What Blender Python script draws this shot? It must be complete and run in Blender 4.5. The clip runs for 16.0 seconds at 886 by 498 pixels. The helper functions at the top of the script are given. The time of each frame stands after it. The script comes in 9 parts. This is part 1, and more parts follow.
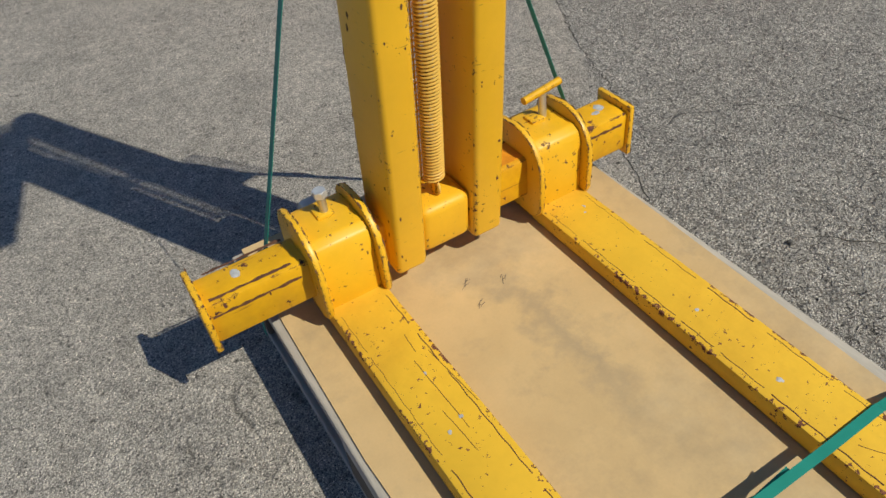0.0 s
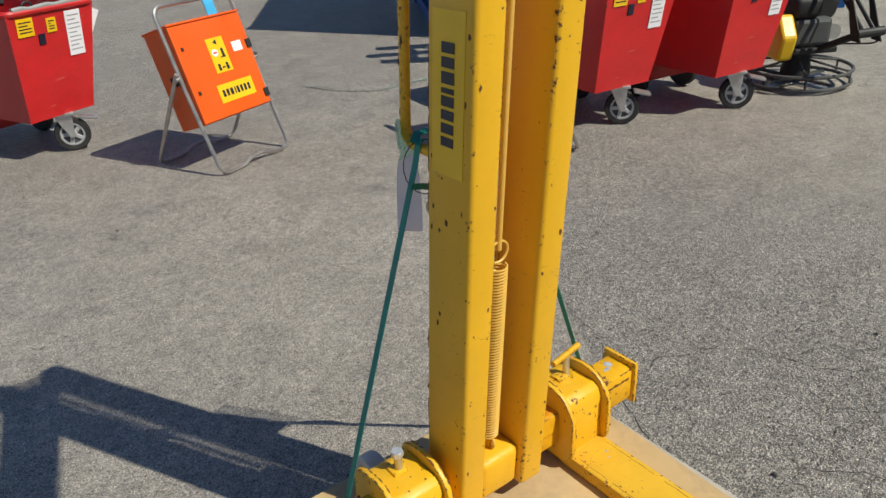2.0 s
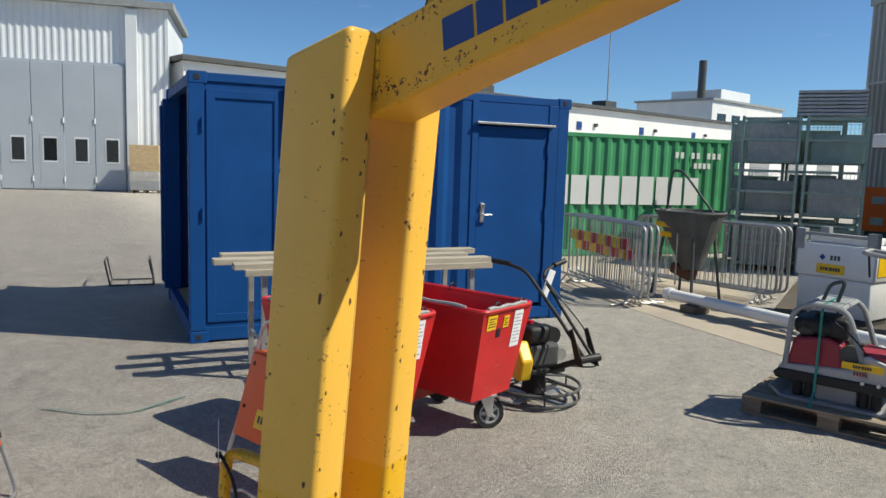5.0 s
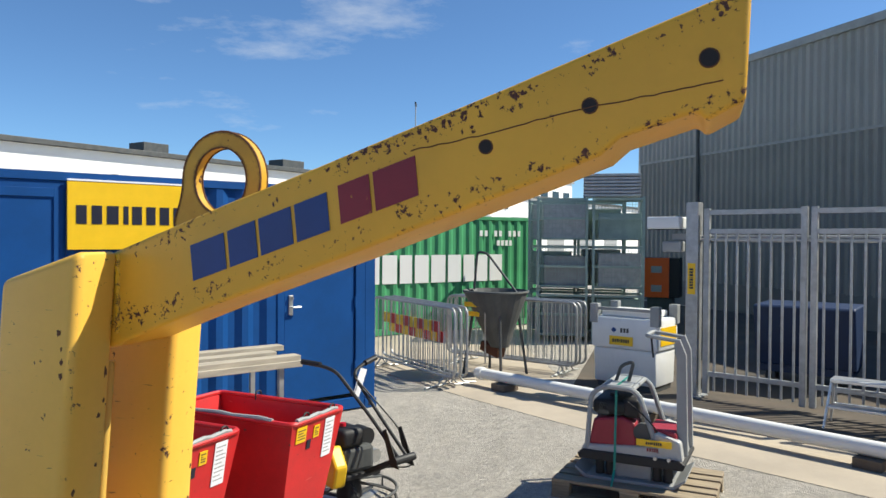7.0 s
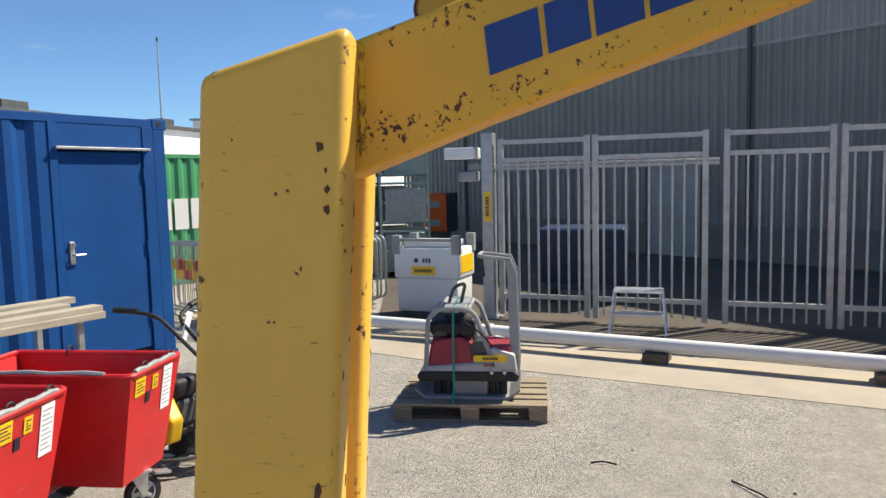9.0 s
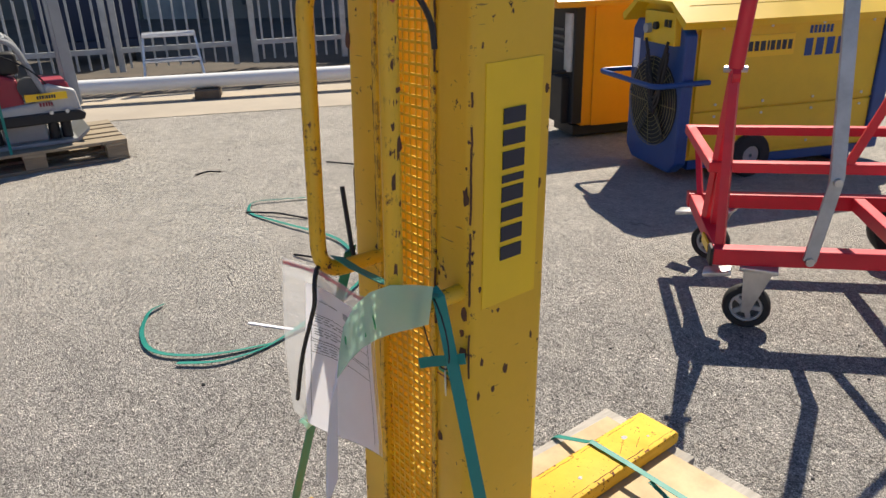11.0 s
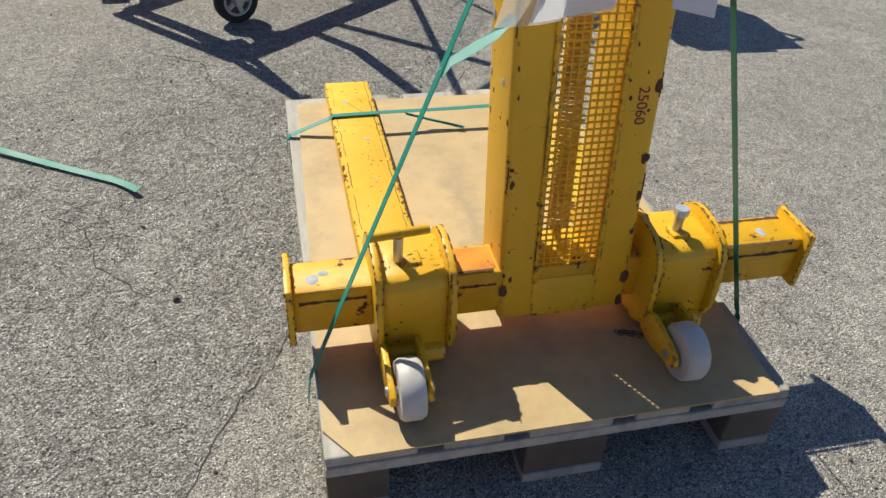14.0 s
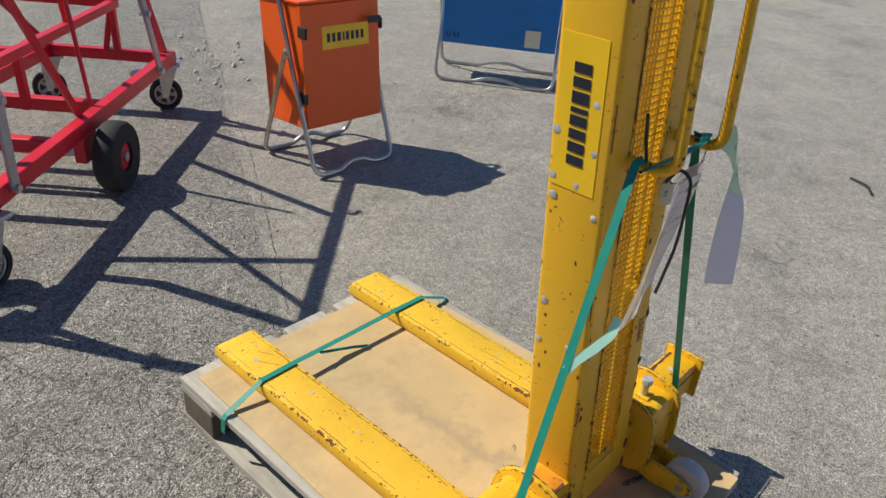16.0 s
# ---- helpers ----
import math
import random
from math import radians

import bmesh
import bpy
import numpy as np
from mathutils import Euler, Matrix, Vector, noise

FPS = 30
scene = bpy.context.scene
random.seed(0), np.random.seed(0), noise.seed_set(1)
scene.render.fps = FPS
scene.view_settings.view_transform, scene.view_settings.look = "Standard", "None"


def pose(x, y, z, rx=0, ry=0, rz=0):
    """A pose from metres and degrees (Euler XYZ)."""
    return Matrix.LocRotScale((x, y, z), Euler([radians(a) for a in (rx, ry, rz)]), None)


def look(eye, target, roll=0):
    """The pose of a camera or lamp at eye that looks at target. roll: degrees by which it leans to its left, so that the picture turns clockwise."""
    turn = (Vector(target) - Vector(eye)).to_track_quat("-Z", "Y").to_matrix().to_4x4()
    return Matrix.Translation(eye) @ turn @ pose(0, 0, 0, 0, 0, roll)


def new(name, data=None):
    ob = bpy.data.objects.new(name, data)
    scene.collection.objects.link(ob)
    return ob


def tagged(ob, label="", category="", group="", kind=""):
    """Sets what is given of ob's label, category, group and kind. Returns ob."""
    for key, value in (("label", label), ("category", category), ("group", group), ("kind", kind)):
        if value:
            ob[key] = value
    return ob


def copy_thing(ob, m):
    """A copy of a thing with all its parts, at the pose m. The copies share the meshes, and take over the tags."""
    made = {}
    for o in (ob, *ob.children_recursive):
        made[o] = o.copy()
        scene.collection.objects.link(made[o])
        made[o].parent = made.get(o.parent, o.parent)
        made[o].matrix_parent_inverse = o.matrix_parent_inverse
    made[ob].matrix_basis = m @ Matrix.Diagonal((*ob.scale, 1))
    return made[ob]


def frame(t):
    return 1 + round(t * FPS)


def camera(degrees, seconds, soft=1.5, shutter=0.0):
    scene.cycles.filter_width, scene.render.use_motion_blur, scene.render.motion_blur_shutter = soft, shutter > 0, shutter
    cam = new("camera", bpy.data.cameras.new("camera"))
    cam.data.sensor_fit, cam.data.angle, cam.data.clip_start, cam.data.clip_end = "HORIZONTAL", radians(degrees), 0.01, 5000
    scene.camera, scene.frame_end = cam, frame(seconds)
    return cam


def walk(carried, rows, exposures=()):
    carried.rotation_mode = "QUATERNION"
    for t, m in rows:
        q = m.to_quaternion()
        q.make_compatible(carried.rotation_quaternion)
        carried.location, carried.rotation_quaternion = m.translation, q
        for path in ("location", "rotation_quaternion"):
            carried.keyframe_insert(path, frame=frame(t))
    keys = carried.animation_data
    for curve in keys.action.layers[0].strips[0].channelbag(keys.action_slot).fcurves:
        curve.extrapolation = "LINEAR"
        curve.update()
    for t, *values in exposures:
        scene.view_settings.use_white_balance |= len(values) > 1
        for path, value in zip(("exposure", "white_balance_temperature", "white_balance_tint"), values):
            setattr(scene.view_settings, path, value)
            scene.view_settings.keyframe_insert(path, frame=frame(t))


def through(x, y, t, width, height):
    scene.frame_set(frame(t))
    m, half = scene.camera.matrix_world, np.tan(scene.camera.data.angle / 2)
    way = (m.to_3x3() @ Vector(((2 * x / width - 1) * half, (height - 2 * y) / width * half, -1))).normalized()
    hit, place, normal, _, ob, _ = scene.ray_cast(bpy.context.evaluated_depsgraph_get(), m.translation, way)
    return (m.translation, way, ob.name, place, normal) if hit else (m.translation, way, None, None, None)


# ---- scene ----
cam = camera(62.3, 16.0)
PATH = [
    (0, (-0.534, -0.643, 1.168), (0.137, 0.665, -0.188), -7.0),
    (0.5, (-0.543, -0.649, 1.223), (0.106, 0.779, -0.019), -6.5),
    (1, (-0.6, -0.676, 1.3), (0.129, 0.81, 0.176), -5.5),
    (1.5, (-0.722, -0.668, 1.383), (0.158, 0.812, 0.366), -4.1),
    (2, (-0.825, -0.627, 1.432), (0.222, 0.814, 0.523), -3.2),
    (2.5, (-0.881, -0.593, 1.483), (0.322, 0.792, 0.687), -2.5),
    (3, (-0.891, -0.577, 1.541), (0.431, 0.757, 0.854), -1.5),
    (3.5, (-0.895, -0.535, 1.586), (0.529, 0.753, 1.025), -0.6),
    (4, (-0.897, -0.523, 1.663), (0.608, 0.72, 1.228), 0.2),
    (4.2, (-0.897, -0.522, 1.692), (0.638, 0.702, 1.307), 0.5),
    (6.3, (-0.794, -0.456, 1.974), (1.023, 0.377, 1.915), 1.5),
    (6.5, (-0.786, -0.466, 1.984), (1.054, 0.317, 1.937), 1.2),
    (7, (-0.765, -0.505, 2.016), (1.12, 0.162, 1.987), 0.4),
    (7.5, (-0.741, -0.437, 2.032), (1.179, 0.121, 2.01), -0.5),
    (8, (-0.689, -0.259, 2.015), (1.261, 0.183, 1.98), -0.9),
    (8.2, (-0.677, -0.183, 1.997), (1.284, 0.205, 1.953), -1.1),
    (10.3, (-0.744, 0.557, 1.544), (1.014, -0.223, 0.993), -2.0),
    (10.5, (-0.726, 0.639, 1.486), (0.96, -0.251, 0.881), -2.5),
    (11, (-0.694, 0.82, 1.363), (0.763, -0.316, 0.598), -1.7),
    (11.5, (-0.553, 0.936, 1.263), (0.627, -0.386, 0.335), -2.4),
    (12, (-0.44, 1.072, 1.215), (0.443, -0.371, 0.148), -1.6),
    (12.5, (-0.278, 1.259, 1.143), (0.291, -0.291, 0.014), -0.8),
    (13, (-0.085, 1.324, 1.077), (0.153, -0.264, -0.115), 0.4),
    (13.5, (0.137, 1.319, 1.058), (0.056, -0.263, -0.164), 1.7),
    (14, (0.411, 1.287, 1.086), (0.019, -0.24, -0.145), 3.3),
    (14.5, (0.631, 1.196, 1.14), (-0.041, -0.244, -0.075), 4.5),
    (15, (0.791, 1.087, 1.231), (-0.123, -0.245, 0.052), 5.2),
    (15.5, (0.922, 0.979, 1.349), (-0.207, -0.249, 0.247), 5.5),
    (16, (1.093, 0.87, 1.447), (-0.224, -0.263, 0.455), 4.8),
]
walk(cam, [(t, look(eye, target, roll)) for t, eye, target, roll in PATH], [(0, -0.23, 6850, 7), (2.5, -0.03, 6850, 7), (4.2, 0.06, 6850, 7), (6.3, 0.38, 6820, 8), (7, 0.50, 6800, 8), (8.2, 0.50, 6850, 8), (10.3, 0.68, 7600, 17), (11.5, 0.30, 6900, 9), (12.5, 0.19, 6850, 6), (14, 0.2, 6850, 6), (16, 0.07, 6800, 8)])


# ---- world, sun and sky ----
SUN_DIR = Vector((0.41, -0.80, 1.0)).normalized()
world = bpy.data.worlds.new("sky")
scene.world = world
world.use_nodes = True
wn, wl = world.node_tree.nodes, world.node_tree.links
wn.clear()
w_out = wn.new("ShaderNodeOutputWorld")
w_bg = wn.new("ShaderNodeBackground")
w_sky = wn.new("ShaderNodeTexSky")
w_sky.sky_type = "NISHITA"
w_sky.sun_disc = False
w_sky.sun_elevation = math.asin(SUN_DIR.z)
w_sky.sun_rotation = math.atan2(SUN_DIR.x, SUN_DIR.y)
w_sky.air_density, w_sky.dust_density, w_sky.ozone_density = 0.7, 0.3, 2.0
w_bg.inputs["Strength"].default_value = 0.09
# thin fair-weather clouds, all round the sky
w_co = wn.new("ShaderNodeTexCoord")
w_map = wn.new("ShaderNodeMapping")
w_map.inputs["Scale"].default_value = (1.6, 1.6, 5.5)
w_map.inputs["Location"].default_value = (0.35, 0.1, 0.2)
w_no = wn.new("ShaderNodeTexNoise")
w_no.inputs["Scale"].default_value = 2.1
w_no.inputs["Detail"].default_value = 9.0
w_no.inputs["Roughness"].default_value = 0.62
w_ra = wn.new("ShaderNodeValToRGB")
w_ra.color_ramp.elements[0].position, w_ra.color_ramp.elements[0].color = 0.62, (0, 0, 0, 1)
w_ra.color_ramp.elements[1].position, w_ra.color_ramp.elements[1].color = 0.86, (0.6, 0.6, 0.6, 1)
w_mx = wn.new("ShaderNodeMix")
w_mx.data_type = "RGBA"
w_mx.inputs[7].default_value = (6.6, 7.0, 7.4, 1)
wl.new(w_co.outputs["Generated"], w_map.inputs["Vector"])
wl.new(w_map.outputs["Vector"], w_no.inputs["Vector"])
wl.new(w_no.outputs["Fac"], w_ra.inputs["Fac"])
wl.new(w_ra.outputs["Color"], w_mx.inputs[0])
w_bl = wn.new("ShaderNodeVectorMath")
w_bl.operation = "MULTIPLY"
w_bl.inputs[1].default_value = (0.70, 1.0, 1.25)
wl.new(w_sky.outputs["Color"], w_bl.inputs[0])
wl.new(w_bl.outputs[0], w_mx.inputs[6])
wl.new(w_mx.outputs[2], w_bg.inputs["Color"])
wl.new(w_bg.outputs["Background"], w_out.inputs["Surface"])
sun_data = bpy.data.lights.new("sun", "SUN")
sun_data.energy, sun_data.angle, sun_data.color = 5.0, radians(0.53), (1.0, 0.97, 0.87)
sun = new("sun", sun_data)
sun.matrix_world = look(SUN_DIR * 60, (0, 0, 0))


# ---- materials ----
def mat(name, color, rough=0.6, metal=0.0, var=0.15, scale=6.0, fine=60.0, bump=0.15, dist=0.002, dirt=0.0, dirt_color=(0.1, 0.08, 0.06),
        chips=0.0, chip_color=(0.05, 0.025, 0.015), chip_scale=45.0, edge=0.0, spec=0.5, island=0.0, stretch=(1, 1, 1), rand=0.0,
        lines=None, steps=(), scratch=None):
    """A painted, metal, wood or plastic surface: broad and fine variation, stains, chips (more of them along edges) and relief."""
    m = bpy.data.materials.new(name)
    m.use_nodes = True
    n, l = m.node_tree.nodes, m.node_tree.links
    b = n["Principled BSDF"]
    b.inputs["Metallic"].default_value = metal
    b.inputs["Specular IOR Level"].default_value = spec
    co = n.new("ShaderNodeTexCoord")
    mp = n.new("ShaderNodeMapping")
    mp.inputs["Scale"].default_value = stretch
    l.new(co.outputs["Object"], mp.inputs["Vector"])

    def noise_at(s, detail=4.0, rgh=0.6):
        q = n.new("ShaderNodeTexNoise")
        q.inputs["Scale"].default_value, q.inputs["Detail"].default_value, q.inputs["Roughness"].default_value = s, detail, rgh
        l.new(mp.outputs["Vector"], q.inputs["Vector"])
        return q.outputs["Fac"]

    def math_of(op, a, c, clamp=False):
        q = n.new("ShaderNodeMath")
        q.operation, q.use_clamp = op, clamp
        for k, v in enumerate((a, c)):
            if isinstance(v, (int, float)):
                q.inputs[k].default_value = v
            else:
                l.new(v, q.inputs[k])
        return q.outputs[0]

    def ramp(v, lo, hi):
        q = n.new("ShaderNodeMapRange")
        q.inputs["From Min"].default_value, q.inputs["From Max"].default_value = lo, hi
        l.new(v, q.inputs["Value"])
        return q.outputs["Result"]

    def mixed(fac, a, c):
        q = n.new("ShaderNodeMix")
        q.data_type = "RGBA"
        for k, v in ((0, fac), (6, a), (7, c)):
            if isinstance(v, tuple):
                q.inputs[k].default_value = (*v, 1)
            elif isinstance(v, (int, float)):
                q.inputs[k].default_value = v
            else:
                l.new(v, q.inputs[k])
        return q.outputs[2]

    def plane_gap(planes):
        """Distance to the nearest of some planes (nx, ny, nz, d), in the object's own space."""
        best = None
        for px, py, pz, d in planes:
            q = n.new("ShaderNodeVectorMath")
            q.operation = "DOT_PRODUCT"
            q.inputs[1].default_value = (px, py, pz)
            l.new(co.outputs["Object"], q.inputs[0])
            gap = math_of("ABSOLUTE", math_of("SUBTRACT", q.outputs["Value"], d), 0.0)
            best = gap if best is None else math_of("MINIMUM", best, gap)
        return best

    broad, grain = noise_at(scale), noise_at(fine, 3.0)
    light = tuple(min(1, c * (1 + var)) for c in color)
    dark = tuple(c * (1 - var) for c in color)
    col = mixed(ramp(broad, 0.3, 0.7), dark, light)
    if steps:
        sp = n.new("ShaderNodeSeparateXYZ")
        l.new(co.outputs["Object"], sp.inputs[0])
        high = math_of("ADD", sp.outputs[2], math_of("MULTIPLY", noise_at(14.0), 0.03))
        for z, tone in steps:
            col = mixed(math_of("MINIMUM", math_of("MAXIMUM", ramp(high, z, z + 0.006), 0.0), 1.0), col, tone)
    g = math_of("ADD", math_of("MULTIPLY", grain, var * 0.9), 1 - var * 0.45)
    if island or rand:
        src = n.new("ShaderNodeNewGeometry").outputs["Random Per Island"] if island else n.new("ShaderNodeObjectInfo").outputs["Random"]
        g = math_of("MULTIPLY", g, math_of("ADD", math_of("MULTIPLY", src, (island or rand) * 2), 1 - (island or rand)))
    vm = n.new("ShaderNodeVectorMath")
    vm.operation = "SCALE"
    l.new(col, vm.inputs[0])
    l.new(g, vm.inputs["Scale"])
    col = vm.outputs[0]
    rgh = math_of("ADD", math_of("MULTIPLY", broad, 0.25), rough - 0.12, True)
    if dirt:
        mask = math_of("MULTIPLY", ramp(noise_at(scale * 0.55, 7.0, 0.7), 0.48, 0.78), dirt, True)
        col = mixed(mask, col, dirt_color)
        rgh = math_of("ADD", rgh, math_of("MULTIPLY", mask, 0.25), True)
    height = math_of("ADD", grain, math_of("MULTIPLY", broad, 0.5))
    if chips:
        spots = noise_at(chip_scale, 5.0, 0.65)
        patch = noise_at(chip_scale * 0.18, 2.0)
        level = math_of("ADD", spots, math_of("MULTIPLY", patch, 0.35))
        if edge:
            bv = n.new("ShaderNodeBevel")
            bv.samples = 4
            bv.inputs["Radius"].default_value = 0.007
            ge = n.new("ShaderNodeNewGeometry")
            dt = n.new("ShaderNodeVectorMath")
            dt.operation = "DOT_PRODUCT"
            l.new(bv.outputs["Normal"], dt.inputs[0])
            l.new(ge.outputs["True Normal"], dt.inputs[1])
            near = ramp(dt.outputs["Value"], 0.995, 0.90)
            level = math_of("ADD", level, math_of("MULTIPLY", near, edge))
        if lines:
            near = ramp(math_of("MAXIMUM", plane_gap(lines[0]), plane_gap(lines[1])), lines[2], 0.0)
            worn = math_of("MINIMUM", math_of("MAXIMUM", ramp(noise_at(9.0, 3.0), 0.36, 0.62), 0.40), 1.0)
            level = math_of("ADD", level, math_of("MULTIPLY", math_of("MULTIPLY", math_of("MAXIMUM", near, 0.0), worn), lines[3] * 1.25))
        mask = ramp(level, 0.97 - chips, 0.985 - chips)
        clampd = math_of("MINIMUM", math_of("MAXIMUM", mask, 0.0), 1.0)
        rust = mixed(ramp(noise_at(chip_scale * 2.3), 0.35, 0.65), chip_color, tuple(min(1, c * 2.6) for c in chip_color))
        col = mixed(clampd, col, rust)
        rgh = math_of("ADD", rgh, math_of("MULTIPLY", clampd, 0.4), True)
        height = math_of("SUBTRACT", height, math_of("MULTIPLY", clampd, 1.5))
    if scratch:
        q = n.new("ShaderNodeTexNoise")
        q.inputs["Scale"].default_value, q.inputs["Detail"].default_value = 1.0, 3.0
        m2 = n.new("ShaderNodeMapping")
        m2.inputs["Scale"].default_value = scratch[0]
        l.new(co.outputs["Object"], m2.inputs["Vector"])
        l.new(m2.outputs["Vector"], q.inputs["Vector"])
        mask = math_of("MULTIPLY", math_of("MINIMUM", math_of("MAXIMUM", ramp(q.outputs["Fac"], scratch[1], scratch[1] + 0.04), 0.0), 1.0), scratch[3])
        col = mixed(mask, col, scratch[2])
        height = math_of("SUBTRACT", height, math_of("MULTIPLY", mask, 0.6))
    l.new(col, b.inputs["Base Color"])
    l.new(rgh, b.inputs["Roughness"])
    if bump:
        bp = n.new("ShaderNodeBump")
        bp.inputs["Strength"].default_value, bp.inputs["Distance"].default_value = bump, dist
        l.new(height, bp.inputs["Height"])
        l.new(bp.outputs["Normal"], b.inputs["Normal"])
    return m


CHIP = (0.045, 0.018, 0.014)
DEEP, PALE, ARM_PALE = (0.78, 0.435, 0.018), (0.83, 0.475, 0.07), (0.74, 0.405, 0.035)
MAST_X = [(1, 0, -0.029, d + 0.0043) for d in (-0.167, -0.102, 0.006, 0.071)]
MAST_Y = [(0, 1, 0.059, d - 0.0088) for d in (0.290, 0.411)]
YELLOW = mat("yellow_paint", DEEP, 0.42, var=0.08, scale=5, fine=90, bump=0.08, dirt=0.3, dirt_color=(0.46, 0.19, 0.012),
             chips=0.135, chip_color=CHIP, chip_scale=95, edge=0.16)
FLANGE_YELLOW = mat("flange_yellow_paint", DEEP, 0.42, var=0.08, scale=5, fine=90, bump=0.08, dirt=0.3, dirt_color=(0.46, 0.19, 0.012),
                    chips=0.115, chip_color=CHIP, chip_scale=100, edge=0.22)
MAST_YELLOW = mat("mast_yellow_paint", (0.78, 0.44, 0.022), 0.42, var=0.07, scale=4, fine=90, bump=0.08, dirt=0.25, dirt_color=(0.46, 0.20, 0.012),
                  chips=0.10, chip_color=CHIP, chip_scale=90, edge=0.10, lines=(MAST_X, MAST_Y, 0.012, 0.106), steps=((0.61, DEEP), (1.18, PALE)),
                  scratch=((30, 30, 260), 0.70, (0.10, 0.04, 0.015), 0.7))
FORK_YELLOW = mat("fork_yellow_paint", (0.76, 0.455, 0.035), 0.66, spec=0.35, var=0.10, scale=5, fine=90, bump=0.08, dirt=0.5, dirt_color=(0.42, 0.18, 0.014),
                  chips=0.145, chip_color=(0.09, 0.035, 0.02), chip_scale=110, lines=([(1, 0, 0, d) for d in (-0.307, -0.187, 0.170, 0.290)], [(0, 0, 1, 0.041)], 0.012, 0.20))
YELLOW_CLEAN = mat("mesh_yellow_paint", (0.72, 0.40, 0.006), 0.42, var=0.08, scale=5, fine=90, bump=0.04, dirt=0.2, dirt_color=(0.5, 0.22, 0.012))
YELLOW_RUST = mat("rust_stained_yellow", (0.70, 0.37, 0.006), 0.5, var=0.16, scale=9, fine=90, bump=0.12, dirt=0.7, dirt_color=(0.42, 0.13, 0.012),
                  chips=0.14, chip_color=(0.06, 0.022, 0.012), chip_scale=40, lines=([(0, 1, 0, 0.310), (0, 1, 0, 0.402)], [(0, 0, 1, 0.155)], 0.014, 0.16), edge=0.1,
                  scratch=((6, 120, 120), 0.69, (0.16, 0.055, 0.015), 0.7))
YELLOW_LIGHT = mat("light_yellow_paint", (0.66, 0.42, 0.09), 0.45, var=0.08, scale=5, fine=90, bump=0.06, dirt=0.25, dirt_color=(0.5, 0.27, 0.05),
                   chips=0.04, chip_color=CHIP, chip_scale=50, edge=0.06)
ARM_TOP, ARM_LOW = (0, 0.3176, 0.9482, 1.8031), (0, 0.3151, 0.9491, 1.7260)
YELLOW_ARM = mat("arm_yellow_paint", ARM_PALE, 0.45, var=0.08, scale=5, fine=90, bump=0.08, dirt=0.25, dirt_color=(0.45, 0.22, 0.02),
                 chips=0.085, chip_color=(0.055, 0.022, 0.016), chip_scale=150, edge=0.07, lines=([ARM_TOP, ARM_LOW], [(1, 0, 0, -0.049), (1, 0, 0, 0.063)], 0.026, 0.165),
                 scratch=((60, 14, 60), 0.735, (0.08, 0.03, 0.015), 0.8))
EYE_YELLOW = mat("worn_eye_paint", (0.56, 0.32, 0.03), 0.5, var=0.14, scale=12, fine=90, bump=0.12, dirt=0.7, dirt_color=(0.36, 0.15, 0.02),
                 chips=0.13, chip_color=CHIP, chip_scale=70, edge=0.30)
STAINED = mat("rust_stained_top", (0.66, 0.25, 0.012), 0.55, var=0.2, scale=22, fine=120, bump=0.12, dirt=0.8, dirt_color=(0.40, 0.09, 0.015), chips=0.12, chip_color=CHIP, chip_scale=60)
RUST = mat("brown_rust", (0.115, 0.048, 0.024), 0.85, var=0.3, scale=40, fine=200, bump=0.3)
PRIMER = mat("grey_primer", (0.40, 0.41, 0.42), 0.7, var=0.25, scale=90, fine=400, bump=0.4, dist=0.001)
CREAM = mat("cream_card", (0.72, 0.66, 0.50), 0.6, var=0.05, bump=0.02)
STICKER = mat("yellow_sticker", (0.86, 0.53, 0.015), 0.35, var=0.05, bump=0.03)
INK = mat("dark_print", (0.012, 0.014, 0.03), 0.45, var=0.1, bump=0.0)
BLUE_INK = mat("blue_decal", (0.006, 0.045, 0.20), 0.45, var=0.15, bump=0.02, chips=0.06, chip_color=(0.5, 0.28, 0.02), chip_scale=90)
RED_INK = mat("dark_red_decal", (0.22, 0.012, 0.03), 0.45, var=0.15, bump=0.02, chips=0.05, chip_color=(0.5, 0.28, 0.02), chip_scale=90)
STEEL = mat("zinc_steel", (0.55, 0.55, 0.54), 0.42, 0.85, var=0.15, scale=14, bump=0.05)
BOLT_ZINC = mat("bright_zinc", (0.62, 0.65, 0.68), 0.38, 0.55, var=0.12, scale=60, bump=0.05)
GALV = mat("galvanised_steel", (0.42, 0.43, 0.43), 0.5, 0.7, var=0.18, scale=9, bump=0.06, dirt=0.3, dirt_color=(0.25, 0.22, 0.19))
NYLON = mat("white_nylon", (0.55, 0.52, 0.48), 0.5, var=0.1, scale=20, bump=0.1, dirt=0.45, dirt_color=(0.3, 0.28, 0.25))
HARDBOARD = mat("tan_hardboard", (0.55, 0.385, 0.19), 0.6, var=0.13, scale=4, fine=220, bump=0.06, dist=0.001, dirt=0.95, dirt_color=(0.25, 0.19, 0.115),
                chips=0.035, chip_color=(0.16, 0.11, 0.065), chip_scale=60)
OLD_WOOD = mat("grey_weathered_wood", (0.41, 0.375, 0.325), 0.85, var=0.22, scale=5, fine=26, bump=0.5, dist=0.003, dirt=0.5, dirt_color=(0.16, 0.13, 0.1), stretch=(6, 1, 6), rand=0.12)
BLOCK_WOOD = mat("pallet_block", (0.13, 0.10, 0.075), 0.9, var=0.25, scale=9, fine=70, bump=0.6, dist=0.003, dirt=0.5, dirt_color=(0.12, 0.1, 0.08), rand=0.15)
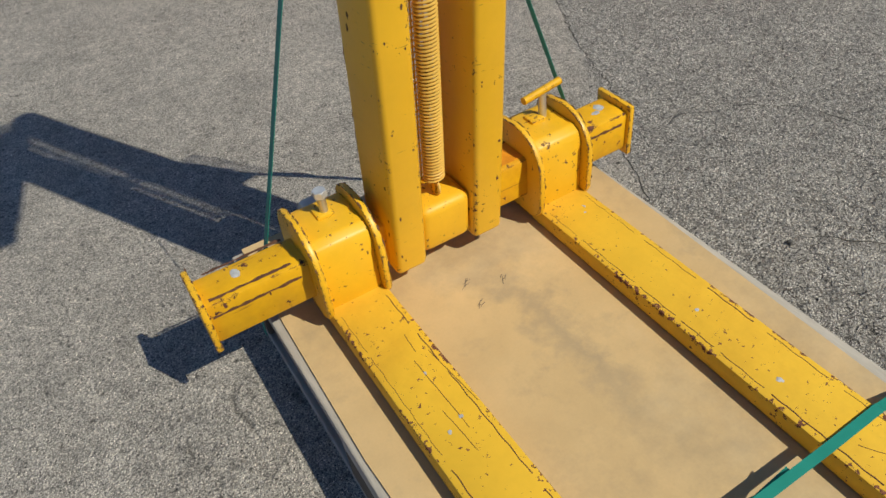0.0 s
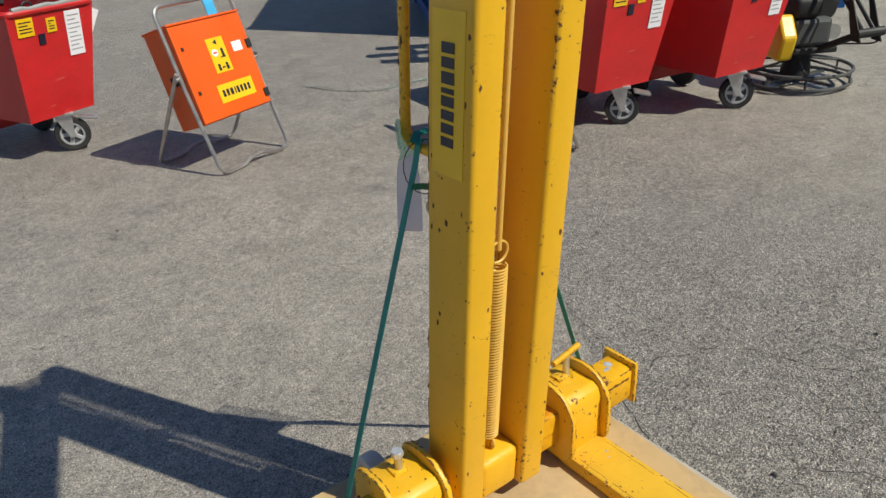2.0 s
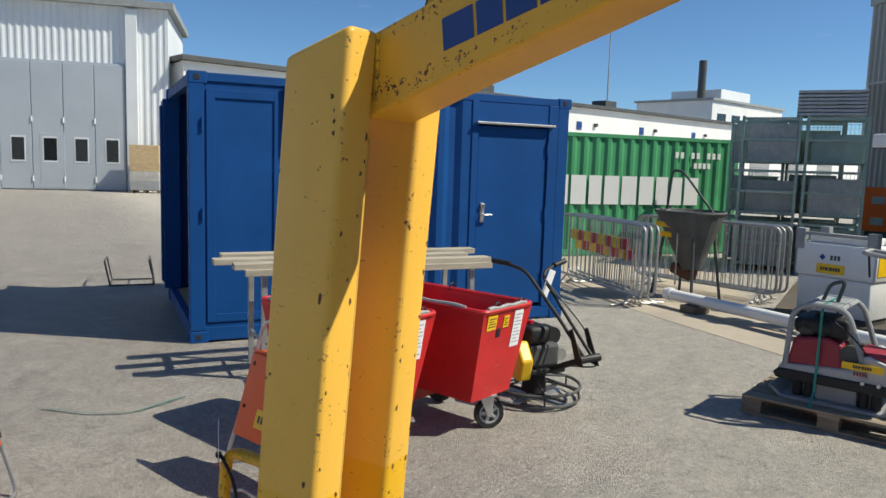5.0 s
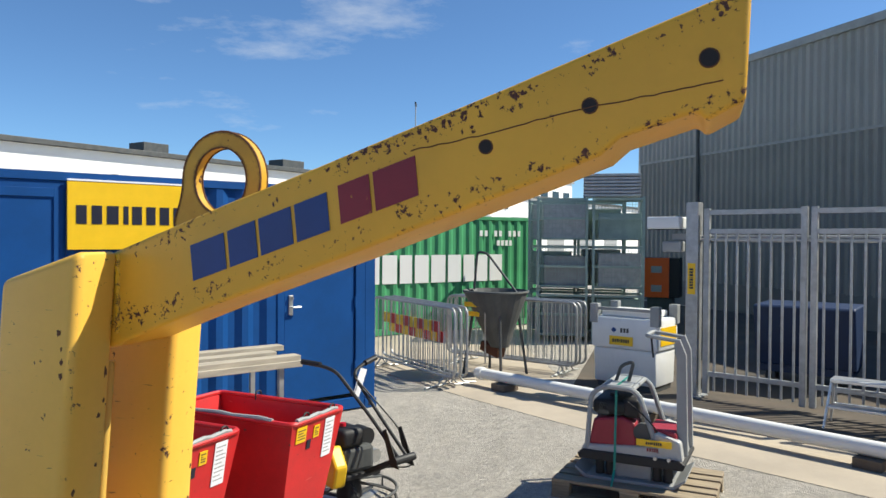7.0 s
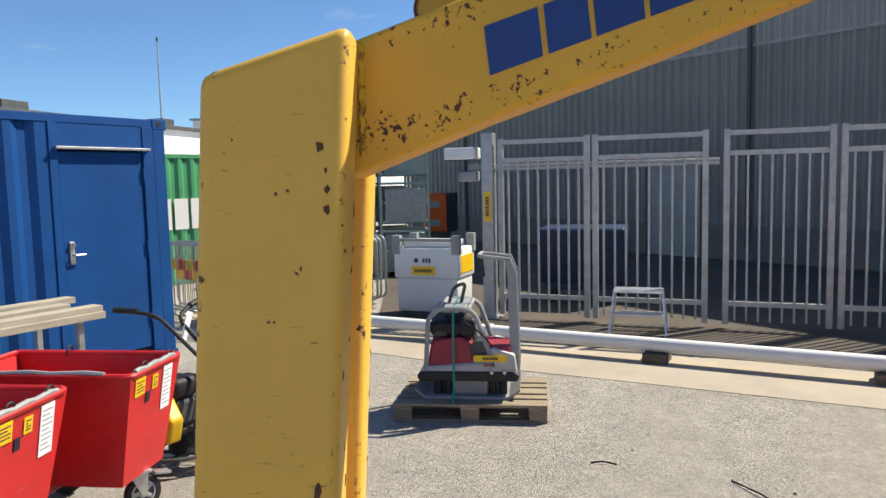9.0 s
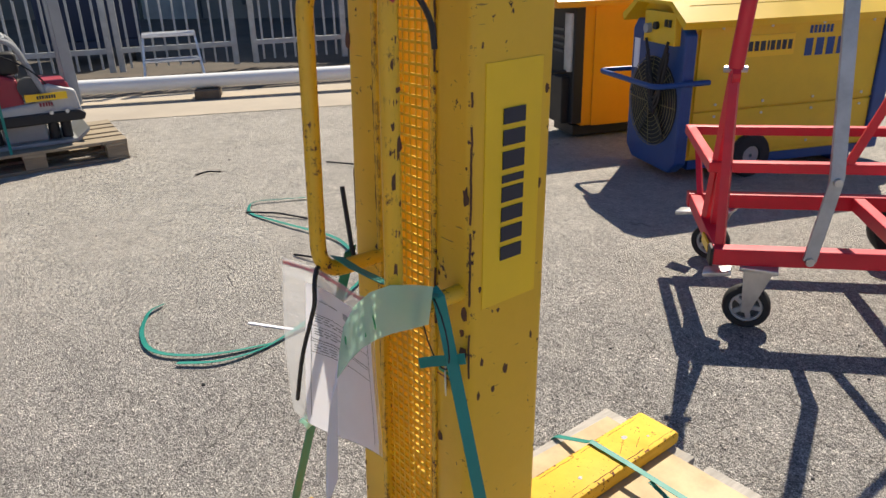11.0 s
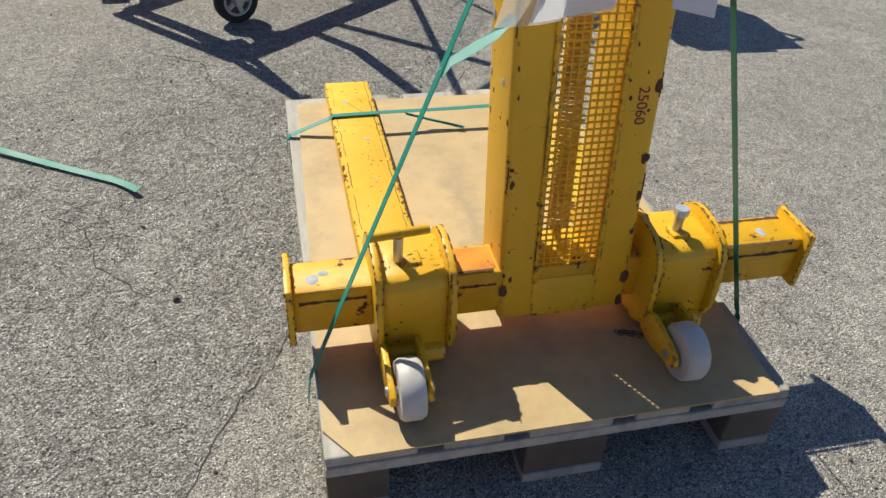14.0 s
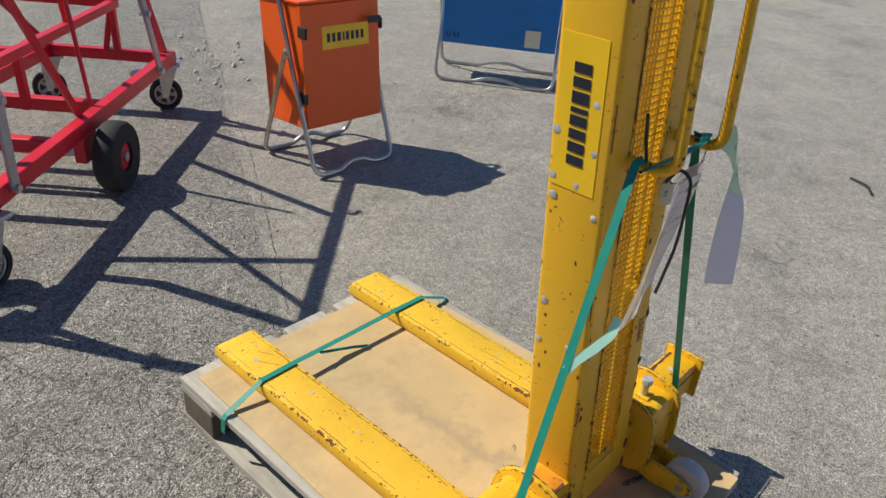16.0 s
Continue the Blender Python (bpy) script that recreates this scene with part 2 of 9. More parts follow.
STRAP = mat("green_strap", (0.004, 0.215, 0.165), 0.55, var=0.1, scale=15, fine=300, bump=0.15, dist=0.0006)
BLACK = mat("black_plastic", (0.012, 0.012, 0.013), 0.6, var=0.2, bump=0.05)
RUBBER = mat("black_rubber", (0.02, 0.02, 0.02), 0.8, var=0.25, scale=12, bump=0.2, dirt=0.35, dirt_color=(0.12, 0.11, 0.1))
PAPER = mat("white_paper", (0.80, 0.80, 0.84), 0.7, var=0.03, bump=0.03)
BLUE_PAINT = mat("blue_container_paint", (0.0005, 0.060, 0.23), 0.6, spec=0.25, var=0.14, scale=1.5, fine=30, bump=0.06, dirt=0.25, dirt_color=(0.005, 0.045, 0.13),
                 chips=0.03, chip_color=(0.09, 0.04, 0.02), chip_scale=14)
GREEN_PAINT = mat("green_container_paint", (0.06, 0.31, 0.135), 0.5, var=0.14, scale=1.2, fine=25, bump=0.06, dirt=0.3, dirt_color=(0.05, 0.2, 0.09),
                  chips=0.03, chip_color=(0.1, 0.05, 0.03), chip_scale=12)
ORANGE = mat("orange_paint", (0.80, 0.105, 0.008), 0.4, var=0.06, scale=4, bump=0.04, dirt=0.15, dirt_color=(0.5, 0.07, 0.02), chips=0.03, chip_scale=30, edge=0.1)
RED = mat("red_paint", (0.56, 0.018, 0.02), 0.42, var=0.14, scale=5, bump=0.06, dirt=0.5, dirt_color=(0.28, 0.03, 0.025), scratch=((9, 9, 40), 0.70, (0.62, 0.12, 0.10), 0.6), chips=0.095, chip_scale=24, chip_color=(0.09, 0.04, 0.03))
RED_FRAME = mat("red_frame_paint", (0.62, 0.012, 0.03), 0.38, var=0.1, scale=7, bump=0.05, dirt=0.2, dirt_color=(0.3, 0.03, 0.03), chips=0.04, chip_scale=30)
MACHINE_YELLOW = mat("machine_yellow", (0.72, 0.45, 0.012), 0.4, var=0.08, scale=3, bump=0.04, dirt=0.3, dirt_color=(0.4, 0.26, 0.03))
MACHINE_ORANGE = mat("machine_orange", (0.86, 0.33, 0.01), 0.4, var=0.06, scale=3, bump=0.04, dirt=0.2, dirt_color=(0.5, 0.2, 0.02))
MACHINE_BLUE = mat("machine_blue", (0.004, 0.05, 0.21), 0.4, var=0.12, scale=6, bump=0.05, dirt=0.25, dirt_color=(0.05, 0.07, 0.13))
GREY_DARK = mat("dark_grey_steel", (0.07, 0.075, 0.075), 0.6, 0.2, var=0.2, scale=5, bump=0.1, dirt=0.5, dirt_color=(0.19, 0.17, 0.15))
GREY_MID = mat("grey_paint", (0.30, 0.31, 0.31), 0.55, var=0.12, scale=4, bump=0.06, dirt=0.35, dirt_color=(0.2, 0.19, 0.17))
WHITE_PLASTIC = mat("white_plastic", (0.74, 0.75, 0.74), 0.45, var=0.05, scale=3, bump=0.03, dirt=0.25, dirt_color=(0.5, 0.49, 0.46))
WHITE_PAINT = mat("white_wall_paint", (0.76, 0.76, 0.74), 0.7, var=0.06, scale=0.4, bump=0.05, dirt=0.25, dirt_color=(0.5, 0.5, 0.48))
# flat dark colour that stands for the shade inside holes and openings
DARK_VOID = mat("dark_interior", (0.02, 0.02, 0.022), 0.8, var=0.3, bump=0.0)
STEEL_CLAD = mat("grey_cladding", (0.31, 0.302, 0.285), 0.6, 0.05, var=0.10, scale=0.5, fine=20, bump=0.03, dirt=0.3, dirt_color=(0.2, 0.195, 0.18))
HALL_CLAD = mat("pale_cladding", (0.70, 0.72, 0.73), 0.55, var=0.05, scale=0.4, bump=0.03, dirt=0.15, dirt_color=(0.55, 0.57, 0.58))
DOOR_GREY = mat("pale_grey_door", (0.42, 0.455, 0.49), 0.5, var=0.05, scale=0.7, bump=0.03)
GLASS_DARK = mat("dark_window_glass", (0.012, 0.016, 0.018), 0.08, var=0.1, bump=0.0)
TIMBER = mat("new_timber", (0.50, 0.36, 0.20), 0.8, var=0.2, scale=4, fine=25, bump=0.3, stretch=(1, 6, 6), dirt=0.4, dirt_color=(0.28, 0.22, 0.16), rand=0.15)


def ground_material():
    m = bpy.data.materials.new("asphalt")
    m.use_nodes = True
    n, l = m.node_tree.nodes, m.node_tree.links
    b = n["Principled BSDF"]
    co = n.new("ShaderNodeTexCoord")

    def tex(kind, s, **kw):
        q = n.new(kind)
        q.inputs["Scale"].default_value = s
        for k, v in kw.items():
            q.inputs[k].default_value = v
        l.new(co.outputs["Object"], q.inputs["Vector"])
        return q

    def rng(v, a, c, lo=0.0, hi=1.0):
        q = n.new("ShaderNodeMapRange")
        for k, x in (("From Min", a), ("From Max", c), ("To Min", lo), ("To Max", hi)):
            q.inputs[k].default_value = x
        l.new(v, q.inputs["Value"])
        return q.outputs["Result"]

    def op(o, a, c):
        q = n.new("ShaderNodeMath")
        q.operation = o
        for k, v in enumerate((a, c)):
            if isinstance(v, (int, float)):
                q.inputs[k].default_value = v
            else:
                l.new(v, q.inputs[k])
        return q.outputs[0]

    def mix(f, a, c):
        q = n.new("ShaderNodeMix")
        q.data_type = "RGBA"
        for k, v in ((0, f), (6, a), (7, c)):
            if isinstance(v, tuple):
                q.inputs[k].default_value = (*v, 1)
            else:
                l.new(v, q.inputs[k])
        return q.outputs[2]

    stones = tex("ShaderNodeTexVoronoi", 390.0)
    stones2 = tex("ShaderNodeTexVoronoi", 185.0)
    grain = tex("ShaderNodeTexNoise", 240.0, Detail=3.0)
    mid = tex("ShaderNodeTexNoise", 9.0, Detail=6.0, Roughness=0.7)
    broad = tex("ShaderNodeTexNoise", 0.55, Detail=6.0, Roughness=0.62)
    stain = tex("ShaderNodeTexNoise", 1.3, Detail=8.0, Roughness=0.72)
    crack_co = n.new("ShaderNodeTexNoise")
    crack_co.inputs["Scale"].default_value = 2.2
    l.new(co.outputs["Object"], crack_co.inputs["Vector"])
    warp = n.new("ShaderNodeVectorMath")
    warp.operation = "MULTIPLY_ADD"
    warp.inputs[1].default_value = (0.9, 0.9, 0.9)
    l.new(crack_co.outputs["Color"], warp.inputs[0])
    l.new(co.outputs["Object"], warp.inputs[2])
    crack = n.new("ShaderNodeTexVoronoi")
    crack.feature = "DISTANCE_TO_EDGE"
    crack.inputs["Scale"].default_value = 0.9
    l.new(warp.outputs[0], crack.inputs["Vector"])
    crk = op("MULTIPLY", rng(crack.outputs["Distance"], 0.0, 0.006, 1.0, 0.0), rng(stain.outputs["Fac"], 0.5, 0.62))
    crk = op("MINIMUM", op("MAXIMUM", crk, 0.0), 1.0)
    col = mix(rng(broad.outputs["Fac"], 0.35, 0.65), (0.455, 0.415, 0.366), (0.56, 0.513, 0.452))
    col = mix(op("MULTIPLY", rng(stain.outputs["Fac"], 0.54, 0.70), 0.6), col, (0.20, 0.185, 0.165))
    col = mix(op("MULTIPLY", rng(mid.outputs["Fac"], 0.52, 0.75), 0.35), col, (0.50, 0.46, 0.405))
    sxy = n.new("ShaderNodeSeparateXYZ")
    l.new(co.outputs["Object"], sxy.inputs[0])
    side = op("ADD", op("ADD", op("MULTIPLY", sxy.outputs[0], 0.885), op("MULTIPLY", sxy.outputs[1], -0.466)), op("MULTIPLY", mid.outputs["Fac"], 0.05))
    near_yard = op("MINIMUM", op("MAXIMUM", rng(sxy.outputs[1], 5.0, 2.0), 0.0), 1.0)
    coarse = op("MULTIPLY", op("MINIMUM", op("MAXIMUM", rng(side, 0.335, 0.36), 0.0), 1.0), near_yard)
    col = mix(op("MULTIPLY", op("SUBTRACT", 1.0, near_yard), 0.6), col, (0.33, 0.295, 0.262))
    mott = tex("ShaderNodeTexNoise", 26.0, Detail=5.0, Roughness=0.75)
    # pits in the surface, their cavity shade mixed in as dark colour
    pits = tex("ShaderNodeTexNoise", 75.0, Detail=5.0, Roughness=0.75)
    pit = op("MULTIPLY", op("MINIMUM", op("MAXIMUM", rng(pits.outputs["Fac"], 0.56, 0.66), 0.0), 1.0), rng(coarse, 0.0, 1.0, 0.20, 0.38))
    col = mix(op("MULTIPLY", coarse, 0.8), col, (0.555, 0.52, 0.472))
    col = mix(pit, col, (0.12, 0.112, 0.10))
    # pale dust blown over the asphalt towards the gates
    dusty = op("MINIMUM", op("MAXIMUM", rng(op("ADD", side, op("MULTIPLY", stain.outputs["Fac"], 1.6)), 1.9, 3.6), 0.0), 1.0)
    # alligator cracking, in patches of the coarse old layer only
    aged = op("MULTIPLY", coarse, op("MINIMUM", op("MAXIMUM", rng(op("ADD", tex("ShaderNodeTexNoise", 0.9, Detail=3.0).outputs["Fac"], op("MULTIPLY", sxy.outputs[1], -0.22)), 0.36, 0.50), 0.0), 1.0))
    fine = None
    for size, wid, lo, amount in ((5.5, 0.020, 0.34, 0.95), (14.0, 0.036, 0.36, 0.8)):
        net = n.new("ShaderNodeTexVoronoi")
        net.feature = "DISTANCE_TO_EDGE"
        net.inputs["Scale"].default_value = size
        wv = n.new("ShaderNodeVectorMath")
        wv.operation = "MULTIPLY_ADD"
        wv.inputs[1].default_value = (0.55 / size, 0.55 / size, 0.55 / size)
        l.new(tex("ShaderNodeTexNoise", size * 2.2, Detail=4.0, Roughness=0.6).outputs["Color"], wv.inputs[0])
        l.new(co.outputs["Object"], wv.inputs[2])
        l.new(wv.outputs[0], net.inputs["Vector"])
        one = op("MULTIPLY", op("MAXIMUM", rng(net.outputs["Distance"], 0.0, wid, 1.0, 0.0), 0.0), op("MINIMUM", op("MAXIMUM", rng(tex("ShaderNodeTexNoise", size * 0.9, Detail=3.0).outputs["Fac"], lo, lo + 0.16), 0.0), 1.0))
        one = op("MULTIPLY", one, amount)
        fine = one if fine is None else op("MAXIMUM", fine, one)
    fine = op("MULTIPLY", op("MULTIPLY", fine, aged), op("ADD", op("MULTIPLY", dusty, -0.35), 0.50))
    col = mix(fine, col, (0.07, 0.064, 0.056))
    # crumbly relief of the old layer, with shade of its hollows in the colour
    crumb = tex("ShaderNodeTexNoise", 48.0, Detail=4.0, Roughness=0.7)
    col = mix(op("MULTIPLY", op("MINIMUM", op("MAXIMUM", rng(crumb.outputs["Fac"], 0.52, 0.40), 0.0), 1.0), op("MULTIPLY", coarse, 0.42)), col, (0.20, 0.182, 0.16))
    speck = n.new("ShaderNodeSeparateColor")
    l.new(stones.outputs["Color"], speck.inputs[0])
    big = n.new("ShaderNodeSeparateColor")
    l.new(stones2.outputs["Color"], big.inputs[0])
    chunk = op("ADD", op("MULTIPLY", op("SUBTRACT", big.outputs[1], 0.5), rng(coarse, 0.0, 1.0, 0.30, 0.55)), 1.0)
    tone = op("MULTIPLY", rng(speck.outputs[0], 0.0, 1.0, 0.42, 1.58), chunk)
    tone = op("ADD", tone, op("MULTIPLY", op("MAXIMUM", rng(speck.outputs[1], 0.9, 1.0), 0.0), 0.95))
    tone = op("SUBTRACT", tone, op("MULTIPLY", op("MAXIMUM", rng(speck.outputs[2], 0.86, 1.0), 0.0), 0.55))
    dots = tex("ShaderNodeTexVoronoi", 62.0)
    pick = n.new("ShaderNodeSeparateColor")
    l.new(dots.outputs["Color"], pick.inputs[0])
    dot = op("MULTIPLY", op("MINIMUM", op("MAXIMUM", rng(dots.outputs["Distance"], 0.34, 0.22), 0.0), 1.0), op("GREATER_THAN", pick.outputs[0], 0.86))
    tone = op("MULTIPLY", tone, rng(dot, 0.0, 1.0, 1.0, 0.45))
    gap = op("MULTIPLY", rng(stones.outputs["Distance"], 0.3, 0.65, 1.0, 0.62), op("ADD", op("MULTIPLY", op("MAXIMUM", rng(stones2.outputs["Distance"], 0.42, 0.72), 0.0), op("MULTIPLY", coarse, -0.35)), 1.03))
    vm = n.new("ShaderNodeVectorMath")
    vm.operation = "SCALE"
    l.new(col, vm.inputs[0])
    l.new(op("MULTIPLY", op("MULTIPLY", tone, gap), op("MULTIPLY", rng(grain.outputs["Fac"], 0.2, 0.8, 0.78, 1.34), rng(mott.outputs["Fac"], 0.25, 0.75, 0.68, 1.32))), vm.inputs["Scale"])
    dust = mix(rng(mid.outputs["Fac"], 0.35, 0.7), (0.45, 0.41, 0.35), (0.56, 0.51, 0.44))
    grainy = n.new("ShaderNodeVectorMath")
    grainy.operation = "SCALE"
    l.new(dust, grainy.inputs[0])
    l.new(op("MULTIPLY", op("ADD", op("MULTIPLY", tone, 0.45), 0.55), rng(mott.outputs["Fac"], 0.25, 0.75, 0.75, 1.25)), grainy.inputs["Scale"])
    col = mix(op("MULTIPLY", dusty, 0.85), vm.outputs[0], grainy.outputs[0])
    # pale scraped patches and darker worn ones, a hand to a pace across
    patch = tex("ShaderNodeTexNoise", 5.5, Detail=9.0, Roughness=0.78)
    drift = tex("ShaderNodeTexNoise", 1.9, Detail=7.0, Roughness=0.7)
    worn = n.new("ShaderNodeVectorMath")
    worn.operation = "SCALE"
    l.new(col, worn.inputs[0])
    l.new(op("MULTIPLY", rng(patch.outputs["Fac"], 0.25, 0.75, 0.78, 1.22), rng(drift.outputs["Fac"], 0.3, 0.7, 0.90, 1.10)), worn.inputs["Scale"])
    col = mix(op("MULTIPLY", op("MINIMUM", op("MAXIMUM", rng(drift.outputs["Fac"], 0.60, 0.70), 0.0), 1.0), op("MULTIPLY", patch.outputs["Fac"], 0.55)), worn.outputs[0], (0.60, 0.56, 0.50))
    col = mix(op("MULTIPLY", crk, 0.75), col, (0.035, 0.033, 0.03))
    l.new(col, b.inputs["Base Color"])
    b.inputs["Roughness"].default_value = 0.58
    b.inputs["Specular IOR Level"].default_value = 0.42
    h = op("ADD", op("MULTIPLY", stones.outputs["Distance"], -1.0), op("MULTIPLY", stones2.outputs["Distance"], -0.7))
    h = op("ADD", h, op("MULTIPLY", grain.outputs["Fac"], 0.25))
    h = op("ADD", h, op("MULTIPLY", op("MULTIPLY", crumb.outputs["Fac"], coarse), 4.2))
    h = op("SUBTRACT", h, op("MULTIPLY", crk, 1.5))
    h = op("SUBTRACT", h, op("MULTIPLY", pit, 1.3))
    h = op("SUBTRACT", h, op("MULTIPLY", fine, 3.0))
    bp = n.new("ShaderNodeBump")
    bp.inputs["Strength"].default_value, bp.inputs["Distance"].default_value = 0.9, 0.006
    l.new(h, bp.inputs["Height"])
    l.new(bp.outputs["Normal"], b.inputs["Normal"])
    return m


def thin_film(name, color, through, clear, rough=0.3):
    """Thin paper or plastic: part of the light passes diffusely through it, and a share of it straight."""
    m = bpy.data.materials.new(name)
    m.use_nodes = True
    n, l = m.node_tree.nodes, m.node_tree.links
    b = n["Principled BSDF"]
    co = n.new("ShaderNodeTexCoord")
    nz = n.new("ShaderNodeTexNoise")
    nz.inputs["Scale"].default_value, nz.inputs["Detail"].default_value = 38.0, 4.0
    l.new(co.outputs["Object"], nz.inputs["Vector"])
    mx = n.new("ShaderNodeMix")
    mx.data_type = "RGBA"
    mx.inputs[6].default_value = (*[c * 0.93 for c in color], 1)
    mx.inputs[7].default_value = (*color, 1)
    l.new(nz.outputs["Fac"], mx.inputs[0])
    l.new(mx.outputs[2], b.inputs["Base Color"])
    b.inputs["Roughness"].default_value = rough
    bp = n.new("ShaderNodeBump")
    bp.inputs["Strength"].default_value, bp.inputs["Distance"].default_value = 0.25, 0.002
    l.new(nz.outputs["Fac"], bp.inputs["Height"])
    l.new(bp.outputs["Normal"], b.inputs["Normal"])
    back = n.new("ShaderNodeBsdfTranslucent")
    l.new(mx.outputs[2], back.inputs["Color"])
    both = n.new("ShaderNodeMixShader")
    both.inputs[0].default_value = through
    l.new(b.outputs[0], both.inputs[1])
    l.new(back.outputs[0], both.inputs[2])
    last = both
    if clear:
        gap = n.new("ShaderNodeBsdfTransparent")
        last = n.new("ShaderNodeMixShader")
        last.inputs[0].default_value = clear
        l.new(both.outputs[0], last.inputs[1])
        l.new(gap.outputs[0], last.inputs[2])
    l.new(last.outputs[0], n["Material Output"].inputs["Surface"])
    return m


PALE_GREEN = thin_film("pale_green_film", (0.60, 0.86, 0.70), 0.55, 0.36)
# strap green made pale: sun through the loose end, put into the colour
BACKLIT_STRAP = thin_film("backlit_strap_film", (0.60, 0.92, 0.84), 0.5, 0.0)
THIN_PAPER = thin_film("thin_white_paper", (0.90, 0.90, 0.94), 0.42, 0.0, 0.6)
CLEAR = thin_film("clear_film", (0.86, 0.88, 0.90), 0.45, 0.62, 0.15)
ASPHALT = ground_material()
CONCRETE = mat("concrete_slab", (0.40, 0.34, 0.265), 0.85, var=0.12, scale=1.2, fine=45, bump=0.2, dist=0.003, dirt=0.4, dirt_color=(0.28, 0.255, 0.225))


# ---- building helpers ----
def part(name, bm, material, parent=None, label="", smooth=False, **tags):
    """Links a bmesh as one mesh object, under a thing where one is given."""
    bmesh.ops.recalc_face_normals(bm, faces=bm.faces)
    me = bpy.data.meshes.new(name)
    bm.to_mesh(me)
    bm.free()
    if smooth:
        me.polygons.foreach_set("use_smooth", [True] * len(me.polygons))
        me.set_sharp_from_angle(angle=radians(38))
    me.materials.append(material)
    ob = new(name, me)
    if parent is not None:
        ob.parent = parent
    return tagged(ob, label, **tags)


def thing(name, at, turn, label, category, group="", kind=""):
    """An Empty at the base of a thing, turned about z by degrees."""
    ob = new(name)
    ob.empty_display_size = 0.1
    ob.matrix_world = pose(*at, 0, 0, turn)
    return tagged(ob, label, category, group, kind)


def box(x0, x1, y0, y1, z0, z1, bevel=0.0, m=None, bm=None, seg=2):
    bm = bm or bmesh.new()
    made = bmesh.ops.create_cube(bm, size=1.0, matrix=Matrix.LocRotScale(((x0 + x1) / 2, (y0 + y1) / 2, (z0 + z1) / 2), None, (x1 - x0, y1 - y0, z1 - z0)))["verts"]
    if bevel:
        edges = list({e for v in made for e in v.link_edges})
        out = bmesh.ops.bevel(bm, geom=edges, offset=bevel, segments=seg, affect="EDGES", profile=0.5)
        made = list({v for f in out["faces"] for v in f.verts} | {v for v in made if v.is_valid})
    if m is not None:
        bmesh.ops.transform(bm, matrix=m, verts=made)
    return bm


def prism(outline, x0, x1, bevel=0.0, m=None, bm=None, hole=None, seg=2):
    """A plate of the outline (y, z) between x0 and x1."""
    bm = bm or bmesh.new()
    a = [bm.verts.new((x0, y, z)) for y, z in outline]
    c = [bm.verts.new((x1, y, z)) for y, z in outline]
    k = len(a)
    if hole:
        p = [bm.verts.new((x0, y, z)) for y, z in hole]
        q = [bm.verts.new((x1, y, z)) for y, z in hole]
        assert len(p) == k
        for i in range(k):
            j = (i + 1) % k
            bm.faces.new((a[i], a[j], p[j], p[i]))
            bm.faces.new((c[i], q[i], q[j], c[j]))
            bm.faces.new((p[i], p[j], q[j], q[i]))
        made = a + c + p + q
    else:
        bm.faces.new(a)
        bm.faces.new(c[::-1])
        made = a + c
    for i in range(k):
        j = (i + 1) % k
        bm.faces.new((a[i], c[i], c[j], a[j]))
    if bevel:
        bmesh.ops.recalc_face_normals(bm, faces=list({f for v in made for f in v.link_faces}))
        edges = list({e for v in made for e in v.link_edges if len(e.link_faces) == 2 and e.calc_face_angle(0) > 0.5})
        out = bmesh.ops.bevel(bm, geom=edges, offset=bevel, segments=seg, affect="EDGES", profile=0.5, clamp_overlap=True)
        made = list({v for f in out["faces"] for v in f.verts} | {v for v in made if v.is_valid})
    if m is not None:
        bmesh.ops.transform(bm, matrix=m, verts=made)
    return bm


def rod(p0, p1, r, seg=12, bm=None, r2=None):
    bm = bm or bmesh.new()
    p0, p1 = Vector(p0), Vector(p1)
    d = p1 - p0
    m = Matrix.Translation((p0 + p1) / 2) @ d.to_track_quat("Z", "Y").to_matrix().to_4x4()
    bmesh.ops.create_cone(bm, cap_ends=True, segments=seg, radius1=r, radius2=r if r2 is None else r2, depth=d.length, matrix=m)
    return bm


def rounded(points, radius, steps=5, closed=False):
    """A line of points with its corners rounded."""
    pts = [Vector(p) for p in points]
    out = []
    k = len(pts)
    for i, p in enumerate(pts):
        if not closed and i in (0, k - 1):
            out.append(p)
            continue
        a, c = pts[i - 1] - p, pts[(i + 1) % k] - p
        cut = min(radius, a.length * 0.49, c.length * 0.49)
        s, e = p + a.normalized() * cut, p + c.normalized() * cut
        for j in range(steps + 1):
            t = j / steps
            out.append(s * (1 - t) ** 2 + p * 2 * t * (1 - t) + e * t * t)
    return out


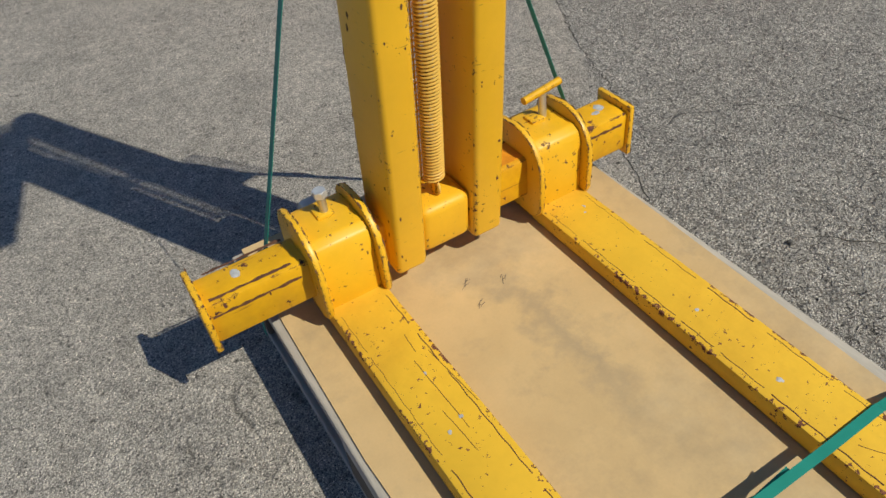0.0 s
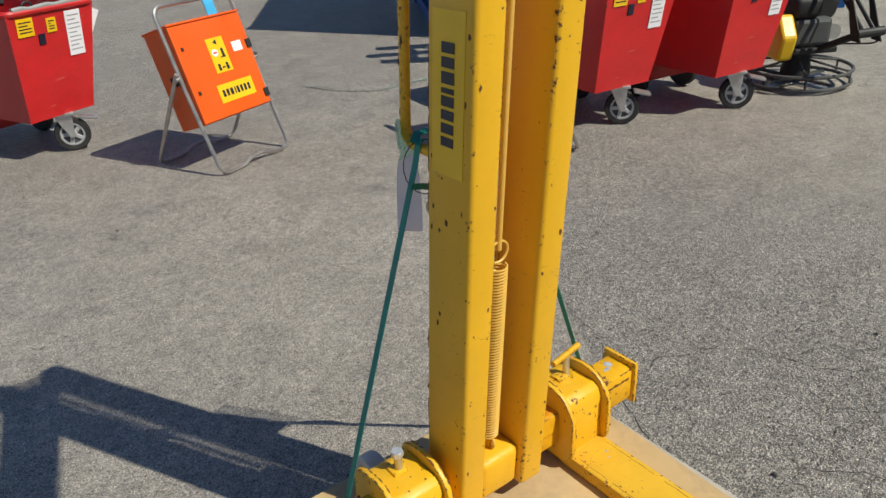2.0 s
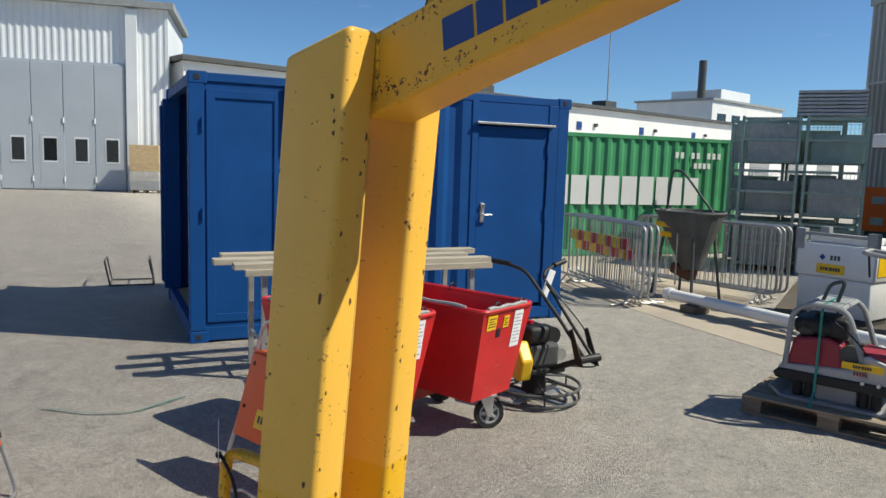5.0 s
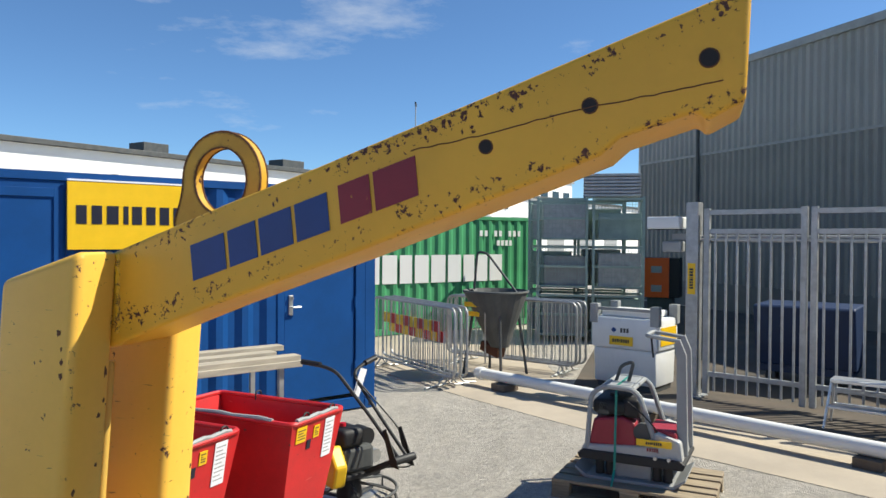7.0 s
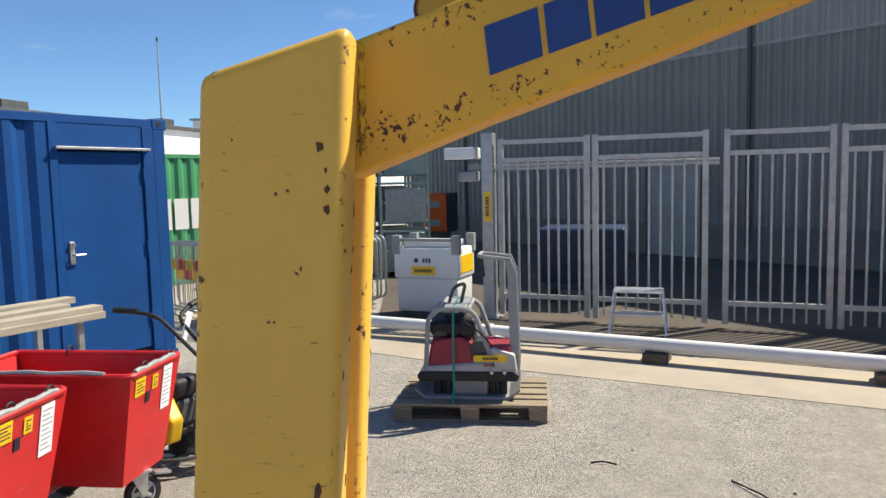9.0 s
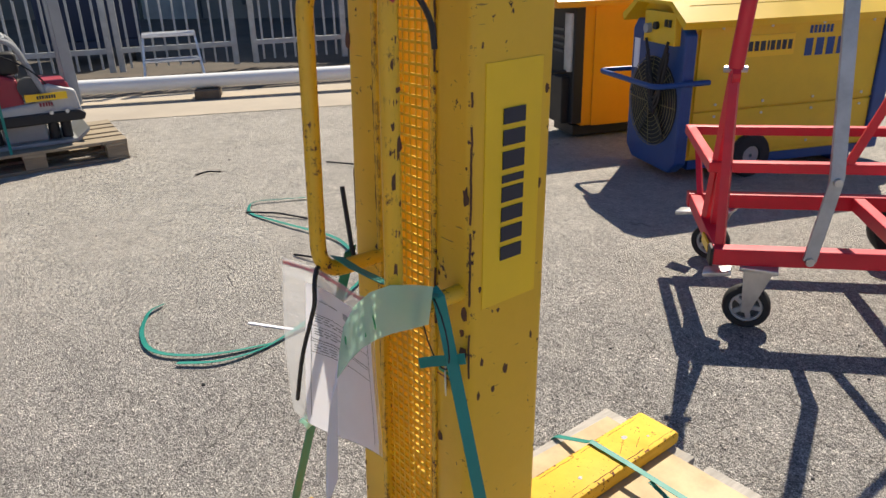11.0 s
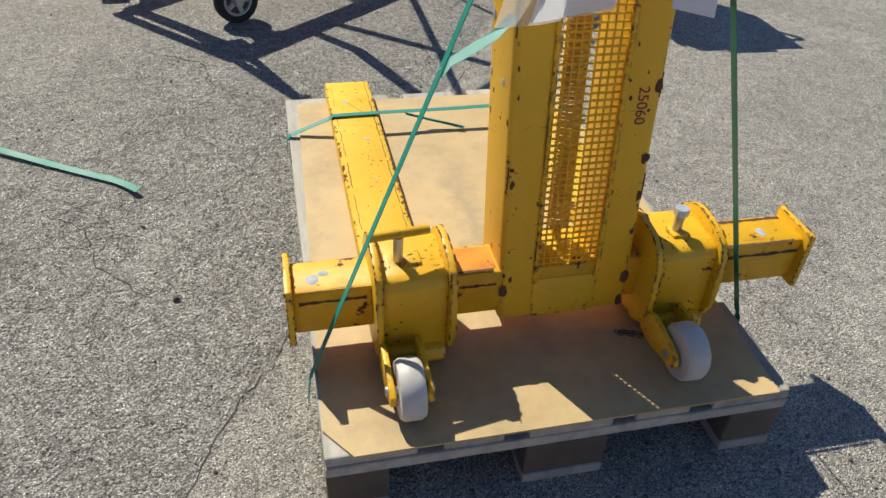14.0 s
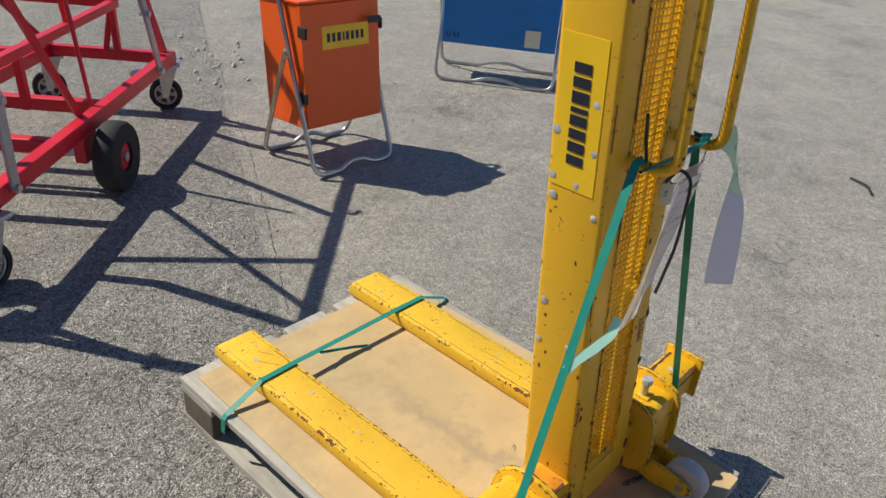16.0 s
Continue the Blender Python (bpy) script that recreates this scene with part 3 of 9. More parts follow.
def tube(points, r, seg=8, bm=None, closed=False, flat=None):
    """A swept tube along points; flat=(width, thickness, up) makes a strip."""
    bm = bm or bmesh.new()
    pts = [Vector(p) for p in points]
    rings, k = [], len(pts)
    up = Vector(flat[2]) if flat else Vector((0.13, 0.27, 0.95)).normalized()
    last = None
    for i, p in enumerate(pts):
        a = pts[i - 1] if (i or closed) else p
        c = pts[(i + 1) % k] if (i < k - 1 or closed) else p
        d = (c - a).normalized()
        if flat:
            side = d.cross(up).normalized()
        elif last is None:
            side = d.cross(up).normalized()
        else:
            side = (last - d * last.dot(d)).normalized()
        last = side
        top = side.cross(d).normalized()
        if flat:
            w, h = flat[0] / 2, flat[1] / 2
            ring = [side * w + top * h, -side * w + top * h, -side * w - top * h, side * w - top * h]
        else:
            ring = [(side * math.cos(2 * math.pi * j / seg) + top * math.sin(2 * math.pi * j / seg)) * r for j in range(seg)]
        rings.append([bm.verts.new(p + q) for q in ring])
    s = len(rings[0])
    for i in range(k if closed else k - 1):
        a, c = rings[i], rings[(i + 1) % k]
        for j in range(s):
            bm.faces.new((a[j], a[(j + 1) % s], c[(j + 1) % s], c[j]))
    if not closed:
        bm.faces.new(rings[0][::-1])
        bm.faces.new(rings[-1])
    return bm


def ring_of(outline_r, inner_r, width, seg=28, axis="x", bm=None, at=(0, 0, 0)):
    """A wheel-like ring: outer and inner radius, width, about an axis."""
    bm = bm or bmesh.new()
    prof = [(inner_r, -width / 2), (outer_edge(outline_r, width), -width / 2), (outline_r, -width * 0.32), (outline_r, width * 0.32),
            (outer_edge(outline_r, width), width / 2), (inner_r, width / 2)]
    rows = []
    for i in range(seg):
        a = 2 * math.pi * i / seg
        row = []
        for r, w in prof:
            u, v = r * math.cos(a), r * math.sin(a)
            p = {"x": (w, u, v), "y": (u, w, v), "z": (u, v, w)}[axis]
            row.append(bm.verts.new(Vector(p) + Vector(at)))
        rows.append(row)
    for i in range(seg):
        a, c = rows[i], rows[(i + 1) % seg]
        for j in range(len(prof)):
            k = (j + 1) % len(prof)
            bm.faces.new((a[j], a[k], c[k], c[j]))
    return bm


def outer_edge(r, w):
    return r - min(0.12 * w, r * 0.2)


def letters(widths, height, depth, gap, ink, parent, m, slant=0.0, after=None, name="name_block", label="", fill=0.84):
    """Plain upright blocks, each a part of its own, that stand for the letters of a company's name: centred, in m's x-z plane facing -y."""
    unit = height * 0.62
    x = -(sum(widths) * unit + gap * unit * (len(widths) - 1)) / 2
    for w in widths:
        bm = bmesh.new()
        v = []
        x1 = x + w * unit * fill
        for y in (0.0, -depth):
            for px, pz in ((x, -height / 2), (x1, -height / 2), (x1, height / 2), (x, height / 2)):
                v.append(bm.verts.new((px + slant * pz, y, pz)))
        for f in ((0, 1, 2, 3), (7, 6, 5, 4), (0, 4, 5, 1), (1, 5, 6, 2), (2, 6, 7, 3), (3, 7, 4, 0)):
            bm.faces.new([v[i] for i in f])
        bmesh.ops.transform(bm, matrix=after @ m if after else m, verts=bm.verts)
        part(name, bm, ink, parent, label)
        x += w * unit + gap * unit


def text_mesh(words, size, depth=0.0008):
    """Writing as a mesh, in the x-y plane, facing +z."""
    cu = bpy.data.curves.new("writing", "FONT")
    cu.body, cu.size, cu.extrude, cu.align_x, cu.align_y = words, size, depth, "CENTER", "CENTER"
    ob = bpy.data.objects.new("writing", cu)
    me = bpy.data.meshes.new_from_object(ob)
    bpy.data.objects.remove(ob)
    bm = bmesh.new()
    bm.from_mesh(me)
    bpy.data.meshes.remove(me)
    return bm


NAME8 = (1, 1, 1.15, 0.5, 1, 0.95, 1, 0.95)

# ---- the setting ----
def ground_sheet():
    bm = bmesh.new()
    bmesh.ops.create_grid(bm, x_segments=1, y_segments=1, size=600.0)
    part("ground", bm, ASPHALT, None, "grey worn asphalt yard with fine cracks and stains", kind="structure")


ground_sheet()


# ---- the pallet with its board ----
def pallet(name, label, top_material):
    """A standard four-way wooden pallet, 1.2 m along y and 0.8 m along x, built with its base at the origin."""
    p = thing(name, (0, 0, 0), 0, label, "pallet")
    rnd = random.Random(4)
    for x in (-0.35, 0.0, 0.35):
        w = 0.05 if x else 0.0725
        part("bottom_board", box(x - w, x + w, -0.6, 0.6, 0.0, 0.022, 0.003), top_material, p)
        for y in (-0.5275, 0.0, 0.5275):
            part("block", box(x - w, x + w, y - 0.07, y + 0.07, 0.022, 0.1, 0.004), BLOCK_WOOD, p)
    for y in (-0.5275, 0.0, 0.5275):
        part("cross_board", box(-0.4, 0.4, y - 0.0725, y + 0.0725, 0.1, 0.122, 0.003), top_material, p)
    x = -0.4
    for w in (0.145, 0.1, 0.145, 0.1, 0.145):
        e = rnd.uniform(-0.004, 0.004)
        part("top_board", box(x, x + w, -0.6 + e, 0.6 + e, 0.122, 0.144, 0.0035), top_material, p)
        x += w + 0.04125
    return p


main_pallet = pallet("wooden_pallet", "grey weathered wooden euro pallet lying on the asphalt", OLD_WOOD)


def scuffed(m):
    """Grey-brown scuff marks along the middle of the board, with damp spots beside them."""
    n, l = m.node_tree.nodes, m.node_tree.links
    b = n["Principled BSDF"]
    base = b.inputs["Base Color"].links[0].from_socket
    co = n.new("ShaderNodeTexCoord")
    sp = n.new("ShaderNodeSeparateXYZ")
    l.new(co.outputs["Object"], sp.inputs[0])

    def noise(s, detail):
        q = n.new("ShaderNodeTexNoise")
        q.inputs["Scale"].default_value, q.inputs["Detail"].default_value, q.inputs["Roughness"].default_value = s, detail, 0.7
        l.new(co.outputs["Object"], q.inputs["Vector"])
        return q.outputs["Fac"]

    def calc(o, a, c, clamp=False):
        q = n.new("ShaderNodeMath")
        q.operation, q.use_clamp = o, clamp
        for k, v in enumerate((a, c)):
            if isinstance(v, (int, float)):
                q.inputs[k].default_value = v
            else:
                l.new(v, q.inputs[k])
        return q.outputs[0]

    def tint(fac, a, tone):
        q = n.new("ShaderNodeMix")
        q.data_type = "RGBA"
        l.new(fac, q.inputs[0])
        l.new(a, q.inputs[6])
        q.inputs[7].default_value = (*tone, 1)
        return q.outputs[2]

    wob = calc("MULTIPLY", calc("SUBTRACT", noise(7.0, 6.0), 0.5), 0.30)
    off = calc("ABSOLUTE", calc("ADD", calc("SUBTRACT", sp.outputs[0], 0.022), wob), 0.0)
    along = calc("ABSOLUTE", calc("SUBTRACT", sp.outputs[1], 0.05), 0.0)
    streak = calc("MULTIPLY", calc("SUBTRACT", 1.0, calc("DIVIDE", off, 0.055), True), calc("SUBTRACT", 1.6, calc("DIVIDE", along, 0.19), True))
    col = tint(calc("MULTIPLY", streak, 0.55), base, (0.27, 0.215, 0.145))
    spots = calc("MULTIPLY", calc("SUBTRACT", noise(19.0, 4.0), 0.57, True), 5.0, True)
    col = tint(calc("MULTIPLY", spots, 0.40), col, (0.34, 0.26, 0.155))
    pale = calc("MULTIPLY", calc("SUBTRACT", noise(3.2, 7.0), 0.53, True), 3.0, True)
    col = tint(calc("MULTIPLY", pale, 0.45), col, (0.62, 0.50, 0.32))
    l.new(col, b.inputs["Base Color"])


def hardboard():
    outline = [(-0.366, -0.545), (-0.345, -0.562), (0.368, -0.566), (0.390, 0.30), (0.398, 0.545), (0.355, 0.602), (-0.374, 0.602), (-0.382, 0.35), (-0.388, 0.0)]
    bm = bmesh.new()
    lo = [bm.verts.new((x, y, 0.1442)) for x, y in outline]
    hi = [bm.verts.new((x, y, 0.1485)) for x, y in outline]
    bm.faces.new(lo[::-1])
    bm.faces.new(hi)
    for i in range(len(lo)):
        j = (i + 1) % len(lo)
        bm.faces.new((lo[i], lo[j], hi[j], hi[i]))
    scuffed(HARDBOARD)
    part("hardboard_sheet", bm, HARDBOARD, None, "tan hardboard sheet with a cut corner lying on a pallet", category="board")


hardboard()

# ---- the crane fork ----
LEAN_X, LEAN_Y = 0.029, -0.059
LEAN_M = Matrix(((1, 0, LEAN_X, 0), (0, 1, LEAN_Y, 0), (0, 0, 1, 0), (0, 0, 0, 1)))
crane = thing("crane_fork", (0, 0, 0.149), 0, "chipped yellow steel crane pallet fork standing on a board-covered pallet", "crane fork")
OFF = Matrix.Translation((0, 0, -0.149))


def cpart(name, bm, material, parent=None, label="", smooth=True, lean=False, **tags):
    m = OFF @ LEAN_M if lean else OFF
    bmesh.ops.transform(bm, matrix=m, verts=bm.verts)
    return part(name, bm, material, parent or crane, label, smooth, **tags)


BY0, BY1, BZ0, BZ1 = 0.310, 0.392, 0.212, 0.304
XL, XR, YF, YB = -0.167, 0.071, 0.290, 0.411


def worn_rim(outline, xs, seed, count, parent):
    """Small rusty chips scattered along the two edges of a plate's rim."""
    rnd = random.Random(seed)
    bm = bmesh.new()
    for q in range(count):
        i = rnd.randrange(len(outline) - 1)
        (y0, z0), (y1, z1) = outline[i], outline[i + 1]
        f = rnd.random()
        along = Vector((0, y1 - y0, z1 - z0)).normalized()
        turn = math.atan2(along.z, along.y)
        long = rnd.choice((rnd.uniform(0.001, 0.004), rnd.uniform(0.003, 0.011)))
        m = Matrix.Translation((rnd.choice(xs) + rnd.uniform(-0.001, 0.001), y0 + (y1 - y0) * f, z0 + (z1 - z0) * f)) @ Matrix.Rotation(turn, 4, "X") @ Matrix.Diagonal((rnd.uniform(0.0008, 0.0020), long, rnd.uniform(0.0006, 0.0013), 1))
        made = bmesh.ops.create_icosphere(bm, subdivisions=1, radius=1.0, matrix=m)
        for v in made["verts"]:
            v.co += Vector((rnd.uniform(-0.0004, 0.0004), rnd.uniform(-0.0006, 0.0006), rnd.uniform(-0.0006, 0.0006)))
    cpart("worn_rim", bm, RUST, parent, "dark chips along the rim", kind="stuff")


def crane_base():
    beam = cpart("cross_beam", box(-0.505, 0.428, BY0, BY1, BZ0, BZ1, 0.009), YELLOW_RUST, label="square yellow tube with rust-stained rubbed stripes")
    for x in (-0.508, 0.428):
        cpart("end_plate", box(x - 0.004, x + 0.008, BY0 - 0.008, BY1 + 0.014, BZ0 - 0.012, BZ1 + 0.014, 0.003), YELLOW)
        worn_rim([(BY0 - 0.0072, BZ0 - 0.011), (BY0 - 0.0072, BZ1 + 0.0132), (BY1 + 0.0132, BZ1 + 0.0132), (BY1 + 0.0132, BZ0 - 0.011)], (x - 0.0032, x + 0.0072), int(x * 999), 34, beam)
    for cx, zt in ((-0.247, 0.193), (0.230, 0.191)):
        arm = [(-0.612, 0.152), (-0.612, zt - 0.010), (-0.598, zt), (0.31, zt - 0.005), (0.31, 0.150), (-0.59, 0.150)]
        cpart("fork_arm", prism(arm, cx - 0.060, cx + 0.060, 0.007), FORK_YELLOW, label="long yellow steel fork arm with scratched top")
        for sx in (cx - 0.047, cx + 0.046):
            rnd = random.Random(int(sx * 1000))
            k = 0
            while k < 58:
                run = rnd.randint(5, 16)
                line = [(sx + 0.0010 * math.sin(q * 1.9), 0.26 - q * 0.0145, zt - 0.0050 + q * 0.000085) for q in range(k, min(k + run, 59) + 1)]
                if len(line) > 1:
                    cpart("weld_line", tube(line, rnd.uniform(0.0005, 0.0012), 5), RUST, label="rusty broken weld line along the fork edge")
                k += run + rnd.randint(1, 2)
        body = [(0.288, 0.155), (0.288, 0.306), (0.297, 0.326), (0.314, 0.336), (0.406, 0.336), (0.421, 0.330), (0.429, 0.316), (0.431, 0.190), (0.420, 0.168), (0.395, 0.158)]
        sl = cpart("sleeve", prism(body, cx - 0.054, cx + 0.054, 0.004), YELLOW, label="yellow sliding sleeve with rounded side flanges")
        for fx in (cx - 0.060, cx + 0.060):
            out = [(0.268, 0.196), (0.266, 0.262)]
            for i in range(1, 8):
                a = math.pi * i / 12
                out.append((0.352 - 0.086 * math.cos(a), 0.276 + 0.086 * math.sin(a)))
            out += [(0.402, 0.356), (0.428, 0.342), (0.441, 0.316), (0.446, 0.250), (0.445, 0.212), (0.430, 0.180), (0.405, 0.166), (0.30, 0.165), (0.277, 0.178)]
            cpart("flange", prism(out, fx - 0.0065, fx + 0.0065, 0.003), FLANGE_YELLOW, sl)
            worn_rim(out[:14], (fx - 0.0054, fx + 0.0054), int(fx * 1000), 46, sl)
        cpart("top_boss", box(cx - 0.016, cx + 0.018, 0.358, 0.392, 0.332, 0.342, 0.004), YELLOW, sl)
        cpart("hitch_plate", prism([(0.40, 0.158), (0.40, 0.20), (0.445, 0.196), (0.452, 0.176), (0.44, 0.160)], cx - 0.05, cx + 0.05, 0.004), YELLOW, sl)
        wx = cx + 0.027
        for fx in (wx - 0.030, wx + 0.030):
            out = [(0.43, 0.172), (0.425, 0.218), (0.47, 0.226), (0.53, 0.219), (0.553, 0.209), (0.556, 0.194), (0.542, 0.182), (0.47, 0.165)]
            cpart("wheel_bracket", prism(out, fx - 0.005, fx + 0.005, 0.002), YELLOW, sl)
        hub = (wx, 0.528, 0.1995)
        wheel = cpart("wheel", ring_of(0.0505, 0.008, 0.040, 32, at=hub), NYLON, label="scuffed white nylon wheel")
        cpart("axle", rod((wx - 0.039, 0.528, 0.1995), (wx + 0.039, 0.528, 0.1995), 0.0085), STEEL, wheel)
    # rubbed dark stripes where the sleeves slide along the beam
    rnd = random.Random(5)
    for x0, x1, yy, zz, up in ((-0.495, -0.325, BY1, 0.278, 0), (0.305, 0.415, BY1, 0.280, 0), (0.085, 0.165, BY1, 0.277, 0), (-0.495, -0.33, BY0, 0.276, 0), (0.30, 0.41, BY0, 0.280, 0),
                               (-0.48, -0.33, 0.392, BZ1, 1), (0.085, 0.16, 0.330, BZ1, 1), (0.09, 0.165, 0.385, BZ1, 1), (-0.49, -0.34, 0.322, BZ1, 1)):
        bm = bmesh.new()
        k, a, c = 14, [], []
        for i in range(k + 1):
            x = x0 + (x1 - x0) * i / k
            wd = rnd.uniform(0.0015, 0.0045)
            mid = rnd.uniform(-0.001, 0.001)
            s = 0.0006 if yy != BY0 else -0.0006
            if up:
                a.append(bm.verts.new((x, yy + mid - wd, BZ1 + 0.0006)))
                c.append(bm.verts.new((x, yy + mid + wd, BZ1 + 0.0006)))
            else:
                a.append(bm.verts.new((x, yy + s, zz + mid - wd)))
                c.append(bm.verts.new((x, yy + s, zz + mid + wd)))
        for i in range(k):
            bm.faces.new((a[i], a[i + 1], c[i + 1], c[i]))
        cpart("rub_mark", bm, RUST, beam, "dark rubbed stripe in the paint", smooth=False)
    # clamping screws
    bx = -0.243
    screw = cpart("clamp_bolt", rod((bx, 0.372, 0.32), (bx, 0.374, 0.374), 0.0085), STEEL, label="zinc-plated hexagon bolt")
    cpart("bolt_head", rod((bx, 0.374, 0.374), (bx, 0.374, 0.386), 0.0135, 6), BOLT_ZINC, screw, smooth=False)
    cpart("bolt_head_crown", rod((bx, 0.374, 0.3855), (bx, 0.374, 0.3875), 0.0115, 16), BOLT_ZINC, screw, smooth=False)
    cpart("nut", rod((bx, 0.372, 0.324), (bx, 0.372, 0.336), 0.017, 12), YELLOW, screw)
    tx = 0.251
    screw = cpart("clamp_screw", rod((tx, 0.374, 0.32), (tx, 0.376, 0.386), 0.0085), STEEL, label="threaded screw with yellow tee handle")
    cpart("tee_bar", rod((0.201, 0.370, 0.391), (0.301, 0.384, 0.394), 0.0080, 10), YELLOW_RUST, screw)
    cpart("nut", rod((tx, 0.374, 0.324), (tx, 0.374, 0.336), 0.017, 12), YELLOW, screw)


crane_base()


def mast():
    for k, (x0, x1) in enumerate(((XL, XL + 0.065), (XR - 0.065, XR))):
        sides = [(YF, 0.196), (YB, 0.196), (YB, 1.962), (YF, 2.0)]
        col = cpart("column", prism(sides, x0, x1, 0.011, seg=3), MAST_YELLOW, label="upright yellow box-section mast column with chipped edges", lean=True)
    for x0, x1 in ((0.084, 0.163), (-0.178, -0.164)):
        cpart("rust_stain", box(x0, x1, BY0 + 0.012, BY1 - 0.010, BZ1 - 0.001, BZ1 + 0.0008), STAINED, label="orange-red rust stain on the beam")
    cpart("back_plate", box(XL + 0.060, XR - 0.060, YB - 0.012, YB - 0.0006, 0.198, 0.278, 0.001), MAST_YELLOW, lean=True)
    cpart("base_box", box(XL + 0.064, XR - 0.064, YF + 0.012, YB - 0.02, 0.205, 0.312, 0.018, seg=3), YELLOW, label="rounded yellow base box between the columns", lean=True)
    cpart("spring_anchor", prism([(0.335, 0.29), (0.335, 0.33), (0.345, 0.345), (0.355, 0.33), (0.355, 0.29)], -0.051, -0.044, 0.001), YELLOW, lean=True)
    for x, z, r in ((XR - 0.006, 0.262, 0.010), (XL + 0.008, 0.265, 0.012), (XL + 0.012, 0.214, 0.010), (XL + 0.008, 0.62, 0.009), (XL + 0.006, 0.50, 0.006), (XR - 0.010, 0.47, 0.006), (XL + 0.052, 0.80, 0.006), (XL + 0.008, 0.98, 0.007), (XR - 0.005, 1.26, 0.008)):
        bm = bmesh.new()
        bmesh.ops.create_icosphere(bm, subdivisions=2, radius=1.0, matrix=Matrix.LocRotScale((x, YB + 0.0002, z), None, (r * 0.7, 0.0012, r * 1.25)))
        rn = random.Random(int(z * 1000))
        for v in bm.verts:
            v.co += Vector((rn.uniform(-0.0016, 0.0016), 0, rn.uniform(-0.0022, 0.0022)))
        cpart("rust_spot", bm, RUST, label="dark rust spot where paint is gone", lean=True)
    # expanded-metal guard on the back
    bm = bmesh.new()
    mx0, mx1, mz0, mz1, y = XL + 0.066, XR - 0.066, 0.272, 1.93, YB - 0.006
    cols, step = 9, 0.0117
    for i in range(cols + 1):
        x = mx0 + (mx1 - mx0) * i / cols
        box(x - 0.0013, x + 0.0013, y - 0.0012, y + 0.0012, mz0, mz1, bm=bm)
    z = mz0
    while z < mz1:
        box(mx0, mx1, y - 0.0014, y + 0.0010, z - 0.0015, z + 0.0015, bm=bm)
        z += step
    cpart("guard_mesh", bm, YELLOW_CLEAN, label="yellow square wire guard mesh", smooth=False, lean=True)
    for x in (mx0 - 0.003, mx1 + 0.003):
        cpart("mesh_edge_strip", box(x - 0.004, x + 0.004, YB - 0.010, YB + 0.002, 0.272, 1.93, 0.001), YELLOW, lean=True)
    # the balancing spring
    pts, turns, r = [], 62, 0.0185
    for i in range(turns * 12 + 1):
        a = 2 * math.pi * i / 12
        pts.append((-0.0475 + r * math.cos(a), 0.346 + r * math.sin(a), 0.345 + 0.0068 * i / 12))
    top = pts[-1][2]
    sp = cpart("spring", tube(pts, 0.0024, 6), YELLOW_LIGHT, label="tightly wound pale yellow tension spring", lean=True)
    hook = [(-0.0475 + 0.0225 * math.cos(a), 0.346, top + 0.03 + 0.0225 * math.sin(a)) for a in [radians(-120 + 15 * i) for i in range(21)]]
    cpart("spring_hook", tube(hook, 0.003, 6), YELLOW_LIGHT, sp, lean=True)
    low = [(-0.0475, 0.346 + 0.018 * math.cos(a), 0.327 + 0.018 * math.sin(a)) for a in [radians(15 * i) for i in range(24)]]
    cpart("spring_eye", tube(low, 0.003, 6), YELLOW_LIGHT, sp, lean=True)
    cpart("pull_rod", rod((-0.0475, 0.346, top + 0.035), (-0.0475, 0.346, 1.85), 0.006, 10), YELLOW_LIGHT, label="thin pull rod above the spring", lean=True)


mast()


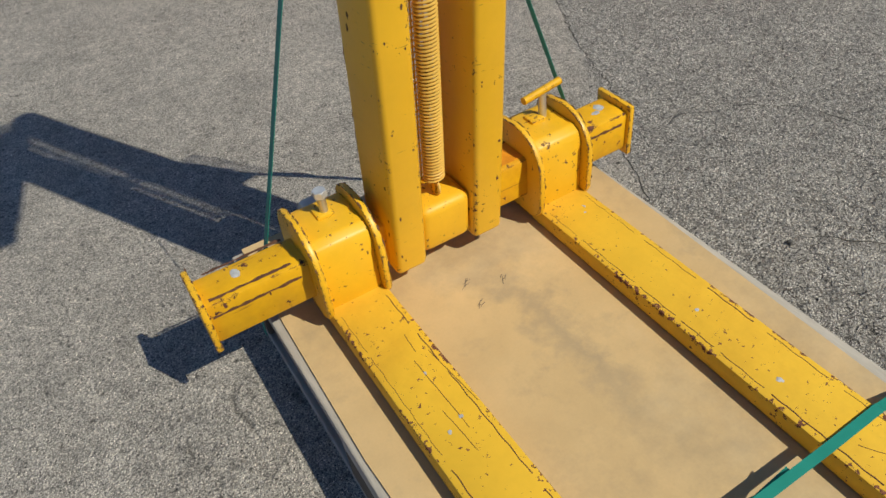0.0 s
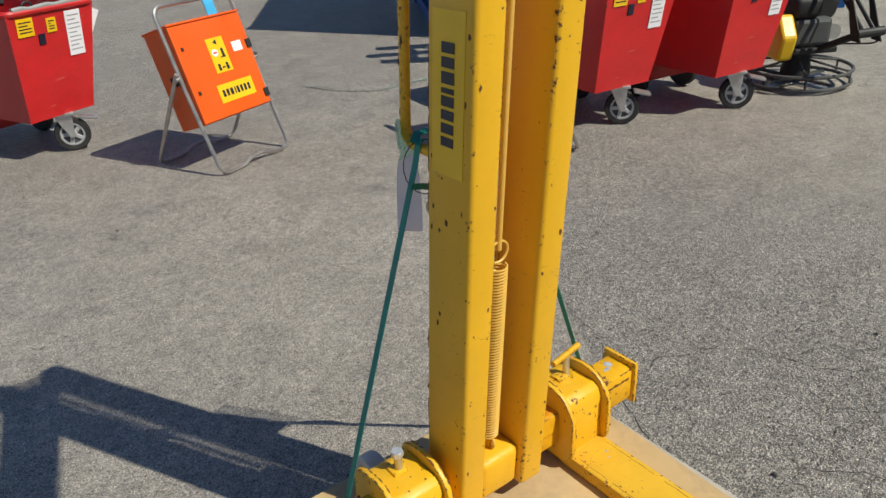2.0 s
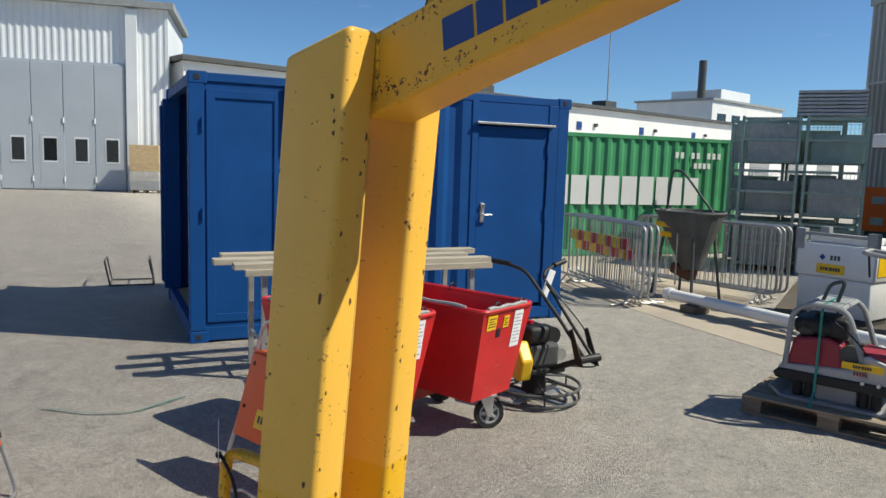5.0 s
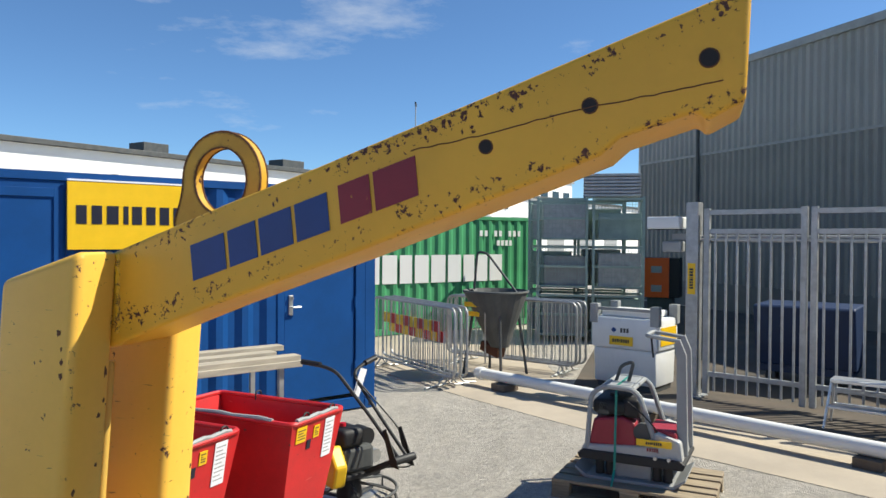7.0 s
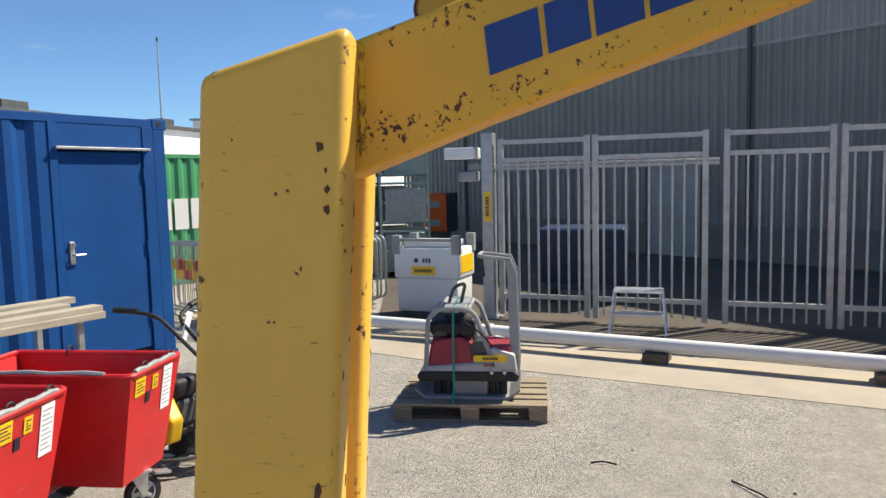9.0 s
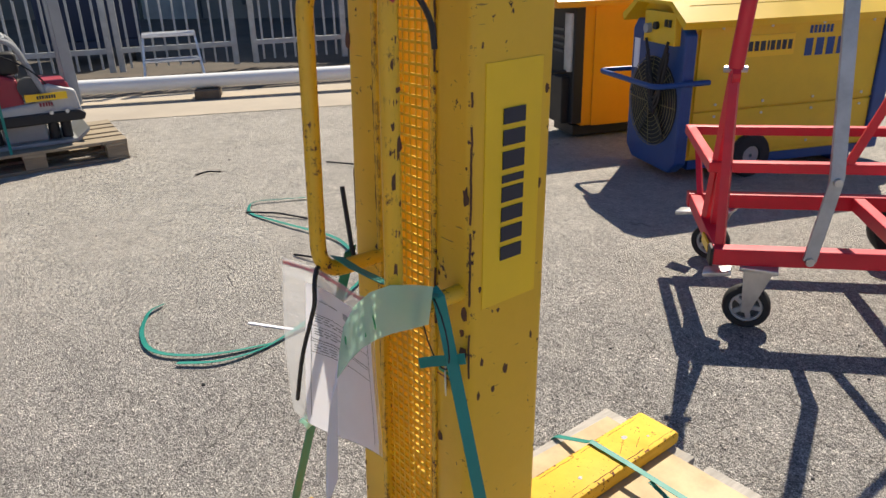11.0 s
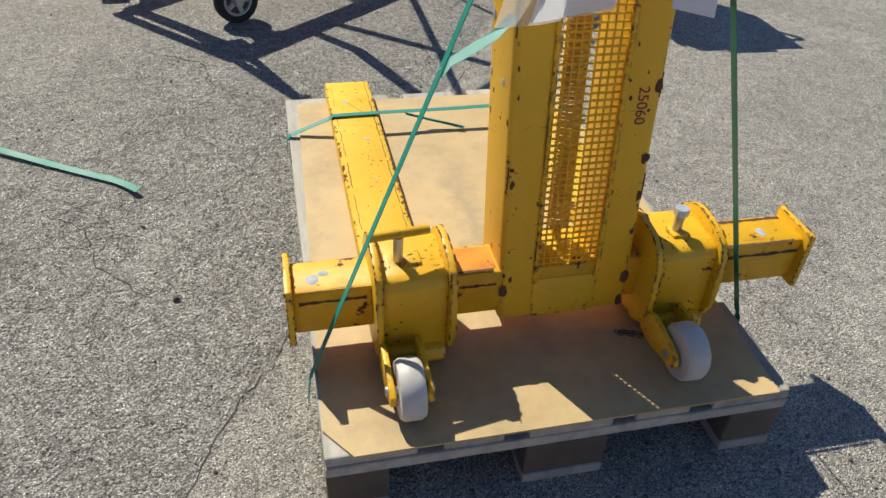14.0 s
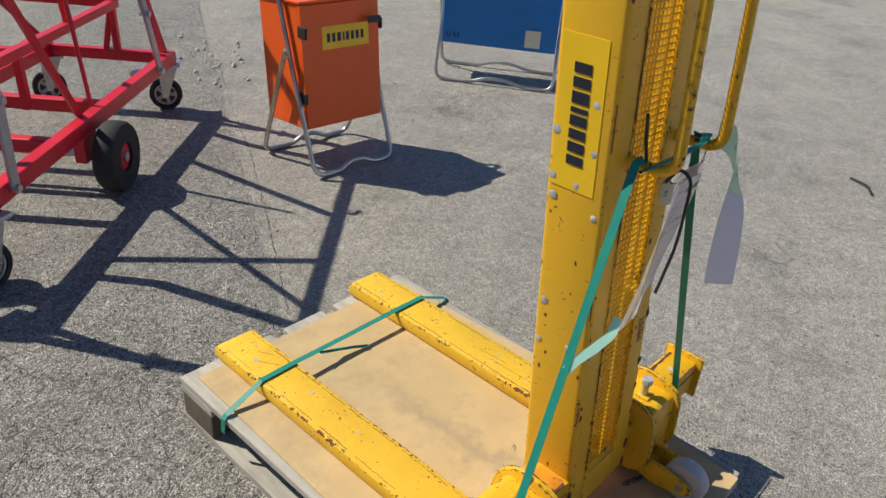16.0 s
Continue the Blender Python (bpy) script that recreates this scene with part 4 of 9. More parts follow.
def hoist_arm():
    x0, x1 = -0.049, 0.063
    low = lambda y: 1.893 + (0.17 - y) * 0.332
    sides = [(0.19, 1.876), (0.19, 1.993), (0.094, 2.027), (0.015, 2.055), (-0.103, 2.094), (-0.198, 2.127), (-0.32, 2.169), (-0.43, 2.208), (-0.545, 2.248), (-0.541, 2.143),
             (-0.507, 2.125), (-0.500, 2.135), (-0.430, 2.113), (-0.412, 2.097), (-0.35, 2.073), (-0.132, 1.993), (0.054, 1.928)]
    arm = cpart("hoist_arm", prism(sides, x0, x1, 0.017, seg=4), YELLOW_ARM, label="sloping yellow box-section hoist arm with bolt holes and chipped edges")
    for hy, hz, hr in ((-0.297, 2.109, 0.0066), (-0.401, 2.145, 0.0070), (-0.509, 2.183, 0.0082)):
        for sx, d in ((x0, 1), (x1, -1)):
            hole = cpart("bolt_hole", rod((sx - 0.0006 * d, hy, hz), (sx + 0.02 * d, hy, hz), hr, 24), DARK_VOID, arm, label="dark round bolt hole")
            cpart("hole_rim", ring_of(hr + 0.0011, hr - 0.0002, 0.0016, 24, at=(sx - 0.0004 * d, hy, hz)), RUST, hole)
    # weld seams and the step of a plate along the flank
    rnd = random.Random(8)
    knots = [(-0.215, 2.108), (-0.30, 2.122), (-0.377, 2.140), (-0.46, 2.152), (-0.53, 2.163)]
    for sx in (x0 - 0.0002, x1 + 0.0002):
        seam = [(sx, a[0] + (b[0] - a[0]) * k / 8, a[1] + (b[1] - a[1]) * k / 8 + rnd.uniform(-0.0008, 0.0008)) for a, b in zip(knots, knots[1:]) for k in range(8)]
        cpart("weld_seam", tube(seam, 0.0007, 5), RUST, arm)
    weld = [(x0 - 0.0005, 0.172 + 0.0012 * math.sin(i * 1.7), low(0.17) + 0.004 + i * 0.0042) for i in range(24)]
    cpart("weld_seam", tube(weld, 0.003, 6), YELLOW, arm)
    # lifting eye on the arm
    rim, inner = [], []
    for i in range(40):
        a = 2 * math.pi * i / 40
        c, s_ = math.cos(a), math.sin(a)
        y, z = 0.056 + 0.057 * c, 2.088 + 0.058 * s_
        if s_ < 0:
            y = 0.056 + 0.057 * c + (0.055 * s_ * s_ if c > 0 else 0.0)
            z = 2.088 + 0.066 * s_
        rim.append((y, z))
        inner.append((0.057 + 0.038 * c, 2.0855 + 0.041 * s_))
    cpart("lifting_eye", prism(rim, -0.003, 0.0125, 0.0, hole=inner), EYE_YELLOW, label="round lifting eye plate with a rusty rim")
    for line in (rim, inner):
        for ex in (-0.0026, 0.0121):
            cpart("worn_edge", tube([(ex, y, z) for y, z in line], 0.0013, 5, closed=True), RUST, label="rusty worn edge of the eye")
    # company name on both flanks, as plain blocks
    for sx, turn in ((x0, 1), (x1, -1)):
        rot = Matrix(((0, 1, 0, 0), (-1, 0, 0, 0), (0, 0, 1, 0), (0, 0, 0, 1))) if turn == 1 else Matrix(((0, -1, 0, 0), (1, 0, 0, 0), (0, 0, 1, 0), (0, 0, 0, 1)))
        tilt = pose(0, 0, 0, 0, -18.5 if turn == 1 else 18.5, 0)
        for y, z, widths, ink, lab in ((-0.029, 2.015, (2.0, 1.6, 1.8, 1.75), BLUE_INK, "dark blue name block"), (-0.178, 2.067, (1.6, 2.1), RED_INK, "dark red name block")):
            m = Matrix.Translation((sx - 0.0004 * turn, y, z)) @ rot @ tilt
            letters(widths, 0.041, 0.0010, 0.13, ink, arm, m, slant=0.22, after=OFF, label=lab, fill=0.96)


hoist_arm()


def handles():
    for x, zt, zb, out in ((0.046, 1.335, 0.997, 0.086), (-0.116, 1.345, 1.003, 0.088)):
        x0 = x - LEAN_X * 1.15
        line = rounded([(x0, YB - 0.004, zt), (x0, YB + out, zt), (x0, YB + out, zb), (x0, YB - 0.004, zb)], 0.038, 7)
        cpart("grab_handle", tube(line, 0.0098, 12), YELLOW, label="bent yellow round-bar grab handle", lean=True)


handles()


def mast_marks():
    for sx, y0, y1, z0, z1, side in ((XL, 0.311, 0.393, 0.983, 1.252, -1), (XR, 0.302, 0.386, 0.935, 1.192, 1)):
        a = box(min(sx, sx + side * 0.0012), max(sx, sx + side * 0.0012), y0, y1, z0, z1)
        st = cpart("name_sticker", a, STICKER, label="bright yellow name sticker", smooth=False, lean=True)
        m = Matrix.Translation((sx + side * 0.0016, (y0 + y1) / 2, (z0 + z1) / 2)) @ (Matrix(((0, 1, 0, 0), (-1, 0, 0, 0), (0, 0, 1, 0), (0, 0, 0, 1))) if side < 0 else Matrix(((0, -1, 0, 0), (1, 0, 0, 0), (0, 0, 1, 0), (0, 0, 0, 1)))) @ pose(0, 0, 0, 0, 90, 0)
        letters(NAME8, 0.032, 0.001, 0.16, INK, st, m, after=OFF @ LEAN_M)
    bm = text_mesh("25060", 0.025, 0.0003)
    bmesh.ops.transform(bm, matrix=Matrix.Translation((XL + 0.032, YB + 0.0008, 0.59)) @ Matrix(((0, -1, 0, 0), (0, 0, 1, 0), (-1, 0, 0, 0), (0, 0, 0, 1))), verts=bm.verts)
    cpart("hand_written_number", bm, RED_INK, label="dark red hand-written number 25060", smooth=False, lean=True)


mast_marks()


def paint_chip(at, across, along, r, rnd, name="paint_chip"):
    """A thin ragged flake of bare brown steel, in the plane of two directions."""
    bm = bmesh.new()
    at, across, along = Vector(at), Vector(across), Vector(along)
    out = across.cross(along).normalized() * 0.0005
    k = rnd.randint(7, 11)
    long = rnd.uniform(0.9, 2.6)
    ring = []
    for i in range(k):
        a = 2 * math.pi * i / k
        q = r * rnd.uniform(0.55, 1.25)
        ring.append(at + across * (q * math.cos(a)) + along * (q * long * math.sin(a)))
    lo = [bm.verts.new(p - out) for p in ring]
    hi = [bm.verts.new(p + out) for p in ring]
    bm.faces.new(hi)
    bm.faces.new(lo[::-1])
    for i in range(k):
        j = (i + 1) % k
        bm.faces.new((lo[i], lo[j], hi[j], hi[i]))
    cpart(name, bm, RUST, smooth=False, lean=True)


def mast_chips():
    rnd = random.Random(31)
    X, Y, Z = Vector((1, 0, 0)), Vector((0, 1, 0)), Vector((0, 0, 1))
    for q in range(24):
        z = rnd.choice((rnd.uniform(0.24, 0.75), rnd.uniform(0.24, 1.9)))
        r = rnd.uniform(0.0012, 0.0034)
        x = rnd.choice((XL + rnd.uniform(0.004, 0.020), XR - rnd.uniform(0.004, 0.020), XL + rnd.uniform(0.050, 0.060), XR - rnd.uniform(0.050, 0.060)))
        paint_chip((x, YB, z), X, Z, r, rnd)
    for sx in (XL, XR):
        for q in range(24):
            z = rnd.uniform(0.24, 1.92)
            y = rnd.choice((YF + rnd.uniform(0.012, 0.022), YB - rnd.uniform(0.012, 0.024), rnd.uniform(YF + 0.02, YB - 0.02)))
            paint_chip((sx, y, z), Y, Z, rnd.uniform(0.0012, 0.0036), rnd)
    for x0 in (XL, XR - 0.065):
        for q in range(20):
            paint_chip((x0 + rnd.choice((rnd.uniform(0.010, 0.018), rnd.uniform(0.046, 0.055))), YF, rnd.uniform(0.22, 1.9)), X, Z, rnd.uniform(0.0012, 0.0034), rnd)
    # large flakes on one handle, broken rusty lines down the rear edges
    bx, by = -0.116 - LEAN_X * 1.15, YB + 0.088
    for k, z in enumerate((1.285, 1.262, 1.238, 1.228, 1.205, 1.188, 1.178, 1.15, 1.128, 1.098, 1.06)):
        paint_chip((bx - 0.0090, by + 0.0034 * math.sin(k * 2.1), z), Y, Z, rnd.uniform(0.0018, 0.0042), rnd)
    for x, y, spans, wide in ((XL + 0.0030, YB - 0.0030, ((0.42, 0.47), (0.60, 0.64), (0.90, 0.955), (0.99, 1.075), (1.085, 1.19), (1.21, 1.225)), 0.0013), (XL + 0.0595, YB + 0.0010, ((0.95, 1.02), (1.24, 1.40), (1.46, 1.66), (1.70, 1.78)), 0.0014),
                              (XR - 0.0595, YB + 0.0010, ((0.32, 0.36), (0.50, 0.58), (0.84, 0.96), (1.06, 1.24), (1.36, 1.60)), 0.0013), (XR - 0.0030, YB - 0.0030, ((0.46, 0.50), (0.70, 0.76), (1.02, 1.10)), 0.0012)):
        for z0, z1 in spans:
            k = max(3, int((z1 - z0) / 0.008))
            cpart("rust_line", tube([(x + rnd.uniform(-0.0006, 0.0006), y + rnd.uniform(-0.0005, 0.0003), z0 + (z1 - z0) * i / k) for i in range(k + 1)], wide, 5), RUST, lean=True)
    for x, z, r in ((XL + 0.008, 1.115, 0.005), (XL + 0.010, 0.93, 0.006), (XL + 0.012, 0.955, 0.004), (XL + 0.014, 0.84, 0.003), (XL + 0.012, 0.50, 0.006), (XL + 0.009, 0.43, 0.005), (XL + 0.010, 0.36, 0.004)):
        paint_chip((x, YB, z), X, Z, r, rnd)


mast_chips()


def filler_dabs():
    """Grey dabs of primer and bare spots on the mast's sunny flank and on the forks."""
    rnd = random.Random(11)
    for k, (y, z) in enumerate(((0.375, 1.09), (0.305, 1.03), (0.38, 1.01), (0.305, 0.95), (0.352, 0.945), (0.308, 0.915), (0.392, 0.90), (0.31, 0.70), (0.37, 0.62), (0.305, 0.61))):
        bm = bmesh.new()
        r = rnd.uniform(0.005, 0.009)
        bmesh.ops.create_icosphere(bm, subdivisions=2, radius=1.0, matrix=Matrix.LocRotScale((XR + 0.0008, y, z), None, (0.0014, r, r * rnd.uniform(0.8, 1.3))))
        for v in bm.verts:
            v.co += Vector((0, rnd.uniform(-0.0012, 0.0012), rnd.uniform(-0.0012, 0.0012)))
        cpart("primer_dab", bm, PRIMER, label="grey dab of primer", lean=True)
    for x, y in ((-0.235, 0.06), (-0.262, -0.06), (-0.232, -0.045), (-0.228, -0.5), (-0.25, -0.55), (0.21, -0.53), (0.245, -0.48), (0.222, -0.1), (0.24, 0.22), (0.252, 0.235), (0.215, -0.28), (0.372, 0.35), (0.39, 0.362), (-0.43, 0.36)):
        z = 0.1895 - y * 0.006 if x < 0 else 0.1875 - y * 0.006
        if abs(x) > 0.3:
            z = BZ1
        bm = bmesh.new()
        r = rnd.uniform(0.0028, 0.006) if abs(x) < 0.3 else 0.010
        bmesh.ops.create_icosphere(bm, subdivisions=2, radius=1.0, matrix=Matrix.LocRotScale((x, y, z), None, (r, r * rnd.uniform(0.7, 1.4), 0.001)))
        for v in bm.verts:
            v.co += Vector((rnd.uniform(-0.002, 0.002), rnd.uniform(-0.002, 0.002), 0))
        cpart("bare_spot", bm, PRIMER, label="bare grey spot in the paint")


filler_dabs()


def scrapes():
    """Long dragged scratches across a fork and small gouges in the board."""
    rnd = random.Random(23)
    for x, y, dx, dy in ((-0.222, 0.155, -0.002, -0.045), (-0.236, 0.095, 0.004, -0.165), (-0.205, 0.10, 0.012, -0.135), (-0.250, -0.02, 0.006, -0.09), (0.21, -0.42, 0.03, -0.05), (0.20, -0.47, 0.02, -0.04)):
        line = [(x + dx * q / 9 + rnd.uniform(-0.0006, 0.0006), y + dy * q / 9, (0.1898 if x < 0 else 0.1878) - (y + dy * q / 9) * 0.0055) for q in range(10)]
        cpart("scratch", tube(line, 0.0006, 5), RUST, label="dark scratch through the paint")
    for x, y in ((-0.045, 0.225), (0.02, 0.20), (-0.055, 0.165)):
        for q in range(4):
            a, r = rnd.uniform(0.2, 1.1), rnd.uniform(0.004, 0.011)
            px, py = x + rnd.uniform(-0.006, 0.006), y + rnd.uniform(-0.008, 0.008)
            part("gouge", tube([(px - r * math.cos(a), py - r * math.sin(a), 0.1486), (px, py + 0.001, 0.1487), (px + r * math.cos(a), py + r * math.sin(a), 0.1486)], 0.0006, 5), BLOCK_WOOD, bpy.data.objects["hardboard_sheet"], "small gouge in the board")


scrapes()

# ---- straps, papers and ties on the crane fork ----


def strap(name, points, label, width=0.016, up=(0, 1, 0), material=None, category="strap"):
    return part(name, tube(points, 0, flat=(width, 0.0012, up)), material or STRAP, None, label, category=category)


strap("packing_strap", [(0.415, 0.424, 0.085), (0.408, 0.424, 0.143), (0.403, 0.424, 0.156), (0.24, 0.401, 0.570), (0.078, 0.379, 0.978), (0.066, 0.378, 1.006), (0.054, 0.384, 1.012)],
      "taut green plastic strap from the pallet to a grab handle", up=(1, 0, 0.3))
strap("packing_strap", [(-0.412, 0.408, 0.085), (-0.408, 0.408, 0.143), (-0.401, 0.408, 0.156), (-0.268, 0.397, 0.573), (-0.138, 0.387, 0.98), (-0.130, 0.388, 1.012), (-0.120, 0.390, 1.020)],
      "taut green plastic strap from the pallet to a grab handle", up=(-1, 0, 0.3))
strap("packing_strap", [(0.060, 0.388, 0.994), (0.042, 0.412, 1.013), (-0.01, 0.419, 1.017), (-0.076, 0.420, 1.021), (-0.115, 0.410, 1.024), (-0.134, 0.392, 1.016)],
      "short green plastic strap stretched between two grab handles", up=(0, 0.3, -1))
strap("packing_strap", [(0.200, 0.398, 0.668), (0.190, 0.408, 0.690), (0.166, 0.424, 0.712), (0.140, 0.436, 0.735), (0.118, 0.432, 0.757)],
      "loose end of a green plastic strap, coloured pale as backlit", up=(0.8, 0.3, 0.6), material=BACKLIT_STRAP)
strap("packing_strap", [(0.408, -0.391, 0.10), (0.405, -0.391, 0.143), (0.395, -0.392, 0.152), (0.296, -0.398, 0.188), (0.286, -0.399, 0.195), (0.172, -0.401, 0.195), (0.0, -0.401, 0.194),
                        (-0.184, -0.399, 0.197), (-0.303, -0.397, 0.197), (-0.312, -0.397, 0.190), (-0.404, -0.391, 0.152), (-0.412, -0.391, 0.143), (-0.414, -0.391, 0.10)],
      "green plastic strap tied across the fork arms", up=(0, 0, 1))
strap("packing_strap", [(0.10, -0.392, 0.1915), (0.04, -0.392, 0.172), (-0.01, -0.380, 0.162), (-0.05, -0.362, 0.157)], "loose end of the green strap between the forks", width=0.012, up=(0, 0, 1))


def ribbon(rows, width, thick=0.0007):
    """A strip through rows (centre, width direction), with a little thickness."""
    bm = bmesh.new()
    rings = []
    for k, (p, w) in enumerate(rows):
        p, w = Vector(p), Vector(w).normalized() * ((width[k] if isinstance(width, list) else width) / 2)
        d = Vector(rows[min(k + 1, len(rows) - 1)][0]) - Vector(rows[max(k - 1, 0)][0])
        t = w.cross(d).normalized() * (thick / 2)
        rings.append([bm.verts.new(p + q) for q in (w + t, t - w, -w - t, w - t)])
    for a, b in zip(rings, rings[1:]):
        for s in range(4):
            bm.faces.new((a[s], a[(s + 1) % 4], b[(s + 1) % 4], b[s]))
    bm.faces.new(rings[0][::-1])
    bm.faces.new(rings[-1])
    return bm


def sheet(bl, br, tl, tr, u0, u1, v0, v1, puff=0.006, off=0.0, m=None, k=10):
    """A slightly wavy sheet on the quad, between the fractions u and v of its width and height, off its plane by off."""
    bl, br, tl, tr = map(Vector, (bl, br, tl, tr))
    nor = (br - bl).cross(tl - bl).normalized()
    bm = bmesh.new()
    grid = []
    for a in range(k + 1):
        row = []
        for b in range(k + 1):
            u, v = u0 + (u1 - u0) * a / k, v0 + (v1 - v0) * b / k
            p = (bl * (1 - u) + br * u) * (1 - v) + (tl * (1 - u) + tr * u) * v
            row.append(bm.verts.new(m @ (p + nor * (off + puff * math.sin(u * 5.2 + v * 3.1)))))
        grid.append(row)
    for a in range(k):
        for b in range(k):
            bm.faces.new((grid[a][b], grid[a + 1][b], grid[a + 1][b + 1], grid[a][b + 1]))
    return bm


def documents():
    quad = ((0.146, 0.450, 0.748), (-0.028, 0.417, 0.748), (0.091, 0.464, 1.010), (-0.073, 0.432, 1.003))
    bag = thing("document_bag", (0.05, 0.43, 0.735), 0, "clear plastic bag with white papers hanging from a handle", "document bag")
    off = Matrix.Translation((-0.05, -0.43, -0.735))
    part("pouch", sheet(*quad, 0, 1, 0, 1, off=-0.003, m=off), CLEAR, bag, "clear grip-seal pouch", True)
    part("paper", sheet(*quad, 0.24, 0.98, 0.02, 0.91, m=off), THIN_PAPER, bag, "white printed delivery paper", True)
    # the side of the quad that the printing is on
    lines = [(0.30, 0.94, 0.60, 0.004), (0.30, 0.94, 0.585, 0.003), (0.30, 0.94, 0.75, 0.003), (0.30, 0.94, 0.68, 0.003), (0.30, 0.94, 0.52, 0.003)]
    rnd = random.Random(6)
    for v in (0.735, 0.72, 0.705, 0.66, 0.645, 0.63, 0.565, 0.55, 0.535, 0.83):
        u = 0.33
        while u < rnd.uniform(0.5, 0.72):
            w = rnd.uniform(0.03, 0.10)
            lines.append((u, u + w, v, 0.006))
            u += w + 0.02
    for u0, u1, v, h in lines:
        for side in (-0.0008, 0.0008):
            part("print_line", sheet(*quad, u0, u1, v - h / 2, v + h / 2, off=side, m=off, k=3), GREY_MID if h > 0.005 else GREY_DARK, bag)
    for side in (-0.0008, 0.0008):
        part("print_badge", sheet(*quad, 0.66, 0.80, 0.80, 0.84, off=side, m=off, k=3), GREY_MID, bag)
        part("print_badge", sheet(*quad, 0.81, 0.96, 0.805, 0.845, off=side, m=off, k=3), GREEN_INK, bag)
        for u in (0.30, 0.94):
            part("print_rule", sheet(*quad, u - 0.002, u + 0.002, 0.08, 0.75, off=side, m=off, k=3), GREY_DARK, bag)
    part("seal_strip", sheet(*quad, 0, 1, 0.965, 0.985, off=-0.004, m=off), RED_FRAME, bag, "thin red seal strip")
    part("seal_strip", sheet(*quad, 0, 1, 0.90, 0.93, off=-0.004, m=off), CLEAR, bag)
    # a card that curls down from the other handle
    card = thing("hanging_card", (-0.09, 0.46, 0.76), 0, "long white and green paper card hanging from a handle", "paper card")
    off = Matrix.Translation((0.09, -0.46, -0.76))
    rows = [((-0.150, 0.414, 1.019), (0.1, 0.1, -1)), ((-0.143, 0.434, 1.021), (0.1, 0.1, -1)), ((-0.130, 0.451, 1.019), (0.0, 0.05, -1)), ((-0.115, 0.463, 1.010), (-0.12, 0.0, -1)), ((-0.102, 0.474, 0.996), (-0.28, 0.05, -0.95)),
            ((-0.093, 0.485, 0.976), (-0.5, 0.22, -0.8)), ((-0.086, 0.493, 0.950), (-0.68, 0.5, -0.3)), ((-0.081, 0.499, 0.915), (-0.75, 0.64, 0.0)), ((-0.079, 0.504, 0.87), (-0.72, 0.69, 0.0)), ((-0.078, 0.508, 0.825), (-0.70, 0.71, 0.0)), ((-0.078, 0.512, 0.783), (-0.70, 0.71, 0.0))]
    rows = [(off @ Vector(p), w) for p, w in rows]
    part("green_band", ribbon(rows[:7], [0.044, 0.052, 0.055, 0.053, 0.046, 0.038, 0.036]), PALE_GREEN, card, "pale green translucent printed band", True)
    part("white_tail", ribbon(rows[6:], [0.036, 0.044, 0.050, 0.052, 0.052]), THIN_PAPER, card, "thin white tail", True)
    for k in range(4):
        p = rows[3][0].lerp(rows[5][0], k / 3.0)
        w = Vector(rows[4][1]).normalized()
        part("print_stripe", ribbon([(p + Vector((0.0006, -0.0006, 0.0012)), w), (p + Vector((-0.0006, 0.0006, -0.0012)), w)], 0.026 - 0.004 * k, 0.0016), GREEN_INK, card)
    for flip in (0, 180):
        bm = text_mesh("KRAN", 0.014, 0.0003)
        bmesh.ops.transform(bm, matrix=rows_frame(rows[0], rows[2]) @ pose(0, 0, 0, 0, flip, 0) @ Matrix.Translation((0, 0.006, 0.0010)), verts=bm.verts)
        part("card_print", bm, INK, card)
    a, b, w0 = Vector((-0.118, 0.432, 1.334)), Vector((-0.148, 0.394, 1.398)), Vector((-0.5, -0.62, -0.6))
    tag = thing("price_tag", tuple(a), 0, "small white and red tag tied to a handle", "tag")
    part("card", ribbon([((b - a) * 0.18, w0), (b - a, w0)], 0.037), PAPER, tag)
    part("red_end", ribbon([((b - a) * -0.10, w0), ((b - a) * 0.20, w0)], 0.0372, 0.0012), DUSTY_RED, tag)
    for f0, f1, wd in ((0.50, 0.53, 0.018), (0.56, 0.60, 0.006), (0.64, 0.66, 0.016), (0.42, 0.43, 0.022), (0.86, 0.865, 0.02)):
        part("pen_mark", ribbon([((b - a) * f0, w0), ((b - a) * f1, w0)], wd, 0.0018), BLUE_INK if f0 < 0.8 else GREY_MID, tag)
    part("eyelet", ring_of(0.006, 0.0025, 0.003, 14, at=(0.0, 0.0, 0.0)), BLACK, tag)
    disc = thing("inspection_tag", (-0.110, 0.366, 0.872), 0, "round cream inspection tag hanging from a thin wire loop", "tag")
    part("disc", rod((0, -0.0006, 0.022), (0.001, 0.0006, 0.022), 0.0225, 28), CREAM, disc)
    part("print_line", box(-0.015, 0.015, 0.0006, 0.0012, 0.021, 0.0225), RED_INK, disc)
    part("print_line", box(-0.012, 0.012, 0.0006, 0.0012, 0.027, 0.031), GREEN_INK, disc)
    part("wire", tube([(0, 0, 0.043), (0.002, 0.012, 0.050), (0.004, 0.022, 0.055)], 0.0008, 5), BLACK, disc)


def rows_frame(r0, r1):
    """Writing frame on a ribbon: letters run along its width."""
    p = (Vector(r0[0]) + Vector(r1[0])) / 2
    x = -Vector(r0[1]).normalized()
    y = (Vector(r0[0]) - Vector(r1[0])).normalized()
    z = x.cross(y).normalized()
    y = z.cross(x)
    return Matrix.Translation(p) @ Matrix((x, y, z)).transposed().to_4x4()


DUSTY_RED = mat("dusty_red_card", (0.42, 0.035, 0.055), 0.6, var=0.1, bump=0.02)
GREEN_INK = mat("green_print", (0.02, 0.30, 0.12), 0.5, var=0.1, bump=0.0)
documents()


